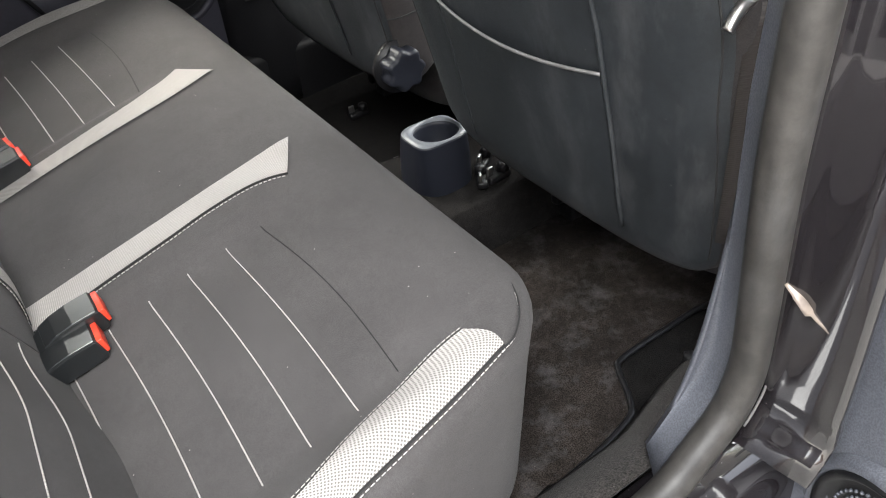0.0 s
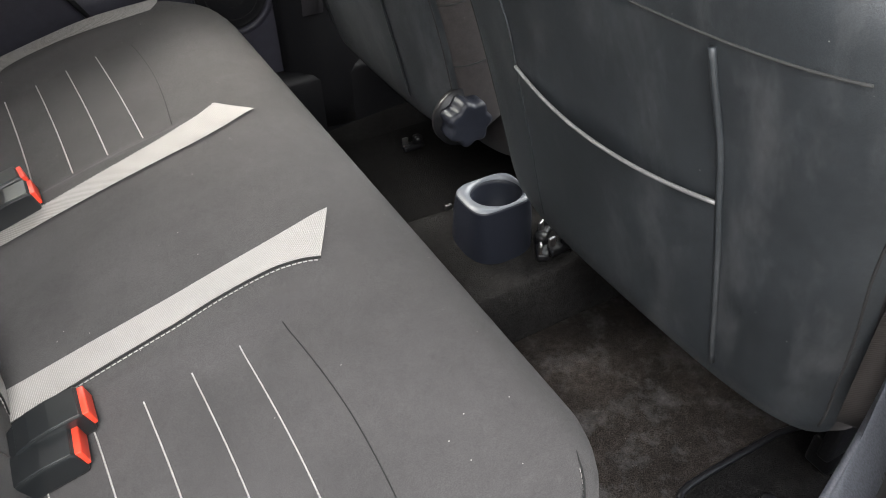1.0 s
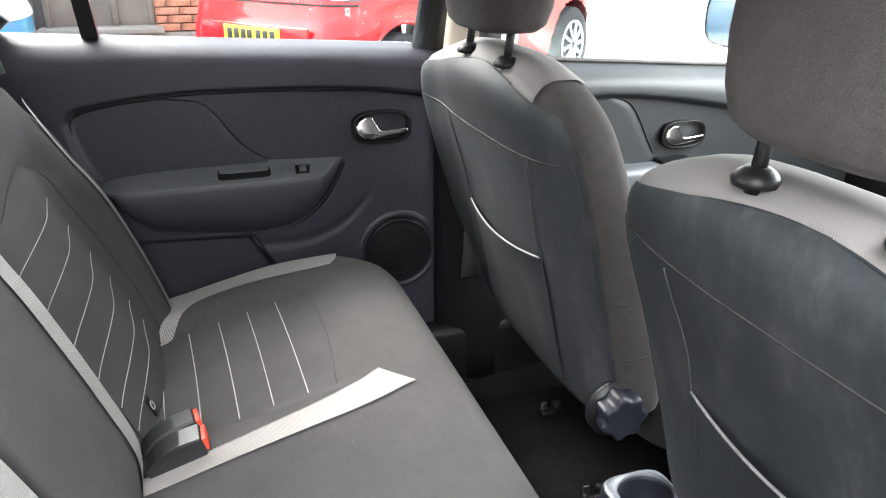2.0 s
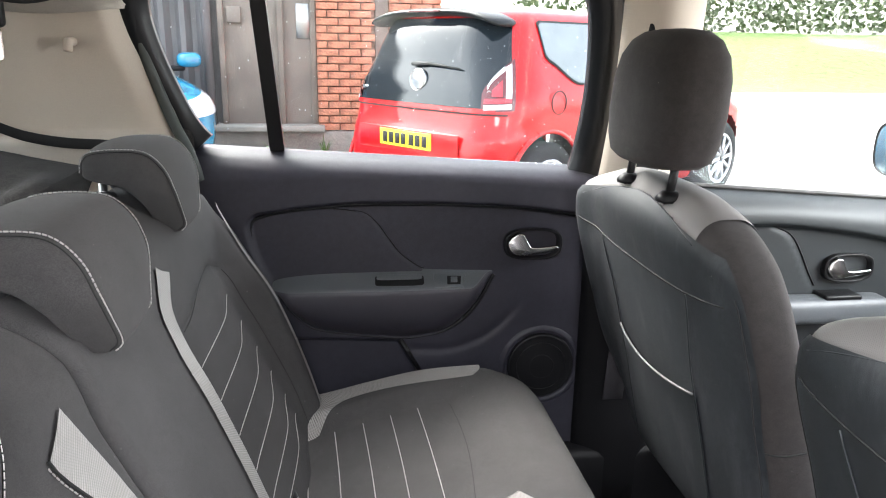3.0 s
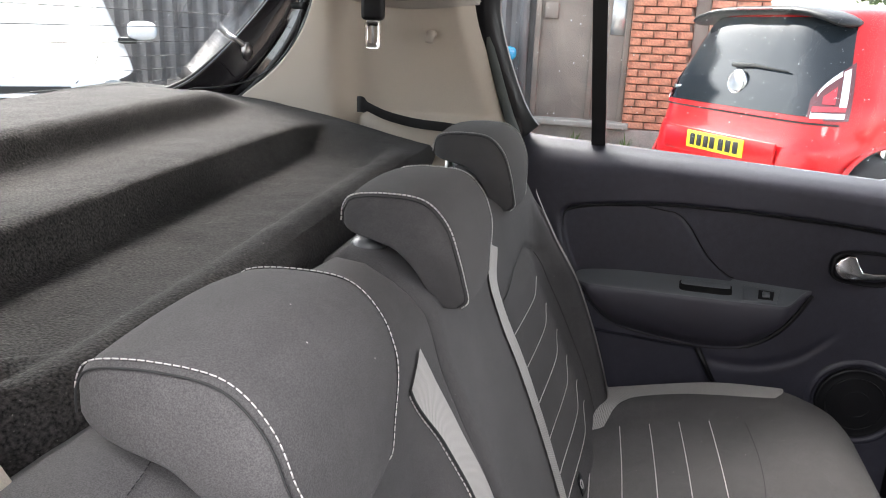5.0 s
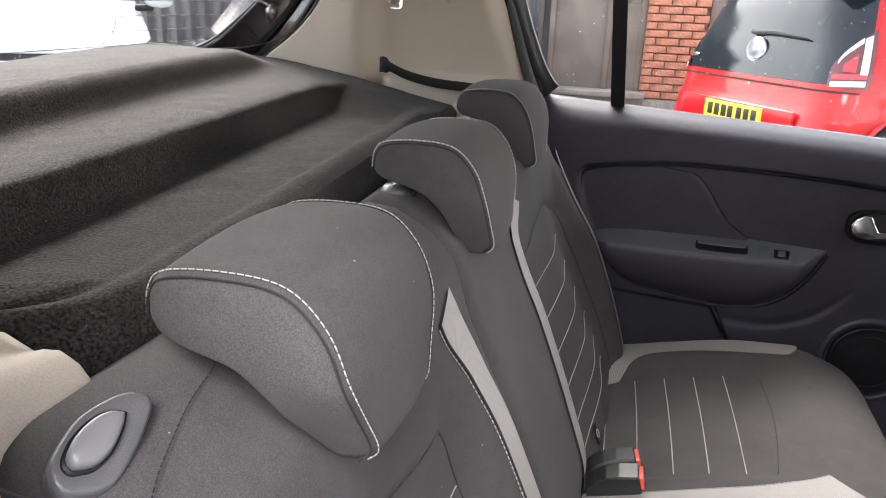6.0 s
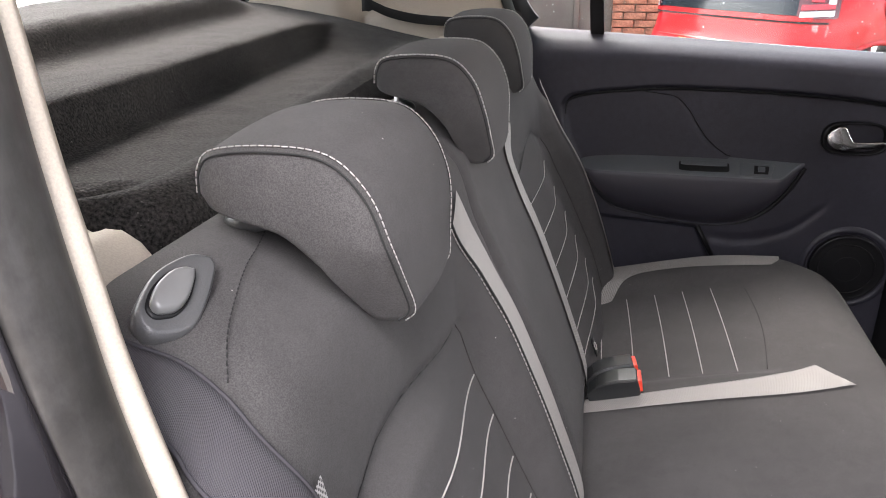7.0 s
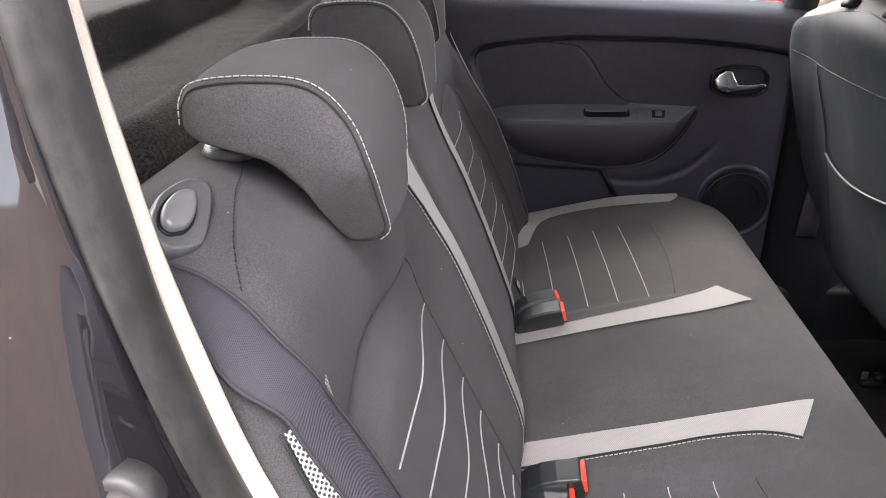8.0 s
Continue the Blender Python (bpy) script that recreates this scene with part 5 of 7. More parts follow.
bm = thick(sheet(lambda u, v: (u, 0.79 - 0.1 * v * 0.8, fbelt(u) + (1.4 - 0.25 * max(0, u - 0.8) - fbelt(u)) * v), frange(0.36, 1.25, 4), frange(0, 1, 4)), 0.004)
gp = under(part("glass_pane", bm, "glass"), front_door)
gp.visible_shadow = False
under(part("belt_seal", tube([(x, 0.785, fbelt(x) + 0.003) for x in frange(0.36, 1.3, 12)], 0.006, 6), "rubber"), front_door)
mir = thing("door_mirror", "black door mirror outside the front door", "wing mirror", (1.12, 0.93, 0.98))
def mirror_loop(d, s):
    return [Vector((1.1 + d, 0.942 + v.y * s, 1.022 + v.x * s)) for v in super_loop(0, 0, 0.072, 0.072, 0.086, 0, 3.2, 32)]
under(part("housing", loops_mesh([mirror_loop(d, s) for d, s in ((0.0, 0.1), (0.0, 0.92), (-0.008, 0.96), (0.0, 1.0), (0.05, 0.95), (0.09, 0.7), (0.1, 0.3))]), "black"), mir)
under(part("mirror_glass", loops_mesh([mirror_loop(d, s) for d, s in ((-0.002, 0.9), (-0.006, 0.89))]), "chrome", None, "bright mirror glass", flat=True), mir)
under(part("arm", rbox(0.05, 0.14, 0.04, 0.01, 3, (1.13, 0.84, 0.962)), "black"), mir)


# ---- pillars, roof and tail ----
def c_trim_y(x, z):
    """Inner face of the rear pillar trim on the far side: a flat wing, a fold, then a recess up to the door."""
    y = curve_at([(-1.3, 0.58), (-1.1, 0.595), (-1.0, 0.603), (-0.945, 0.608), (-0.928, 0.616), (-0.912, 0.646), (-0.9, 0.664), (-0.88, 0.671), (-0.66, 0.683)], x)
    y += 0.05 * smooth01((x - door_edge(z) + 0.05) / 0.05)
    ledge = smooth01((1.097 - z) / 0.01) * smooth01((-0.61 - x) / 0.02) * smooth01((x + 0.9) / 0.03)
    return y - 0.045 * ledge - 0.12 * max(0, z - 1.1) * smooth01((x + 1.1) / 0.2) - 0.02 * smooth01((z - 1.325) / 0.02)


def rear_edge(z):
    return curve_at([(0.9, -1.34), (1.0, -1.25), (1.117, -1.128), (1.179, -1.05), (1.255, -0.989), (1.336, -0.956), (1.48, -0.93)], z)


def door_edge(z):
    return curve_at([(0.9, -0.55), (1.06, -0.578), (1.1, -0.59), (1.165, -0.612), (1.25, -0.64), (1.313, -0.651), (1.36, -0.645), (1.45, -0.6)], z)


for s, nm in ((1, "pillar_trim_far"), (-1, "pillar_trim_near")):
    def f(u, v):
        z = 0.9 + 0.58 * u
        a, b = rear_edge(z), (door_edge(z) if s > 0 else curve_at([(0.9, -0.515), (0.921, -0.523), (0.937, -0.529), (0.973, -0.54), (1.05, -0.559), (1.099, -0.567), (1.136, -0.573), (1.162, -0.576), (1.3, -0.592), (1.45, -0.61)], z) + 0.006)
        w = v if s > 0 else min(1.0, v / 0.9)
        x = a + (b - a) * w
        yy = c_trim_y(x, z)
        if s < 0:
            yy = yy + (0.656 - yy) * smooth01((w - 0.82) / 0.15)
            k = max(0.0, (v - 0.9) / 0.1)
            x, yy = x - 0.014 * k * k, yy + 0.012 * k
        return (x, s * yy, z)
    tagged(part(nm, thick(sheet(f, frange(0, 1, 60), frange(0, 1, 70)), 0.003), "beige"), "beige moulded plastic rear pillar trim", "pillar trim", kind="structure")

# upper belt housing and belt on the far pillar
guide = thing("rear_seat_belt", "black seat belt with steel tongue hanging on the pillar", "seat belt", (-0.82, 0.6, 1.25))
under(part("upper_webbing", rbox(0.05, 0.004, 0.09, 0.001, 1, (-0.836, 0.575, 1.36)), "belt_black"), guide)
under(part("tongue_cover", rbox(0.044, 0.024, 0.1, 0.009, 3, (-0.838, 0.572, 1.325)), "black"), guide)
tg = [[Vector((-0.838 + v.x, 0.572 + d, 1.25 + v.y)) for v in super_loop(0, 0, 0.0155 * k, 0.0155 * k, 0.026 * k, 0, 5, 24)] for d, k in ((-0.0015, 1.0), (0.0015, 1.0), (0.0015, 0.62), (-0.0015, 0.62), (-0.0015, 1.0))]
under(part("steel_tongue", loops_mesh(tg, cap=False), "chrome", None, "bright steel belt tongue"), guide)
under(part("tongue_bar", rbox(0.005, 0.003, 0.034, 0.001, 1, (-0.838, 0.572, 1.25)), "steel"), guide)
strap_path = smooth_path([(-0.83, 0.567, 1.335), (-0.79, 0.566, 1.33), (-0.755, 0.566, 1.333), (-0.715, 0.566, 1.345), (-0.69, 0.566, 1.36)], 5)
under(part("slack_webbing", thick(sheet(lambda u, v: strap_path[int(u)] + Vector((0, 0, (v - 0.5) * 0.036)), range(len(strap_path)), (0, 0.5, 1)), 0.002), "belt_black", None, "slack black webbing"), guide)
low = smooth_path([(-0.875, 0.595, 1.118), (-0.86, 0.588, 1.118), (-0.82, 0.6, 1.1), (-0.76, 0.605, 1.088), (-0.68, 0.61, 1.082), (-0.62, 0.6, 1.07)], 5)
bm = thick(sheet(lambda u, v: low[int(u)] + Vector((0, 0, (v - 0.5) * (0.03 if u < 6 else 0.018))), range(len(low)), (0, 0.5, 1)), 0.003)
under(part("lower_webbing", bm, "belt_black", None, "black webbing along the trim"), guide)
hook = thing("coat_hook", "small beige plastic peg on the pillar trim", "hook", (-0.745, 0.64, 1.25))
under(part("peg", tube([(-0.745, 0.66, 1.255), (-0.745, 0.635, 1.255), (-0.745, 0.63, 1.24)], 0.008, 10), "beige"), hook)

# tailgate: dark frame, seal, glass, heater wires
def tail_x(z):
    return -1.27 + (z - 1.1) * 0.95
tail = thing("tailgate", "closed dark painted tailgate with heated rear window", "tailgate", (-1.25, 0, 0.9), kind="structure")
for s in (-1, 1):
    inner = smooth_path([(-1.266, 0.22, 1.108), (-1.25, 0.393, 1.121), (-1.245, 0.474, 1.127), (-1.22, 0.556, 1.153), (-1.159, 0.598, 1.217), (-1.102, 0.607, 1.276), (-1.048, 0.6, 1.333), (-0.96, 0.58, 1.43)], 6)
    outer = smooth_path([(-1.28, 0.25, 1.05), (-1.262, 0.45, 1.055), (-1.225, 0.585, 1.06), (-1.13, 0.622, 1.11), (-1.05, 0.613, 1.178), (-0.994, 0.608, 1.25), (-0.962, 0.607, 1.325), (-0.936, 0.6, 1.43)], 6)
    def ch(u, v):
        p = inner[int(u)].lerp(outer[int(u)], v)
        p.x -= 0.014 * math.sin(math.pi * v) + 0.006 * smooth01((v - 0.62) / 0.08)
        p.y += 0.014 * math.sin(math.pi * v) + 0.01 * smooth01((v - 0.62) / 0.08)
        return (p.x, s * p.y, p.z)
    bm = sheet(ch, range(len(inner)), frange(0, 1, 24))
    under(part("side_frame", thick(bm, 0.01), "paint", None, "dark painted frame side"), tail)
    seal = [Vector((p.x + 0.002, s * (p.y - 0.006), p.z)) for p in outer]
    under(part("seal", tube(seal, 0.0105, 10), "rubber", None, "black rubber seal"), tail)
    seal = [Vector((p.x - 0.02, s * (p.y - 0.001), p.z)) for p in outer]
    under(part("seal", tube(seal, 0.006, 8), "rubber", None, "thin inner seal lip"), tail)
    under(part("glass_border", tube([Vector((p.x + 0.002, s * p.y, p.z)) for p in inner], 0.004, 6), "tyre"), tail)
    under(part("bump_stop", lathe([(0, 0), (0.019, 0), (0.019, 0.01), (0.009, 0.016), (0, 0.016)], 20, (-1.125, s * 0.615, 1.208), "x"), "steel", None, "round steel bump stop"), tail)
    under(part("ball_stud", lathe([(0, 0), (0.006, 0), (0.006, 0.02), (0.013, 0.022), (0.013, 0.034), (0, 0.036)], 14, (-1.02, s * 0.612, 1.298), "x"), "black"), tail)
    under(part("catch", tube([(-1.155, s * 0.592, 1.238), (-1.135, s * 0.6, 1.228), (-1.12, s * 0.604, 1.215)], 0.006, 8), "steel", None, "small steel catch"), tail)
bm = thick(sheet(lambda u, v: (tail_x(1.1 + 0.33 * u) - 0.012, -0.63 + v * 1.26, 1.1 + 0.33 * u), frange(0, 1, 6), frange(0, 1, 10)), 0.004)
g = under(part("rear_glass", bm, "glass", None, "clear rain-specked heated glass"), tail)
g.visible_shadow = False
for k in range(11):
    z = 1.125 + k * 0.025
    under(part("heater_wire", tube([(tail_x(z) - 0.009, y, z) for y in (-0.58, 0, 0.58)], 0.0006, 4), "tyre"), tail)
under(part("lower_trim", rbox(0.07, 1.1, 0.2, 0.02, 3, (-1.315, 0, 0.998)), "pale_trim"), tail)
raindrops(lambda a, b: (Vector((tail_x(1.11 + 0.3 * b) - 0.018, -0.56 + 1.12 * a, 1.11 + 0.3 * b)), Vector((-0.7, 0, 0.7))), 520, 8, tail)
cord = thing("shelf_cord", "thin black cord from tailgate to parcel shelf", "cord", (-1.2, 0.55, 1.12))
under(part("string", tube(smooth_path([(-0.995, 0.606, 1.3), (-1.0, 0.595, 1.255), (-1.03, 0.588, 1.2), (-1.08, 0.575, 1.16), (-1.14, 0.55, 1.14), (-1.19, 0.52, 1.135), (-1.2, 0.51, 1.125)], 6), 0.0014, 5), "black"), cord)

# headliner and roof rails
bm = sheet(lambda u, v: (u, v, 1.48 - 0.09 * smooth01((abs(v) - 0.42) / 0.22) - 0.05 * smooth01((-0.85 - u) / 0.25) - 0.05 * smooth01((u - 0.75) / 0.3)), frange(-1.02, 1.05, 30), frange(-0.64, 0.64, 40))
tagged(part("ceiling", thick(bm, 0.01), "headliner"), "pale beige cloth headliner under a steel roof", "ceiling", kind="structure")
bm = sheet(lambda u, v: (u, v, 1.525 - 0.05 * (v / 0.68) ** 4 - 0.08 * smooth01((-0.8 - u) / 0.3) - 0.1 * smooth01((u - 0.6) / 0.5)), frange(-1.1, 1.1, 24), frange(-0.68, 0.68, 24))
tagged(part("roof", thick(bm, 0.006), "paint"), "dark painted steel car roof", "roof", kind="structure")
for s, nm in ((1, "roof_rail_far"), (-1, "roof_rail_near")):
    rail = [(x, s * 0.655, 1.455 - 0.04 * smooth01((-0.8 - x) / 0.3) - 0.1 * smooth01((x - 0.6) / 0.5)) for x in frange(-1.1, 1.15, 30)]
    tagged(part(nm, tube(rail, 0.032, 10), "headliner" if s > 0 else "paint"), "beige trimmed roof side rail" if s > 0 else "dark painted roof side rail", "roof rail", kind="structure")

# far middle pillar
bm = sheet(lambda u, v: (0.235 + 0.15 * v + 0.01 * math.sin(3 * u), 0.725 - 0.2 * max(0, u * 0.46) - 0.05 * math.sin(math.pi * v), 0.95 + 0.46 * u), frange(0, 1, 20), frange(0, 1, 14))
tagged(part("pillar_middle_far", thick(bm, 0.008), "beige"), "beige moulded middle pillar trim", "pillar trim", kind="structure")
# black where the near pillar is slate: its shade is put into the colour
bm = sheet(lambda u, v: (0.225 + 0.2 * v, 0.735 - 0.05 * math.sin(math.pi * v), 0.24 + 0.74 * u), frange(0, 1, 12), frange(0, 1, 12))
tagged(part("pillar_lower_far", thick(bm, 0.008), "black"), "lower middle pillar trim, blackened for the shade there", "pillar trim", kind="structure")
fb = thing("front_seat_belt", "grey-black seat belt with guide on the middle pillar", "seat belt", (0.3, 0.62, 1.25))
under(part("upper_guide", rbox(0.06, 0.02, 0.05, 0.008, 3, (0.305, 0.618, 1.285)), "black"), fb)
under(part("webbing", thick(sheet(lambda u, v: (0.285 + 0.045 * v - 0.03 * u, 0.605 + 0.04 * u, 1.28 - 0.75 * u), frange(0, 1, 10), (0, 1)), 0.002), "belt"), fb)

# firewall and windscreen close the cabin ahead
tagged(part("firewall", rbox(0.04, 1.5, 0.95, 0.01, 2, (1.42, 0, 0.62)), "black"), "plain black bulkhead closing the cabin ahead", "wall", kind="structure")
bm = thick(sheet(lambda u, v: (1.5 - 0.48 * u, (2 * v - 1) * (0.66 - 0.08 * u), 0.98 + 0.43 * u), (0, 0.5, 1), frange(0, 1, 5)), 0.005)
ws = tagged(part("windscreen", bm, "glass"), "clear sloping windscreen glass", "window", kind="structure")
ws.visible_shadow = False

# ---- near side: sill, middle pillar, seals, open door ----
seal_n = smooth_path([(0.168, -0.69, 1.36), (0.177, -0.695, 1.15), (0.1817, -0.7, 0.916), (0.186, -0.7, 0.852), (0.193, -0.7, 0.775), (0.2084, -0.7, 0.677), (0.2253, -0.7, 0.573), (0.2315, -0.7, 0.509), (0.217, -0.7, 0.4516), (0.1755, -0.7, 0.4106), (0.1232, -0.7, 0.376), (0.0, -0.7, 0.36), (-0.15, -0.7, 0.36)], 8)
tagged(part("door_seal_front", tube(seal_n, 0.02, 14, squash=1.0), "rubber"), "worn black rubber door seal round the opening", "door seal", kind="structure")
seal_c = smooth_path([(-0.15, -0.69, 0.36), (-0.3, -0.69, 0.44), (-0.43, -0.684, 0.68), (-0.505, -0.682, 0.87), (-0.525, -0.682, 0.92), (-0.5395, -0.682, 0.965), (-0.5545, -0.682, 1.03), (-0.5615, -0.682, 1.077), (-0.567, -0.682, 1.12), (-0.5715, -0.682, 1.17), (-0.585, -0.675, 1.3), (-0.57, -0.66, 1.38)], 8)
bm = loops_mesh([[p + Vector((0.009 * math.cos(q), 0.0185 * math.sin(q), 0)) for q in [2 * math.pi * k / 20 for k in range(20)]] for p in seal_c])
tagged(part("door_seal_rear", bm, "rubber"), "worn black rubber door seal on the rear pillar", "door seal", kind="structure")
# middle pillar inner trim
pil = lambda z: curve_at([(0.37, 0.12), (0.4106, 0.1755), (0.4516, 0.217), (0.509, 0.2315), (0.573, 0.2253), (0.677, 0.2084), (0.775, 0.193), (0.852, 0.186), (0.916, 0.1817), (1.36, 0.168)], z)
trim_x = lambda z: curve_at([(0.375, 0.162), (0.4, 0.184), (0.4355, 0.208), (0.508, 0.2257), (0.58, 0.2335), (0.66, 0.237), (0.75, 0.235), (0.886, 0.2334), (1.38, 0.225)], z)
def pillar_face(u, v):
    z = 0.375 + 1.0 * u
    k = smooth01((z - 0.375) / 0.03)
    return (trim_x(z) * (1 - v) + (pil(z) + 0.004) * v + 0.012 * math.sin(math.pi * v), -0.64 - 0.055 * v * v, z - 0.012 * (1 - k) * v)
bm = sheet(pillar_face, frange(0, 1, 60), frange(0, 1, 14))
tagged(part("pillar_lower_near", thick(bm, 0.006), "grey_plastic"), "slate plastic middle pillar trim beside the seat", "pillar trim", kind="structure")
bm = sheet(lambda u, v: (pil(0.4 + 0.98 * u) + 0.014 + 0.01 * v + 0.05 * smooth01((0.12 - u) / 0.12), -0.708 - 0.09 * v - 0.003 * math.sin(12 * v), 0.4 + 0.98 * u), frange(0, 1, 40), frange(0, 1, 14))
tagged(part("pillar_outer_near", thick(bm, 0.01), "paint"), "dark glossy painted middle pillar", "car body", kind="structure")
ribs = [p + Vector((0.014, 0.019, 0.0)) for p in smooth_path([(pil(z), -0.7, z) for z in frange(0.42, 1.3, 90)], 4)]
tagged(part("seal_lip", tube(ribs, [0.0085 + 0.0009 * math.sin(k * 2.1) for k in range(len(ribs))], 8), "rubber"), "ribbed black rubber lip beside the door seal", "door seal", kind="structure")
tagged(part("flange_edge", tube([(pil(z) + 0.012, -0.7195, z) for z in frange(0.44, 0.78, 40)], 0.0016, 5), "piping"), "thin pale edge of the body flange", "car body", kind="structure")
# sill
sill_sec = [(-0.64, 0.3), (-0.66, 0.345), (-0.7, 0.357), (-0.742, 0.354), (-0.762, 0.335), (-0.775, 0.25), (-0.77, 0.15), (-0.64, 0.15)]
tagged(part("sill", loops_mesh([[Vector((x, y, z)) for y, z in sill_sec] for x in frange(-0.45, 1.4, 12)]), "paint"), "dark glossy painted door sill", "car body", kind="structure")
bm = sheet(lambda u, v: (0.05 + 0.26 * u, -0.66 + 0.09 * v, 0.36 - 0.085 * v * v + 0.07 * smooth01((u - 0.5) / 0.5)), frange(0, 1, 16), frange(0, 1, 8))
tagged(part("sill_trim", thick(bm, 0.005), "felt"), "grey felt carpet folded over the sill", "sill trim", kind="structure")
bm = sheet(lambda u, v: (-0.2 + 0.42 * u, -0.655 + 0.12 * v, 0.345 - 0.1 * smooth01(v) - 0.05 * smooth01((u - 0.75) / 0.25) + 0.004 * math.sin(40 * u)), frange(0, 1, 20), frange(0, 1, 10))
tagged(part("sill_carpet", bm, "carpet"), "grey black carpet rising to the sill", "carpet", kind="structure")
# front seat belt hanging behind the near front seat
nfb = thing("front_seat_belt", "brown-black seat belt on a bright steel bar", "seat belt", (0.25, -0.62, 0.6))
under(part("anchor_bar", tube(smooth_path([(0.206, -0.62, 0.862), (0.214, -0.62, 0.874), (0.226, -0.62, 0.881), (0.25, -0.62, 0.883), (0.29, -0.622, 0.877)], 5), 0.0055, 8), "steel", None, "bright steel bar"), nfb)
under(part("webbing", thick(sheet(lambda u, v: (0.252 - 0.02 * v + 0.03 * u, -0.648 + 0.03 * v + 0.005 * u, 0.879 - 0.27 * u), frange(0, 1, 12), frange(0, 1, 4)), 0.002), "belt_brown"), nfb)
# check strap
strap = thing("door_check_strap", "bare plated steel door check strap", "door check", (0.28, -0.75, 0.62))
under(part("eye", lathe([(0, 0), (0.009, 0), (0.0095, 0.004), (0.005, 0.007), (0, 0.007)], 16, (0.224, -0.724, 0.648), "x"), "brass"), strap)
under(part("bar", tube(smooth_path([(0.224, -0.72, 0.65), (0.223, -0.735, 0.641), (0.226, -0.747, 0.629), (0.233, -0.764, 0.615)], 5), [0.009] * 4 + [0.01] * 6 + [0.005] * 6, 8, squash=0.35), "brass"), strap)
# body side behind the door opening
def jamb(u, v):
    """The painted jamb leans in above the waist, so that it mirrors the sky over the added, unseen wall."""
    z = 0.3 + 1.08 * u
    x = curve_at([(0.3, -0.295), (0.6, -0.415), (0.87, -0.508), (0.965, -0.5415), (1.03, -0.5565), (1.077, -0.5635), (1.17, -0.572), (1.4, -0.577)], z)
    lean = min(-0.67, -0.723 + 0.28 * max(-0.12, z - 1.0))
    y = -0.697 + (lean + 0.697) * smooth01(v * 7) - 0.012 * v
    return (x - 0.085 * v, y - 0.05 * smooth01((v - 0.75) / 0.25), z)
bm = sheet(jamb, frange(0, 1, 50), frange(0, 1, 24))
tagged(part("body_side_near", thick(bm, 0.006), "paint"), "dark glossy painted rear door jamb", "car body", kind="structure")
bm = sheet(lambda u, v: (curve_at([(0.3, -0.36), (0.6, -0.5), (0.85, -0.565), (1.0, -0.61), (1.17, -0.635), (1.4, -0.64)], 0.3 + 1.08 * u) - 0.02 - 0.7 * v, -0.775 - 0.04 * smooth01(v * 6) + 0.03 * max(0, u - 0.7), 0.3 + 1.08 * u), frange(0, 1, 30), frange(0, 1, 14))
tagged(part("quarter_panel_near", thick(bm, 0.006), "paint"), "dark glossy painted rear wing", "car body", kind="structure")
grom = thing("body_plug", "round grey rubber plug on the door jamb", "plug", (-0.547, -0.73, 0.988))
under(part("plug_disc", lathe([(0, -0.003), (0.0055, -0.003), (0.0068, -0.006), (0.0078, -0.006), (0.009, -0.003), (0.011, -0.004), (0.0145, -0.003), (0.0152, 0.0), (0.0152, 0.01), (0, 0.01)], 32, (-0.5505, -0.7285, 0.976), "y"), "rubber"), grom)
# seat belt over the near backrest
b_up = smooth_path([(-0.61, -0.625, 1.05), (-0.5824, -0.6106, 1.0293), (-0.56, -0.606, 1.019), (-0.5387, -0.607, 1.004), (-0.5238, -0.6095, 0.9886), (-0.512, -0.6073, 0.9697), (-0.499, -0.599, 0.9425), (-0.4856, -0.588, 0.9085), (-0.463, -0.58, 0.856), (-0.43, -0.572, 0.77), (-0.37, -0.575, 0.6)], 8)
b_low = smooth_path([(-0.578, -0.652, 1.032), (-0.557, -0.6445, 1.01), (-0.5465, -0.6405, 0.9935), (-0.5363, -0.6433, 0.9736), (-0.5276, -0.642, 0.964), (-0.5174, -0.639, 0.9527), (-0.5036, -0.637, 0.9324), (-0.4852, -0.632, 0.897), (-0.46, -0.626, 0.84), (-0.428, -0.617, 0.76), (-0.368, -0.618, 0.6)], 8)
def belt_pt(u, v):
    p = b_up[int(u)].lerp(b_low[int(u)], v)
    p = p + Vector((0.0026, -0.0035, 0.003)) * math.sin(math.pi * v) + Vector((0.0014, -0.004, 0.0026))
    if p.z < 0.99:
        p.x += max(0.0, back_face(p.y, p.z).x + 0.0045 - p.x) * smooth01((0.99 - p.z) / 0.04)
    return p
nb = thing("rear_seat_belt", "grey-black twill seat belt across the backrest", "seat belt", (-0.5, -0.6, 0.9))
under(part("webbing", thick(sheet(belt_pt, range(len(b_up)), frange(0, 1, 9)), 0.0015), "belt"), nb)
for v in (0.0, 1.0):
    under(part("woven_edge", tube([belt_pt(u, v) for u in range(len(b_up))], 0.0012, 6), "belt", None, "bound webbing edge"), nb)
loops = [[Vector((-0.692 + v.x, 0.585 + v.y, z + (0.4 * max(0.0, 0.09 + v.y) - 0.05 if z > 1.0 else -0.05))) for v in super_loop(0, 0, 0.04 * k, 0.035 * k, 0.1 * k, 0, 4, 40)] for z, k in ((0.9, 1.0), (1.03, 1.0), (1.042, 0.97), (1.048, 0.88), (1.049, 0.3))]
tagged(part("shelf_support_far", loops_mesh(loops), "beige"), "beige moulded parcel shelf support", "pillar trim", kind="structure")
def dip(x, y):
    """A shallow saddle across the top of the support."""
    return 0.01 * math.exp(-((x + 0.662) / 0.012) ** 2) * smooth01((y + 0.6) / 0.05)
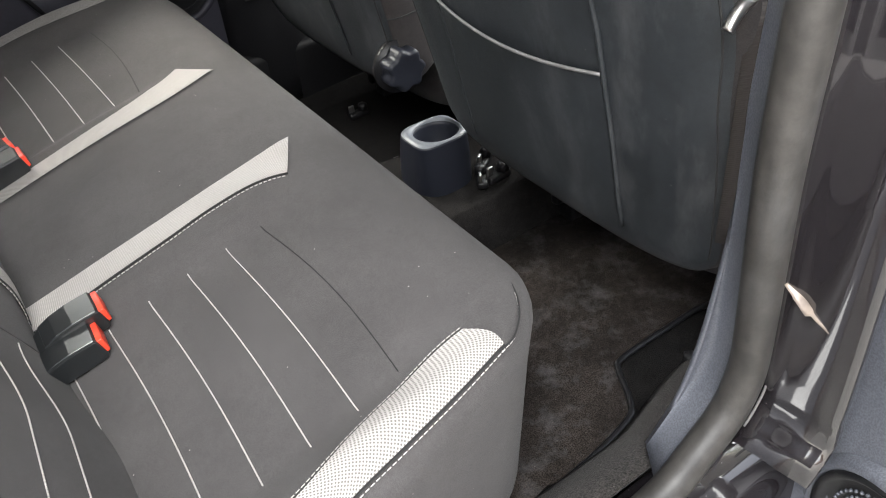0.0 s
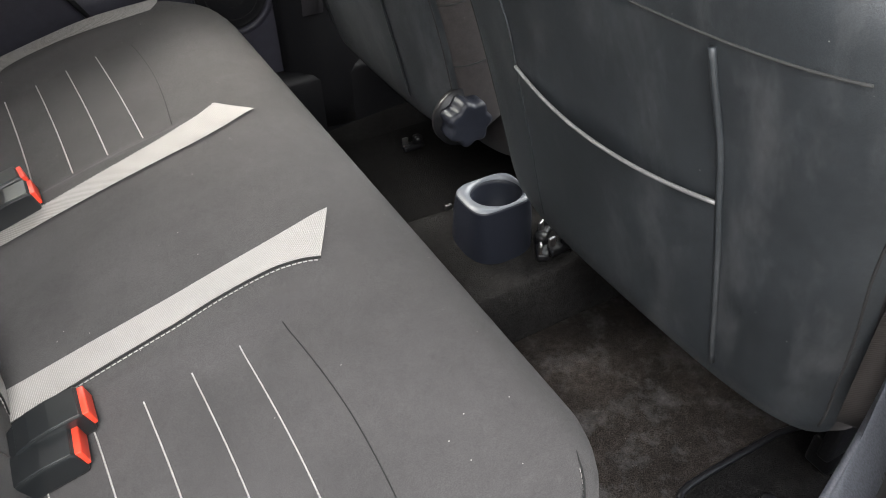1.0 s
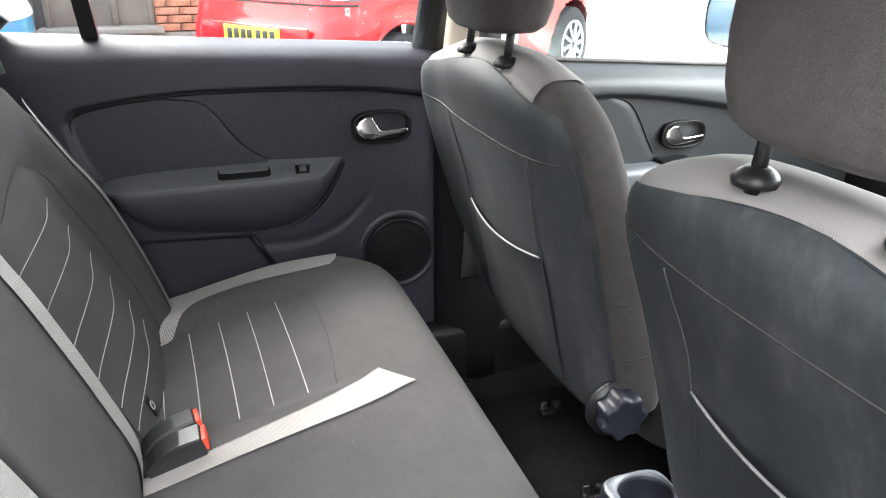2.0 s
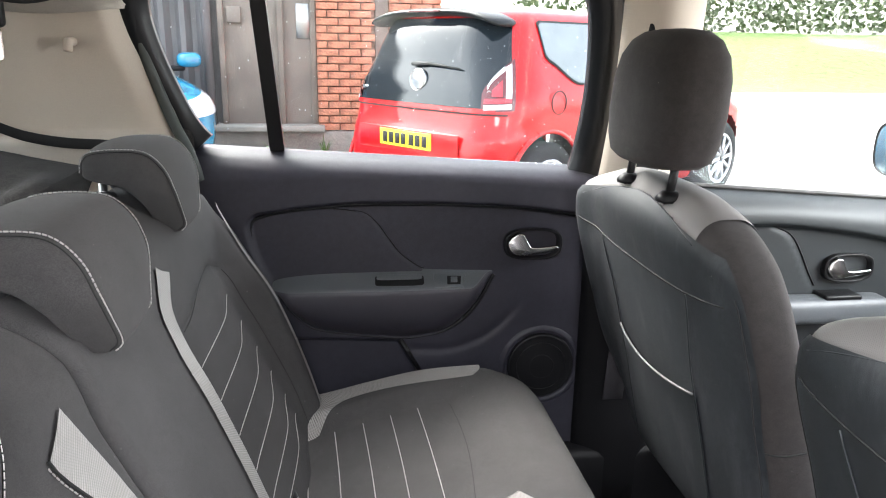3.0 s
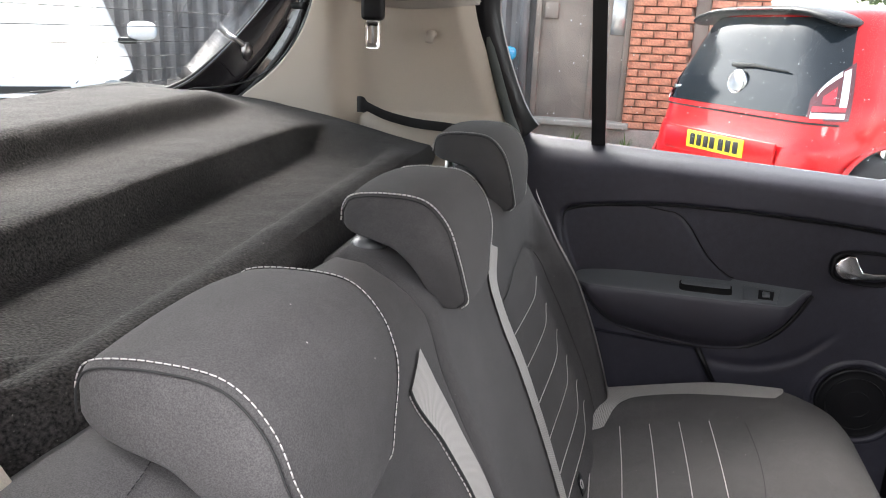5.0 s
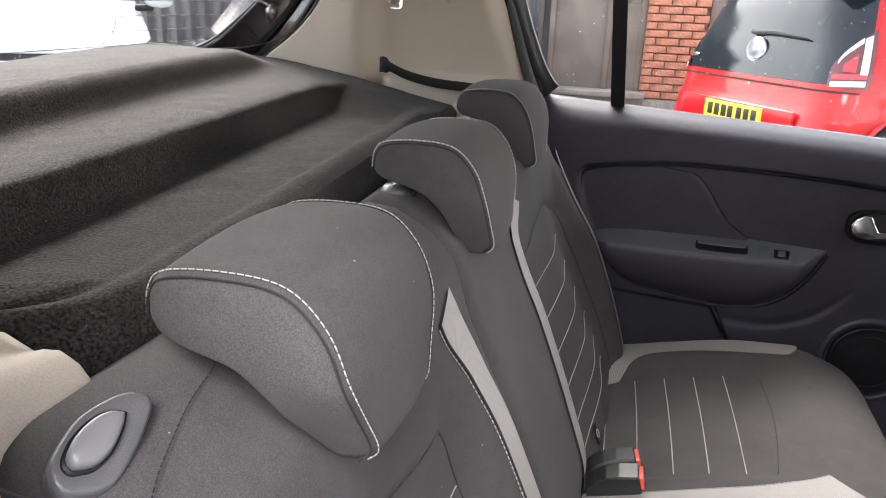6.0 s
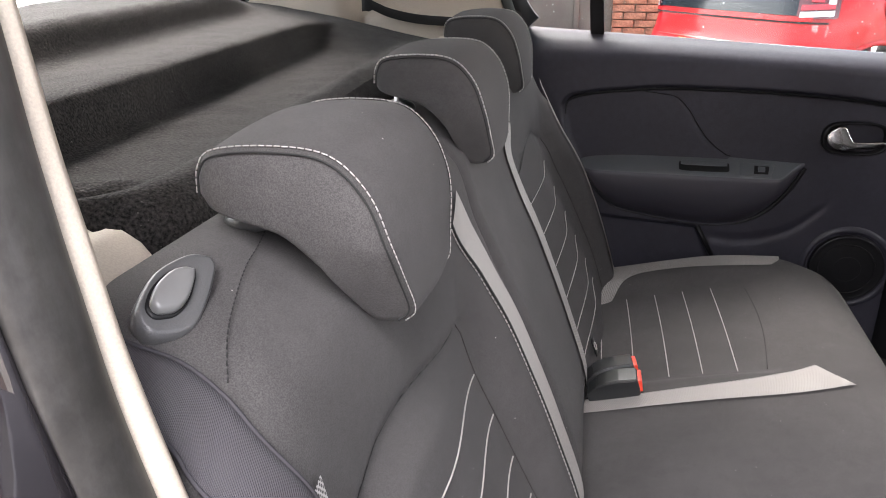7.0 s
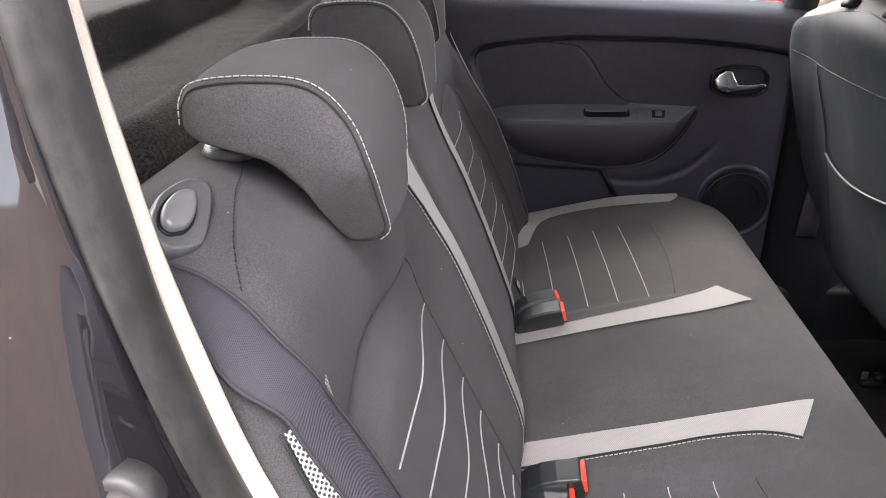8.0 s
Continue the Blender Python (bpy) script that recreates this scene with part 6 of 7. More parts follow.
loops = [super_loop(-0.68, -0.6 - 0.5 * k, 0.08, 0.08 + fx - k, 0.077 - 0.4 * k, z, 6, 64) for z, fx, k in ((0.9, 0.006, 0), (1.0, 0.004, 0), (1.03, -0.006, 0), (1.048, -0.022, 0), (1.056, -0.032, 0.002), (1.061, -0.038, 0.006), (1.063, -0.044, 0.014), (1.0635, -0.06, 0.04))]
loops = [[Vector((p.x, p.y, p.z - (dip(p.x, p.y) if p.z > 1.04 else 0.0))) for p in lp] for lp in loops]
tagged(part("shelf_support_near", loops_mesh(loops), "beige"), "beige moulded parcel shelf support beside the backrest", "pillar trim", kind="structure")
# open rear door
od = thing("door_3", "wide open slate grey plastic rear door", "car door", (0.3, -0.75, 0.3), kind="structure")
od.rotation_euler = (0, 0, radians(-14))
def od_face(u, v):
    y, z = -0.95 * u, -0.02 + 0.72 * v
    return (0.02 * math.sin(math.pi * v) - 0.015 * smooth01((v - 0.75) / 0.03), y, z)
part("door_trim", thick(sheet(od_face, frange(0, 1, 40), frange(0, 1, 40)), 0.01), "grey_plastic", od)
part("door_skin", rbox(0.07, 0.95, 1.05, 0.02, 3, (0.09, -0.475, 0.45)), "paint", od)
part("speaker_grille", lathe([(0.085, -0.004), (0.082, -0.014), (0.074, -0.01), (0.07, -0.004), (0.0, -0.008)], 40, (-0.0, -0.125, 0.055), "x"), "black", od, "round black speaker grille")
part("speaker_surround", lathe([(0.11, 0.02), (0.1, -0.006), (0.09, -0.014), (0.083, -0.006), (0.083, 0.02)], 40, (0.002, -0.125, 0.05), "x"), "grey_plastic", od)
perf = bmesh.new()
for ring in range(1, 9):
    for k in range(6 * ring):
        a = 2 * math.pi * k / (6 * ring)
        bmesh.ops.create_cone(perf, cap_ends=True, segments=6, radius1=0.0024, radius2=0.0016, depth=0.003, matrix=Matrix.Translation((-0.0065, -0.125 + 0.0075 * ring * math.cos(a), 0.055 + 0.0075 * ring * math.sin(a))) @ Matrix.Rotation(-math.pi / 2, 4, "Y"))
part("grille_dimples", perf, "grey_plastic", od)
tagged(part("sill_far", rbox(1.95, 0.12, 0.3, 0.02, 2, (0.45, 0.745, 0.23)), "black"), "plain black block closing the far door sill", "sill trim", kind="structure")
tagged(part("side_wall_far", rbox(0.9, 0.05, 0.8, 0.02, 2, (-1.02, 0.74, 0.7)), "felt"), "dark felt boot side wall", "wall", kind="structure")
tagged(part("side_wall_near", rbox(0.66, 0.05, 0.8, 0.02, 2, (-1.0, -0.735, 0.7)), "felt"), "dark felt boot side wall", "wall", kind="structure")
tagged(part("tail_wall", rbox(0.05, 1.4, 0.9, 0.02, 2, (-1.33, 0, 0.55)), "felt"), "dark felt tailgate inside", "wall", kind="structure")

# upper pillar trim, far side
def bulge_y(x, z):
    return c_trim_y(x, z) - 0.035 * smooth01((z - 1.318) / 0.02)
bm = sheet(lambda u, v: (rear_edge(1.32) + 0.05 + (door_edge(1.32) - 0.012 - rear_edge(1.32) - 0.05) * v, bulge_y(rear_edge(1.32) + 0.05 + (door_edge(1.32) - 0.012 - rear_edge(1.32) - 0.05) * v, 1.314 + 0.16 * u) - 0.004, 1.314 - 0.012 * math.sin(math.pi * v) + 0.16 * u), frange(0, 1, 24), frange(0, 1, 24))
tagged(part("pillar_upper_far", thick(bm, 0.006), "headliner"), "pale rounded upper pillar trim", "pillar trim", kind="structure")
# unseen wall added behind the viewer, to cut daylight and tint the jamb's reflection
tagged(part("yard_wall", rbox(40, 0.3, 2.5, 0.02, 2, (0, -7.5, 1.25)), "unseen_wall_brown"), "plain grey-brown wall, unseen, added behind the viewer", "wall", kind="structure")


# ---- outside ----
tagged(part("ground", sheet(lambda u, v: (u, v, 0.0 + 0.012 * noise.noise((u * 0.4, v * 0.4, 0))), [-400, -60, -20] + frange(-10, 14, 40) + [20, 40, 90, 400], [-400, -60, -20] + frange(-8, 12, 36) + [16, 24, 60, 400]), "concrete"), "pale wet concrete yard", "ground", kind="structure")


# cars seen through the windows: one plan outline at each height
def car_shell(spec, cx=0.34, cy=0.3):
    """spec rows: height, rear x, front x, half width. S(t, z): t 0..1 rear, 1..2 flank, 2..3 front, 3..4 other flank."""
    def S(t, z, lift=0.0):
        xr, xf, b = [curve_at([(r[0], r[k]) for r in spec], z) for k in (1, 2, 3)]
        t = t % 4
        k, f = int(t), t - int(t)
        ex = min(cx, (xf - xr) * 0.45)
        def end(y):
            q = max(0.0, (abs(y) - (b - cy)) / cy) if b > cy else abs(y) / b
            return ex * (1 - math.sqrt(max(0.0, 1 - q * q))) + 0.05 * (y / b) ** 2 * min(1, b)
        if k == 0 or k == 2:
            y = b * math.sin((2 * f - 1) * math.pi / 2) * (-1 if k == 2 else 1)
            y = -y
            x = xr + end(y) if k == 0 else xf - end(y)
        else:
            lo, hi = xr + end(b), xf - end(b)
            x = lo + (hi - lo) * f if k == 1 else hi + (lo - hi) * f
            y = -b if k == 1 else b
        n = Vector((x - (xr + xf) / 2, y, 0))
        if k == 0 or k == 2:
            n = Vector(((-1 if k == 0 else 1) * 1.0, 2.0 * (y / b) ** 3, 0))
        else:
            n = Vector((0, y, 0))
        n.normalize()
        return Vector((x, y, z)) + n * lift
    return S


def tr(y, b):
    """The place along the rear at which the outline is y from the middle."""
    return (math.asin(max(-1, min(1, -y / b))) / (math.pi / 2) + 1) / 2


def car_body(ob, S, spec, mat, wheels, zs, arch=(0.3, 0.34)):
    bm = bmesh.new()
    ts = [k / 36 for k in range(36)] + [1 + k / 90 for k in range(90)] + [2 + k / 36 for k in range(36)] + [3 + k / 90 for k in range(90)]
    count = len(ts)
    rows = []
    for z in zs:
        pts = [S(t, z) for t in ts]
        rows.append([bm.verts.new(p) for p in pts])
    for a, b in zip(rows, rows[1:]):
        for i in range(count):
            q = (a[i], a[(i + 1) % count], b[(i + 1) % count], b[i])
            m = sum((v.co for v in q), Vector()) / 4
            if any((m.x - wx) ** 2 + (m.z - arch[0]) ** 2 < arch[1] ** 2 and abs(m.y) > 0.5 for wx in wheels):
                continue
            bm.faces.new(q)
    bm.faces.new(rows[-1])
    bm.faces.new(rows[0][::-1])
    bmesh.ops.recalc_face_normals(bm, faces=bm.faces[:])
    return part("body", bm, mat, ob)


def patch(ob, name, S, t0, t1, z0, z1, mat, lift=0.006, label="", nt=20, nz=10, shape=None):
    def f(u, v):
        t = t0 + (t1 - t0) * u
        za, zb = (shape(u) if shape else (z0, z1))
        return S(t, za + (zb - za) * v, lift)
    return part(name, sheet(f, frange(0, 1, nt), frange(0, 1, nz)), mat, ob, label)


def wheel(ob, x, y, r, side):
    w = part("wheel", lathe([(0.0, -0.09), (r * 0.62, -0.09), (r * 0.66, -0.1), (r * 0.93, -0.095), (r, -0.07), (r, 0.07), (r * 0.93, 0.095), (0.0, 0.09)], 40, (0, 0, 0), "y"), "tyre", ob)
    w.location = (x, y, r)
    for k in range(10):
        a = 2 * math.pi * k / 10
        b = tube([(0.04 * math.cos(a), 0, 0.04 * math.sin(a)), (r * 0.62 * math.cos(a + 0.12), 0, r * 0.62 * math.sin(a + 0.12))], [0.022, 0.014], 6)
        bmesh.ops.translate(b, verts=b.verts[:], vec=(0, side * 0.098, 0))
        part("spoke", b, "alloy", w)
    part("rim", tube([(r * 0.63 * math.cos(a), side * 0.095, r * 0.63 * math.sin(a)) for a in frange(0, 2 * math.pi, 41)[:-1]], 0.014, 6, closed=True), "alloy", w)
    part("arch_liner", lathe([(0.0, -side * 0.12), (r * 1.13, -side * 0.12), (r * 1.13, -side * 0.11), (0.0, -side * 0.11)], 32, (0, 0, 0), "y"), "black", w)


# red hatchback
RED = [(0.18, 0.1, 3.45, 0.72), (0.3, 0.03, 3.52, 0.79), (0.5, 0.0, 3.54, 0.82), (0.66, 0.02, 3.53, 0.822), (0.74, 0.05, 3.5, 0.822), (0.9, 0.08, 3.2, 0.81), (0.98, 0.1, 2.9, 0.79), (1.1, 0.14, 2.6, 0.74), (1.3, 0.2, 2.1, 0.66), (1.42, 0.26, 1.8, 0.6), (1.48, 0.34, 1.6, 0.53), (1.505, 0.5, 1.4, 0.4), (1.515, 0.7, 1.2, 0.25)]
red = thing("parked_car", "red small hatchback parked by the brick wall", "car", (0.73, 3.73, 0), group="parked cars")
S = car_shell(RED)
H = math.atan2(0.59, 0.81)
red.location = (0.15, 4.3, 0.0)
red.rotation_euler = (0, 0, H)
car_body(red, S, RED, "red", (0.53, 2.95), frange(0.18, 1.44, 90) + [1.46, 1.475, 1.49, 1.505, 1.515], (0.335, 0.38))
patch(red, "rear_window", S, tr(0.73, 0.8), tr(-0.73, 0.8), 0.87, 1.42, "dark_glass", 0.008, "dark glass tailgate", 30, 12)
patch(red, "shut_line", S, tr(0.72, 0.8), tr(-0.72, 0.8), 0.828, 0.838, "tyre", 0.012, "", 24, 2)
patch(red, "lower_garnish", S, tr(0.66, 0.8), tr(-0.66, 0.8), 0.84, 0.865, "red", 0.016)
sp = loops_mesh([[Vector((0.17 + 0.14 * math.cos(a) * k + 0.14, y, 1.46 + 0.03 * math.sin(a) * k - 0.075 * (y / 0.6) ** 4)) for a in frange(0, 2 * math.pi, 17)[:-1]] for y, k in [(-0.61, 0.5), (-0.58, 0.9)] + [(yy, 1.0) for yy in frange(-0.52, 0.52, 11)] + [(0.58, 0.9), (0.61, 0.5)]])
part("spoiler", sp, "black", red, "black roof spoiler")
part("brake_light", rbox(0.01, 0.3, 0.015, 0.003, 2, (0.166, 0, 1.464)), "tail_dark", red, "red high brake light")
for s in (-1, 1):
    at = lambda y: tr(s * y, 0.8)
    patch(red, "tail_light", S, at(0.585), at(0.742), 0, 0, "tail_dark", 0.013, "smoked red and clear tail light", 16, 12, shape=lambda u: (0.85 + 0.01 * u, 0.96 + 0.22 * u ** 0.7))
    patch(red, "light_strip", S, at(0.6), at(0.728), 0, 0, "clear_lens", 0.019, "clear reversing lens", 8, 3, shape=lambda u: (0.862 + 0.01 * u, 0.892 + 0.01 * u))
    patch(red, "light_strip", S, at(0.6), at(0.728), 0, 0, "tail", 0.019, "red lens", 8, 3, shape=lambda u: (0.9 + 0.01 * u, 0.93 + 0.01 * u))
    patch(red, "light_strip", S, at(0.705), at(0.728), 0, 0, "clear_lens", 0.019, "clear lens edge", 5, 8, shape=lambda u: (0.935, 1.125 + 0.02 * u))
    patch(red, "light_strip", S, at(0.615), at(0.7), 0, 0, "clear_lens", 0.019, "", 10, 3, shape=lambda u: (0.985 + 0.115 * u ** 0.7, 1.005 + 0.125 * u ** 0.7))
    patch(red, "light_strip", S, at(0.64), at(0.69), 0, 0, "tail", 0.019, "red lens", 5, 4, shape=lambda u: (0.945, 0.985 + 0.06 * u))
    part("arch_lip", tube([(0.53 + 0.385 * math.cos(a), s * 0.818, 0.335 + 0.385 * math.sin(a)) for a in frange(-0.3, math.pi + 0.3, 30)], 0.016, 6), "red", red)
    wheel(red, 0.53, s * 0.735, 0.325, s)
    wheel(red, 2.95, s * 0.735, 0.325, s)
for s in (-1, 1):
    def side_pane(u, v, grow=0.0, out=0.012):
        x = 0.585 + 1.0 * u
        lower = 1.17 - 0.15 * smooth01(u / 0.3) + 0.03 * (1 - smooth01(u / 0.03))
        upper = 1.4 - 0.02 * (1 - smooth01(u / 0.03))
        z = lower - grow + (upper - lower + 2 * grow) * v
        return (x - grow * 0.6, s * (curve_at([(r[0], r[3]) for r in RED], z) + out), z)
    part("window_seal", sheet(lambda u, v: side_pane(u, v, 0.014, 0.007), frange(0, 1, 60), frange(0, 1, 14)), "tyre", red)
    bm = sheet(side_pane, frange(0, 1, 60), frange(0, 1, 14))
    part("side_window", bm, "pale_glass", red, "reflecting side window")
part("fuel_flap", tube([(0.62 + 0.075 * math.cos(a), -0.815, 0.9 + 0.075 * math.sin(a)) for a in frange(0, 2 * math.pi, 33)[:-1]], 0.004, 5, closed=True), "tyre", red)
part("number_plate", rbox(0.012, 0.52, 0.111, 0.003, 2, (0.0, 0, 0.63)), "yellow", red, "yellow number plate with dark bars")
for k, y in enumerate((0.2, 0.135, 0.07, 0.01, -0.07, -0.135, -0.2)):
    part("plate_mark", rbox(0.004, 0.045, 0.075, 0.001, 1, (-0.008, y, 0.63)), "ink", red)
part("bumper_recess", rbox(0.02, 1.0, 0.16, 0.008, 2, (0.012, 0, 0.62)), "red", red)
spot = S(tr(-0.02, 0.8), 1.02, 0.012)
part("badge", lathe([(0.0, -0.012), (0.066, -0.012), (0.078, 0.0), (0.078, 0.012), (0, 0.012)], 28, spot, "x"), "alloy", red, "round silver badge")
part("badge_ring", tube([spot + Vector((-0.013, 0.066 * math.cos(a), 0.066 * math.sin(a))) for a in frange(0, 2 * math.pi, 33)[:-1]], 0.006, 6, closed=True), "chrome", red)
part("wiper", tube([S(tr(-yy, 0.8), zz, 0.03) for yy, zz in ((-0.06, 1.125), (0.12, 1.13), (0.25, 1.12), (0.42, 1.105))], [0.016, 0.013, 0.009, 0.005], 6), "tyre", red, "black rear wiper")
spot = S(tr(0.55, 0.8), 0.95, 0.01)
part("lettering", rbox(0.004, 0.07, 0.022, 0.001, 1, spot), "alloy", red)

# blue car and white car, front ends towards the window
BLUE = [(0.2, 0.1, 4.0, 0.74), (0.35, 0.02, 4.1, 0.84), (0.6, 0.0, 4.1, 0.87), (0.78, 0.1, 4.05, 0.87), (0.88, 0.5, 4.0, 0.85), (0.95, 1.0, 3.9, 0.82), (1.1, 1.3, 3.8, 0.76), (1.35, 1.75, 3.5, 0.64), (1.45, 2.0, 3.2, 0.5)]


def nose_car(name_label, spec, mat, at, turn, lamp_z, grille, sill):
    ob = thing("parked_car", name_label, "car", at, group="parked cars")
    ob.rotation_euler = (0, 0, turn)
    S = car_shell(spec)
    car_body(ob, S, spec, mat, (0.85, 3.4), frange(spec[0][0], spec[-1][0], 60))
    for s in (-1, 1):
        patch(ob, "headlight", S, tr(s * 0.5, 0.87), tr(s * 0.868, 0.87), 0, 0, "black" if grille else "clear_lens", 0.008, "clear headlight in a dark housing", 18, 8, shape=lambda u: (lamp_z - 0.1 + 0.05 * u, lamp_z + 0.03 + 0.1 * u))
        patch(ob, "lamp_lens", S, tr(s * 0.52, 0.87), tr(s * 0.862, 0.87), 0, 0, "clear_lens", 0.012, "", 18, 4, shape=lambda u: (lamp_z - 0.09 + 0.05 * u, lamp_z - 0.045 + 0.05 * u))
        patch(ob, "lamp_lens", S, tr(s * 0.52, 0.87), tr(s * 0.64, 0.87), 0, 0, "clear_lens", 0.012, "", 8, 4, shape=lambda u: (lamp_z - 0.03, lamp_z + 0.02 + 0.03 * u))
        mir = loops_mesh([[Vector((sill[0] + d, s * (0.99 + v.y * k), sill[1] + 0.09 + v.x * k)) for v in super_loop(0, 0, 0.075, 0.07, 0.11, 0, 3, 28)] for d, k in ((-0.11, 0.3), (-0.1, 0.7), (-0.05, 0.95), (0.02, 1.0), (0.04, 0.95), (0.04, 0.2))])
        part("wing_mirror", mir, mat, ob)
        part("mirror_foot", rbox(0.09, 0.14, 0.05, 0.02, 3, (sill[0] + 0.02, s * 0.88, sill[1] + 0.01)), "black", ob)
        wheel(ob, 0.85, s * 0.79, 0.33, s)
        if not grille:
            continue
        x0 = S(tr(s * 0.73, 0.87), lamp_z + 0.025)
        part("lamp_core", lathe([(0, -0.03), (0.05, -0.03), (0.06, -0.02), (0.066, 0), (0.066, 0.03), (0, 0.03)], 24, x0, "x"), "pale_glass", ob, "round projector lamp")
        part("lamp_eye", lathe([(0, -0.012), (0.034, -0.01), (0.04, 0), (0, 0.01)], 20, x0 + Vector((-0.026, 0, 0)), "x"), "pale_glass", ob)
    patch(ob, "grille", S, tr(0.49, 0.87), tr(-0.49, 0.87), lamp_z - 0.1, lamp_z + 0.04, "black", 0.009, "black front grille", 16, 5)
    for k in range(grille):
        z = lamp_z - 0.075 + 0.05 * k
        patch(ob, "grille_bar", S, tr(0.47, 0.87), tr(-0.47, 0.87), z, z + 0.022, "chrome", 0.02, "bright grille bar", 16, 3)
    patch(ob, "lower_grille", S, tr(0.6, 0.87), tr(-0.6, 0.87), lamp_z - 0.42, lamp_z - 0.28, "black", 0.008, "", 16, 4)
    patch(ob, "scuttle", S, tr(0.7, 0.8), tr(-0.7, 0.8), sill[1] - 0.015, sill[1] + 0.02, "black", 0.012, "black wiper scuttle", 16, 3)
    patch(ob, "windscreen", S, tr(0.66, 0.75), tr(-0.66, 0.75), sill[1] + 0.02, spec[-2][0] - 0.03, "pale_glass", 0.01, "reflecting windscreen", 16, 8)
    for s in (-1, 1):
        line = [S(tr(s * y, 0.87), z, 0.002) for y, z in ((0.52, lamp_z + 0.06), (0.6, lamp_z + 0.12), (0.66, lamp_z + 0.19), (0.68, sill[1] - 0.03))]
        part("bonnet_shut_line", tube(smooth_path(line, 5), 0.005, 5), "tyre", ob)
    return ob


nose_car("bright blue hatchback parked by the metal wall", BLUE, "blue", (-1.95, 5.15, 0), radians(118), 0.74, 0, (1.3, 0.98))
WHITE = [(0.25, 0.12, 4.2, 0.8), (0.4, 0.03, 4.3, 0.88), (0.6, 0.0, 4.3, 0.9), (0.8, 0.02, 4.3, 0.9), (0.88, 0.07, 4.25, 0.9), (0.95, 0.3, 4.2, 0.885), (1.01, 0.65, 4.15, 0.87), (1.07, 1.0, 4.1, 0.85), (1.2, 1.2, 4.0, 0.8), (1.45, 1.6, 3.9, 0.7), (1.6, 1.85, 3.6, 0.6), (1.66, 2.2, 3.2, 0.4)]
nose_car("white car parked behind, facing the rear window", WHITE, "white", (-4.2, 2.9, 0), radians(128), 0.79, 2, (1.15, 1.08))

# building: brick pier, steel door, profiled sheet
WY = 7.2
building = thing("building", "brick and metal industrial building with steel door", "building", (0, WY, 0))
under(part("brick_backing", rbox(0.59, 0.3, 4.0, 0, 1, (-0.202, WY + 0.165, 2.3)), "mortar", flat=True), building)
under(part("plinth", rbox(7.74, 0.5, 0.36, 0.02, 2, (-3.1, WY + 0.18, 0.18)), "kerb", None, "grey concrete plinth"), building)
under(part("step", rbox(1.1, 0.3, 0.06, 0.01, 2, (-0.98, WY - 0.05, 0.39)), "kerb"), building)
under(part("steel_door", rbox(0.95, 0.06, 2.6, 0.006, 2, (-0.975, WY + 0.08, 1.7)), "door_paint", None, "weathered brown-grey double door", flat=True), building)
for x in (-1.44, -0.86, -0.53):
    under(part("door_frame", rbox(0.06, 0.1, 2.7, 0.008, 2, (x, WY + 0.05, 1.72)), "door_paint"), building)
under(part("lock_box", rbox(0.14, 0.05, 0.16, 0.01, 2, (-1.31, WY + 0.03, 1.5)), "door_paint"), building)
under(part("door_plate", rbox(0.16, 0.012, 0.34, 0.003, 1, (-0.62, WY + 0.045, 1.45)), "steel"), building)
under(part("door_notice", rbox(0.16, 0.008, 0.24, 0.002, 1, (-0.7, WY + 0.046, 1.9)), "white", None, "white paper notice"), building)
def corr(u, v):
    return (-1.47 - u, WY + 0.12 + 0.035 * max(-1, min(1, 2.2 * math.sin(u * 2 * math.pi / 0.2))), 0.36 + 3.4 * v)
under(part("profiled_sheet", sheet(corr, frange(0, 8.5, 340), (0, 1)), "corrugated", None, "grey profiled metal sheet", flat=True), building)
under(part("pipe", tube([(-1.58, WY + 0.02, 0.4), (-1.58, WY + 0.02, 3.4)], 0.045, 12), "corrugated", None, "grey down pipe"), building)
under(part("concrete_post", rbox(0.14, 0.34, 3.6, 0.01, 2, (0.165, WY + 0.15, 1.9)), "door_paint", None, "dark weathered post between the brick piers"), building)
under(part("brick_backing", rbox(0.53, 0.3, 4.0, 0, 1, (0.504, WY + 0.17, 2.3)), "mortar", flat=True), building)
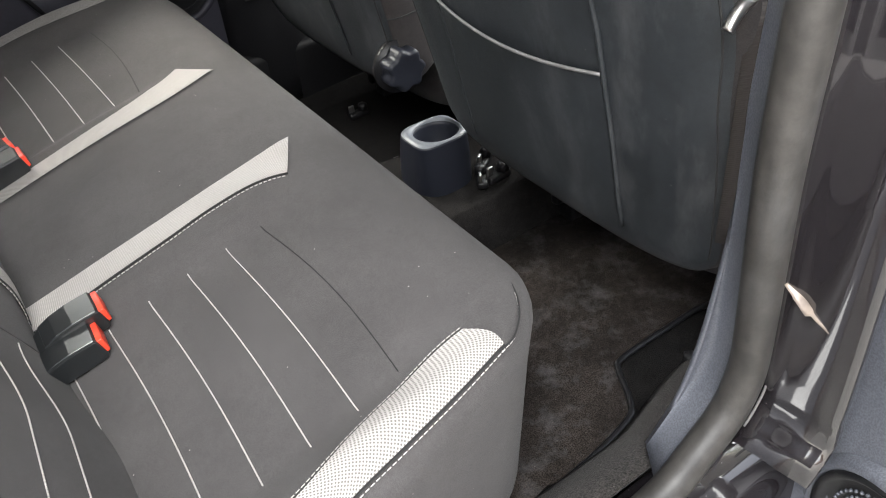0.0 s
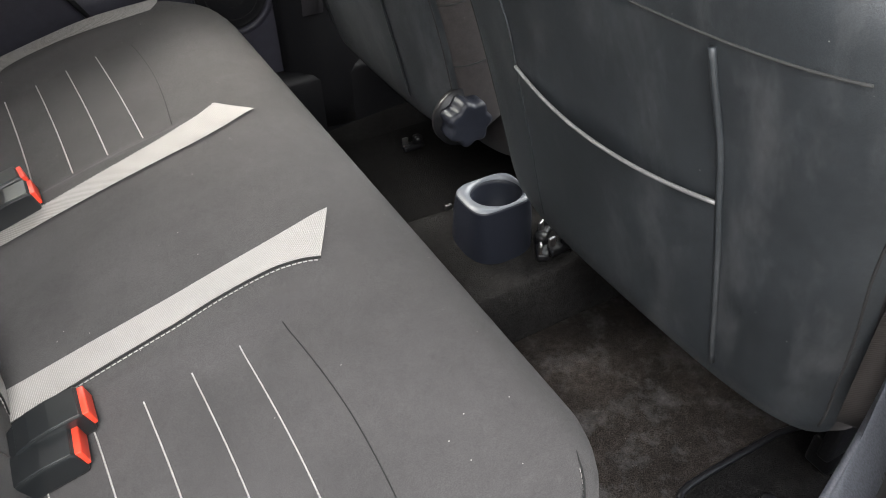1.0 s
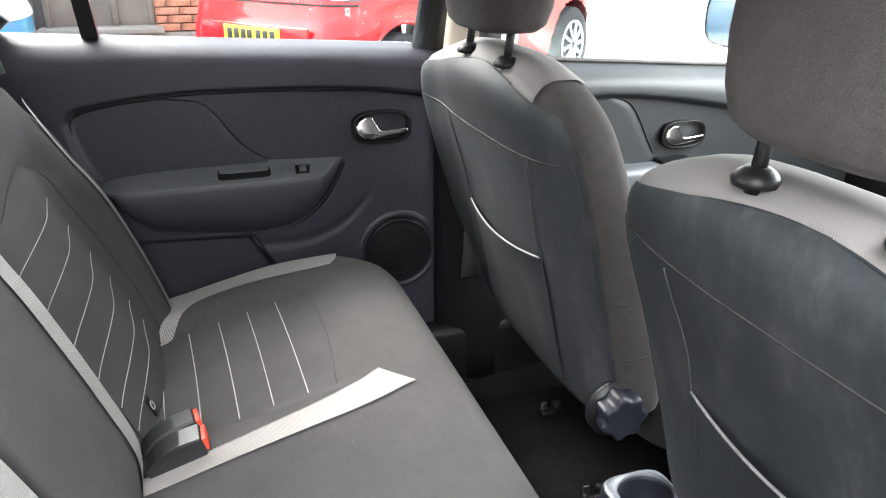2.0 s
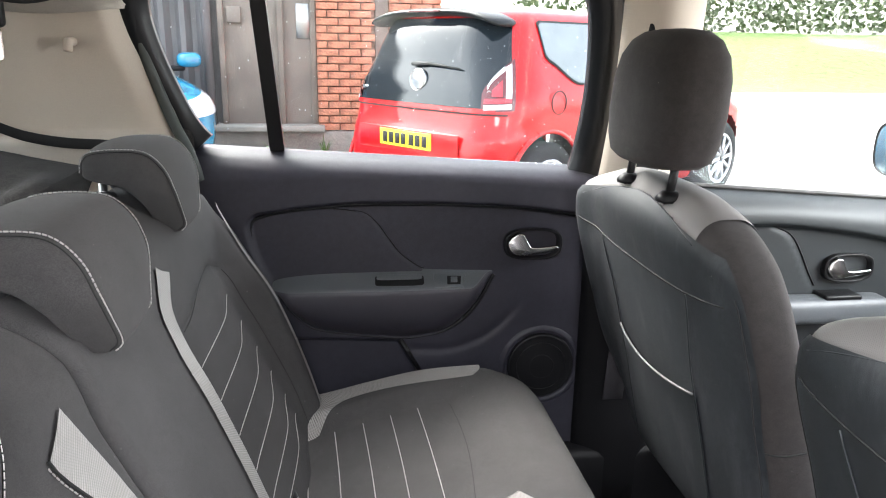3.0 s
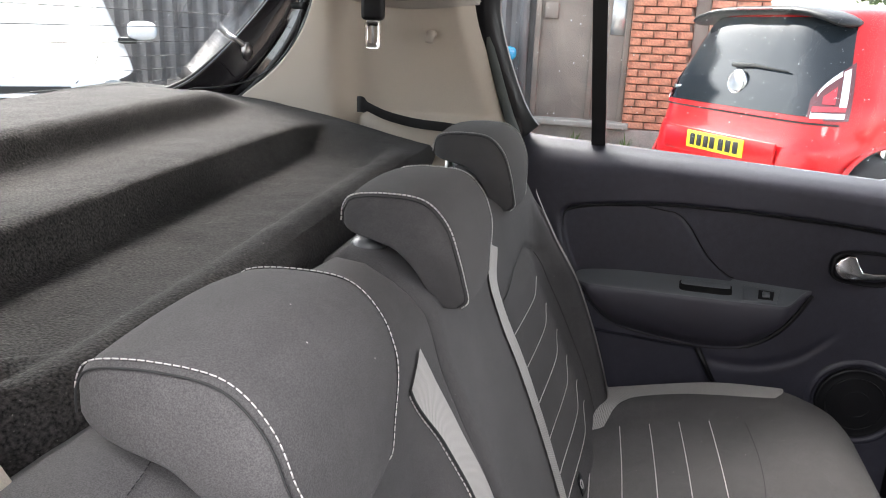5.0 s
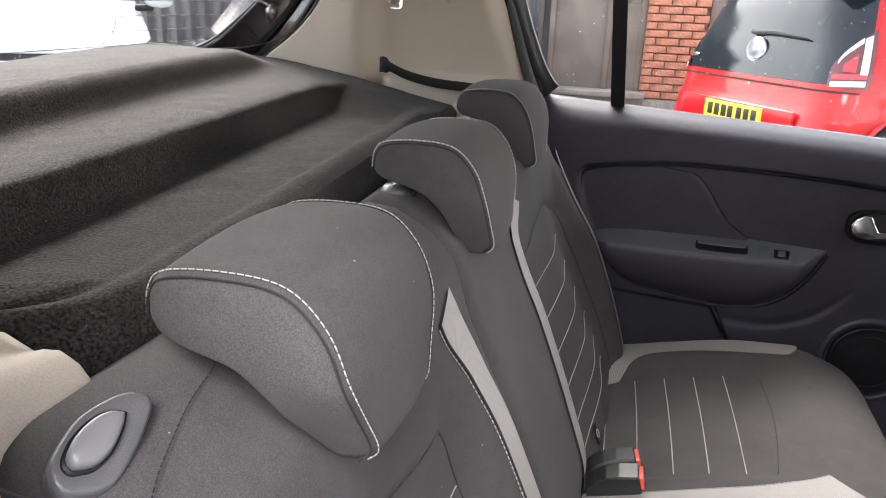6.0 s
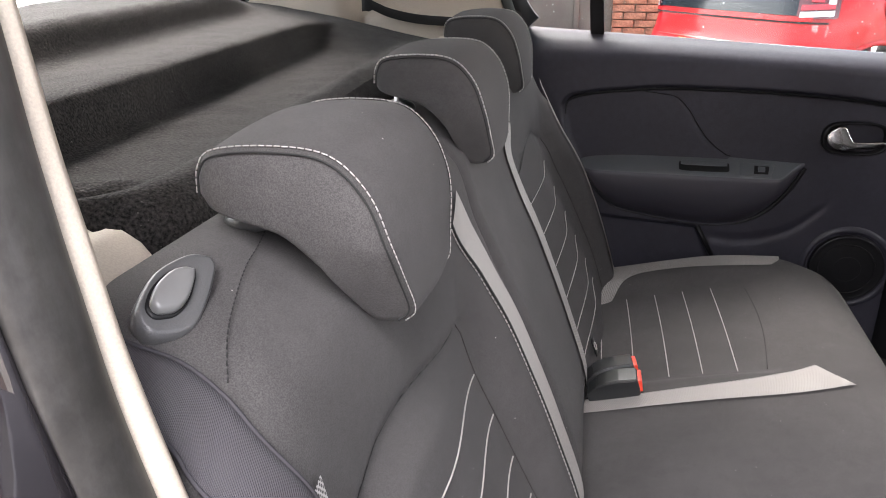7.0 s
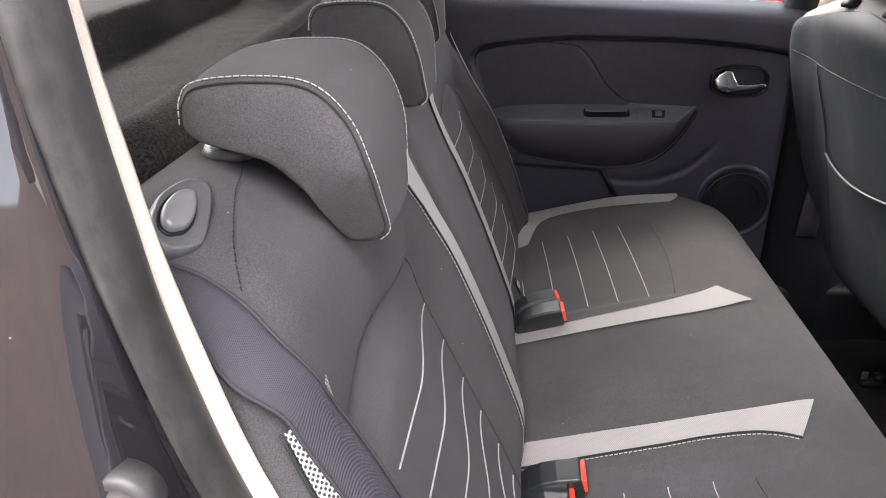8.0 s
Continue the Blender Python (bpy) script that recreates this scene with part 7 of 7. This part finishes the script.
# verge and hedge beyond the yard
bank = sheet(lambda u, v: (6 + 60 * u, 20 + 14 * v, 0.3 * smooth01(v * 3) + 1.6 * smooth01(v * 1.4)), frange(0, 1, 30), frange(0, 1, 12))
tagged(part("verge", bank, "grass"), "green grass bank beyond the yard", "verge", kind="structure")
rng = random.Random(3)
vs, fs = [], []
for k in range(9000):
    p = Vector((rng.uniform(7, 64), rng.uniform(28.5, 31), 1.9 + rng.random() ** 0.8 * 1.9))
    p.z += 0.5 * noise.noise((p.x * 0.4, 0, 0))
    a = Vector((rng.uniform(-1, 1), rng.uniform(-1, 1), rng.uniform(-1, 1))).normalized() * 0.14
    b = a.cross(Vector((rng.uniform(-1, 1), rng.uniform(-1, 1), rng.uniform(-1, 1)))).normalized() * 0.1
    i = len(vs)
    vs += [p - a, p + b, p + a, p - b]
    fs.append((i, i + 1, i + 2, i + 3))
me = bpy.data.meshes.new("hedge")
me.from_pydata(vs, [], fs)
me.materials.append(M["leaf"])
tagged(new("hedge", me), "dull green leafy hedge behind the verge", "hedge", kind="stuff")

# bricks of the pier, one by one
brick_mesh = None
k = 0
for xa, xb in ((-0.497, 0.093), (0.237, 0.77)):
    for row in range(34):
        z = 0.4 + row * 0.075
        x = xa - (0.112 if row % 2 else 0.0)
        while x < xb:
            x0, x1 = max(x, xa), min(x + 0.215, xb)
            if x1 - x0 > 0.05 and k < 300:
                if brick_mesh is None:
                    bm = rbox(0.215, 0.1, 0.065, 0.004, 1)
                    brick_mesh = bpy.data.meshes.new("brick")
                    bm.to_mesh(brick_mesh)
                    bm.free()
                    brick_mesh.materials.append(M["brick"])
                ob = new("brick", brick_mesh)
                ob.location = ((x0 + x1) / 2, WY - 0.028 + 0.006 * rng.random(), z)
                ob.scale = ((x1 - x0) / 0.215, 1, 1)
                under(ob, building)
                k += 1
            x += 0.225

# weeds at the foot of the wall
def weed(x, y, z, seed):
    rg = random.Random(seed)
    ob = thing("weed_tuft", "small bright green weed at the foot of the wall", "weed", (x, y, z), group="weeds by the wall")
    for k in range(26):
        a, lean, h = rg.random() * 6.28, 0.04 + 0.1 * rg.random(), 0.14 + 0.2 * rg.random()
        dx, dy, w = math.cos(a) * lean, math.sin(a) * lean, 0.006 + 0.006 * rg.random()
        bm = bmesh.new()
        row = [(bm.verts.new((dx * t * t - w * q * dy / lean, dy * t * t + w * q * dx / lean, h * t * (1.3 - 0.3 * t))), bm.verts.new((dx * t * t + w * q * dy / lean, dy * t * t - w * q * dx / lean, h * t * (1.3 - 0.3 * t)))) for t, q in ((0, 0.5), (0.35, 1.0), (0.7, 0.8), (1.0, 0.1))]
        for p, q in zip(row, row[1:]):
            bm.faces.new((p[0], p[1], q[1], q[0]))
        part("leaf", bm, "grass", ob)


for x, seed in ((-0.96, 4), (-0.44, 9)):
    weed(x, WY - 0.22, 0.0, seed)
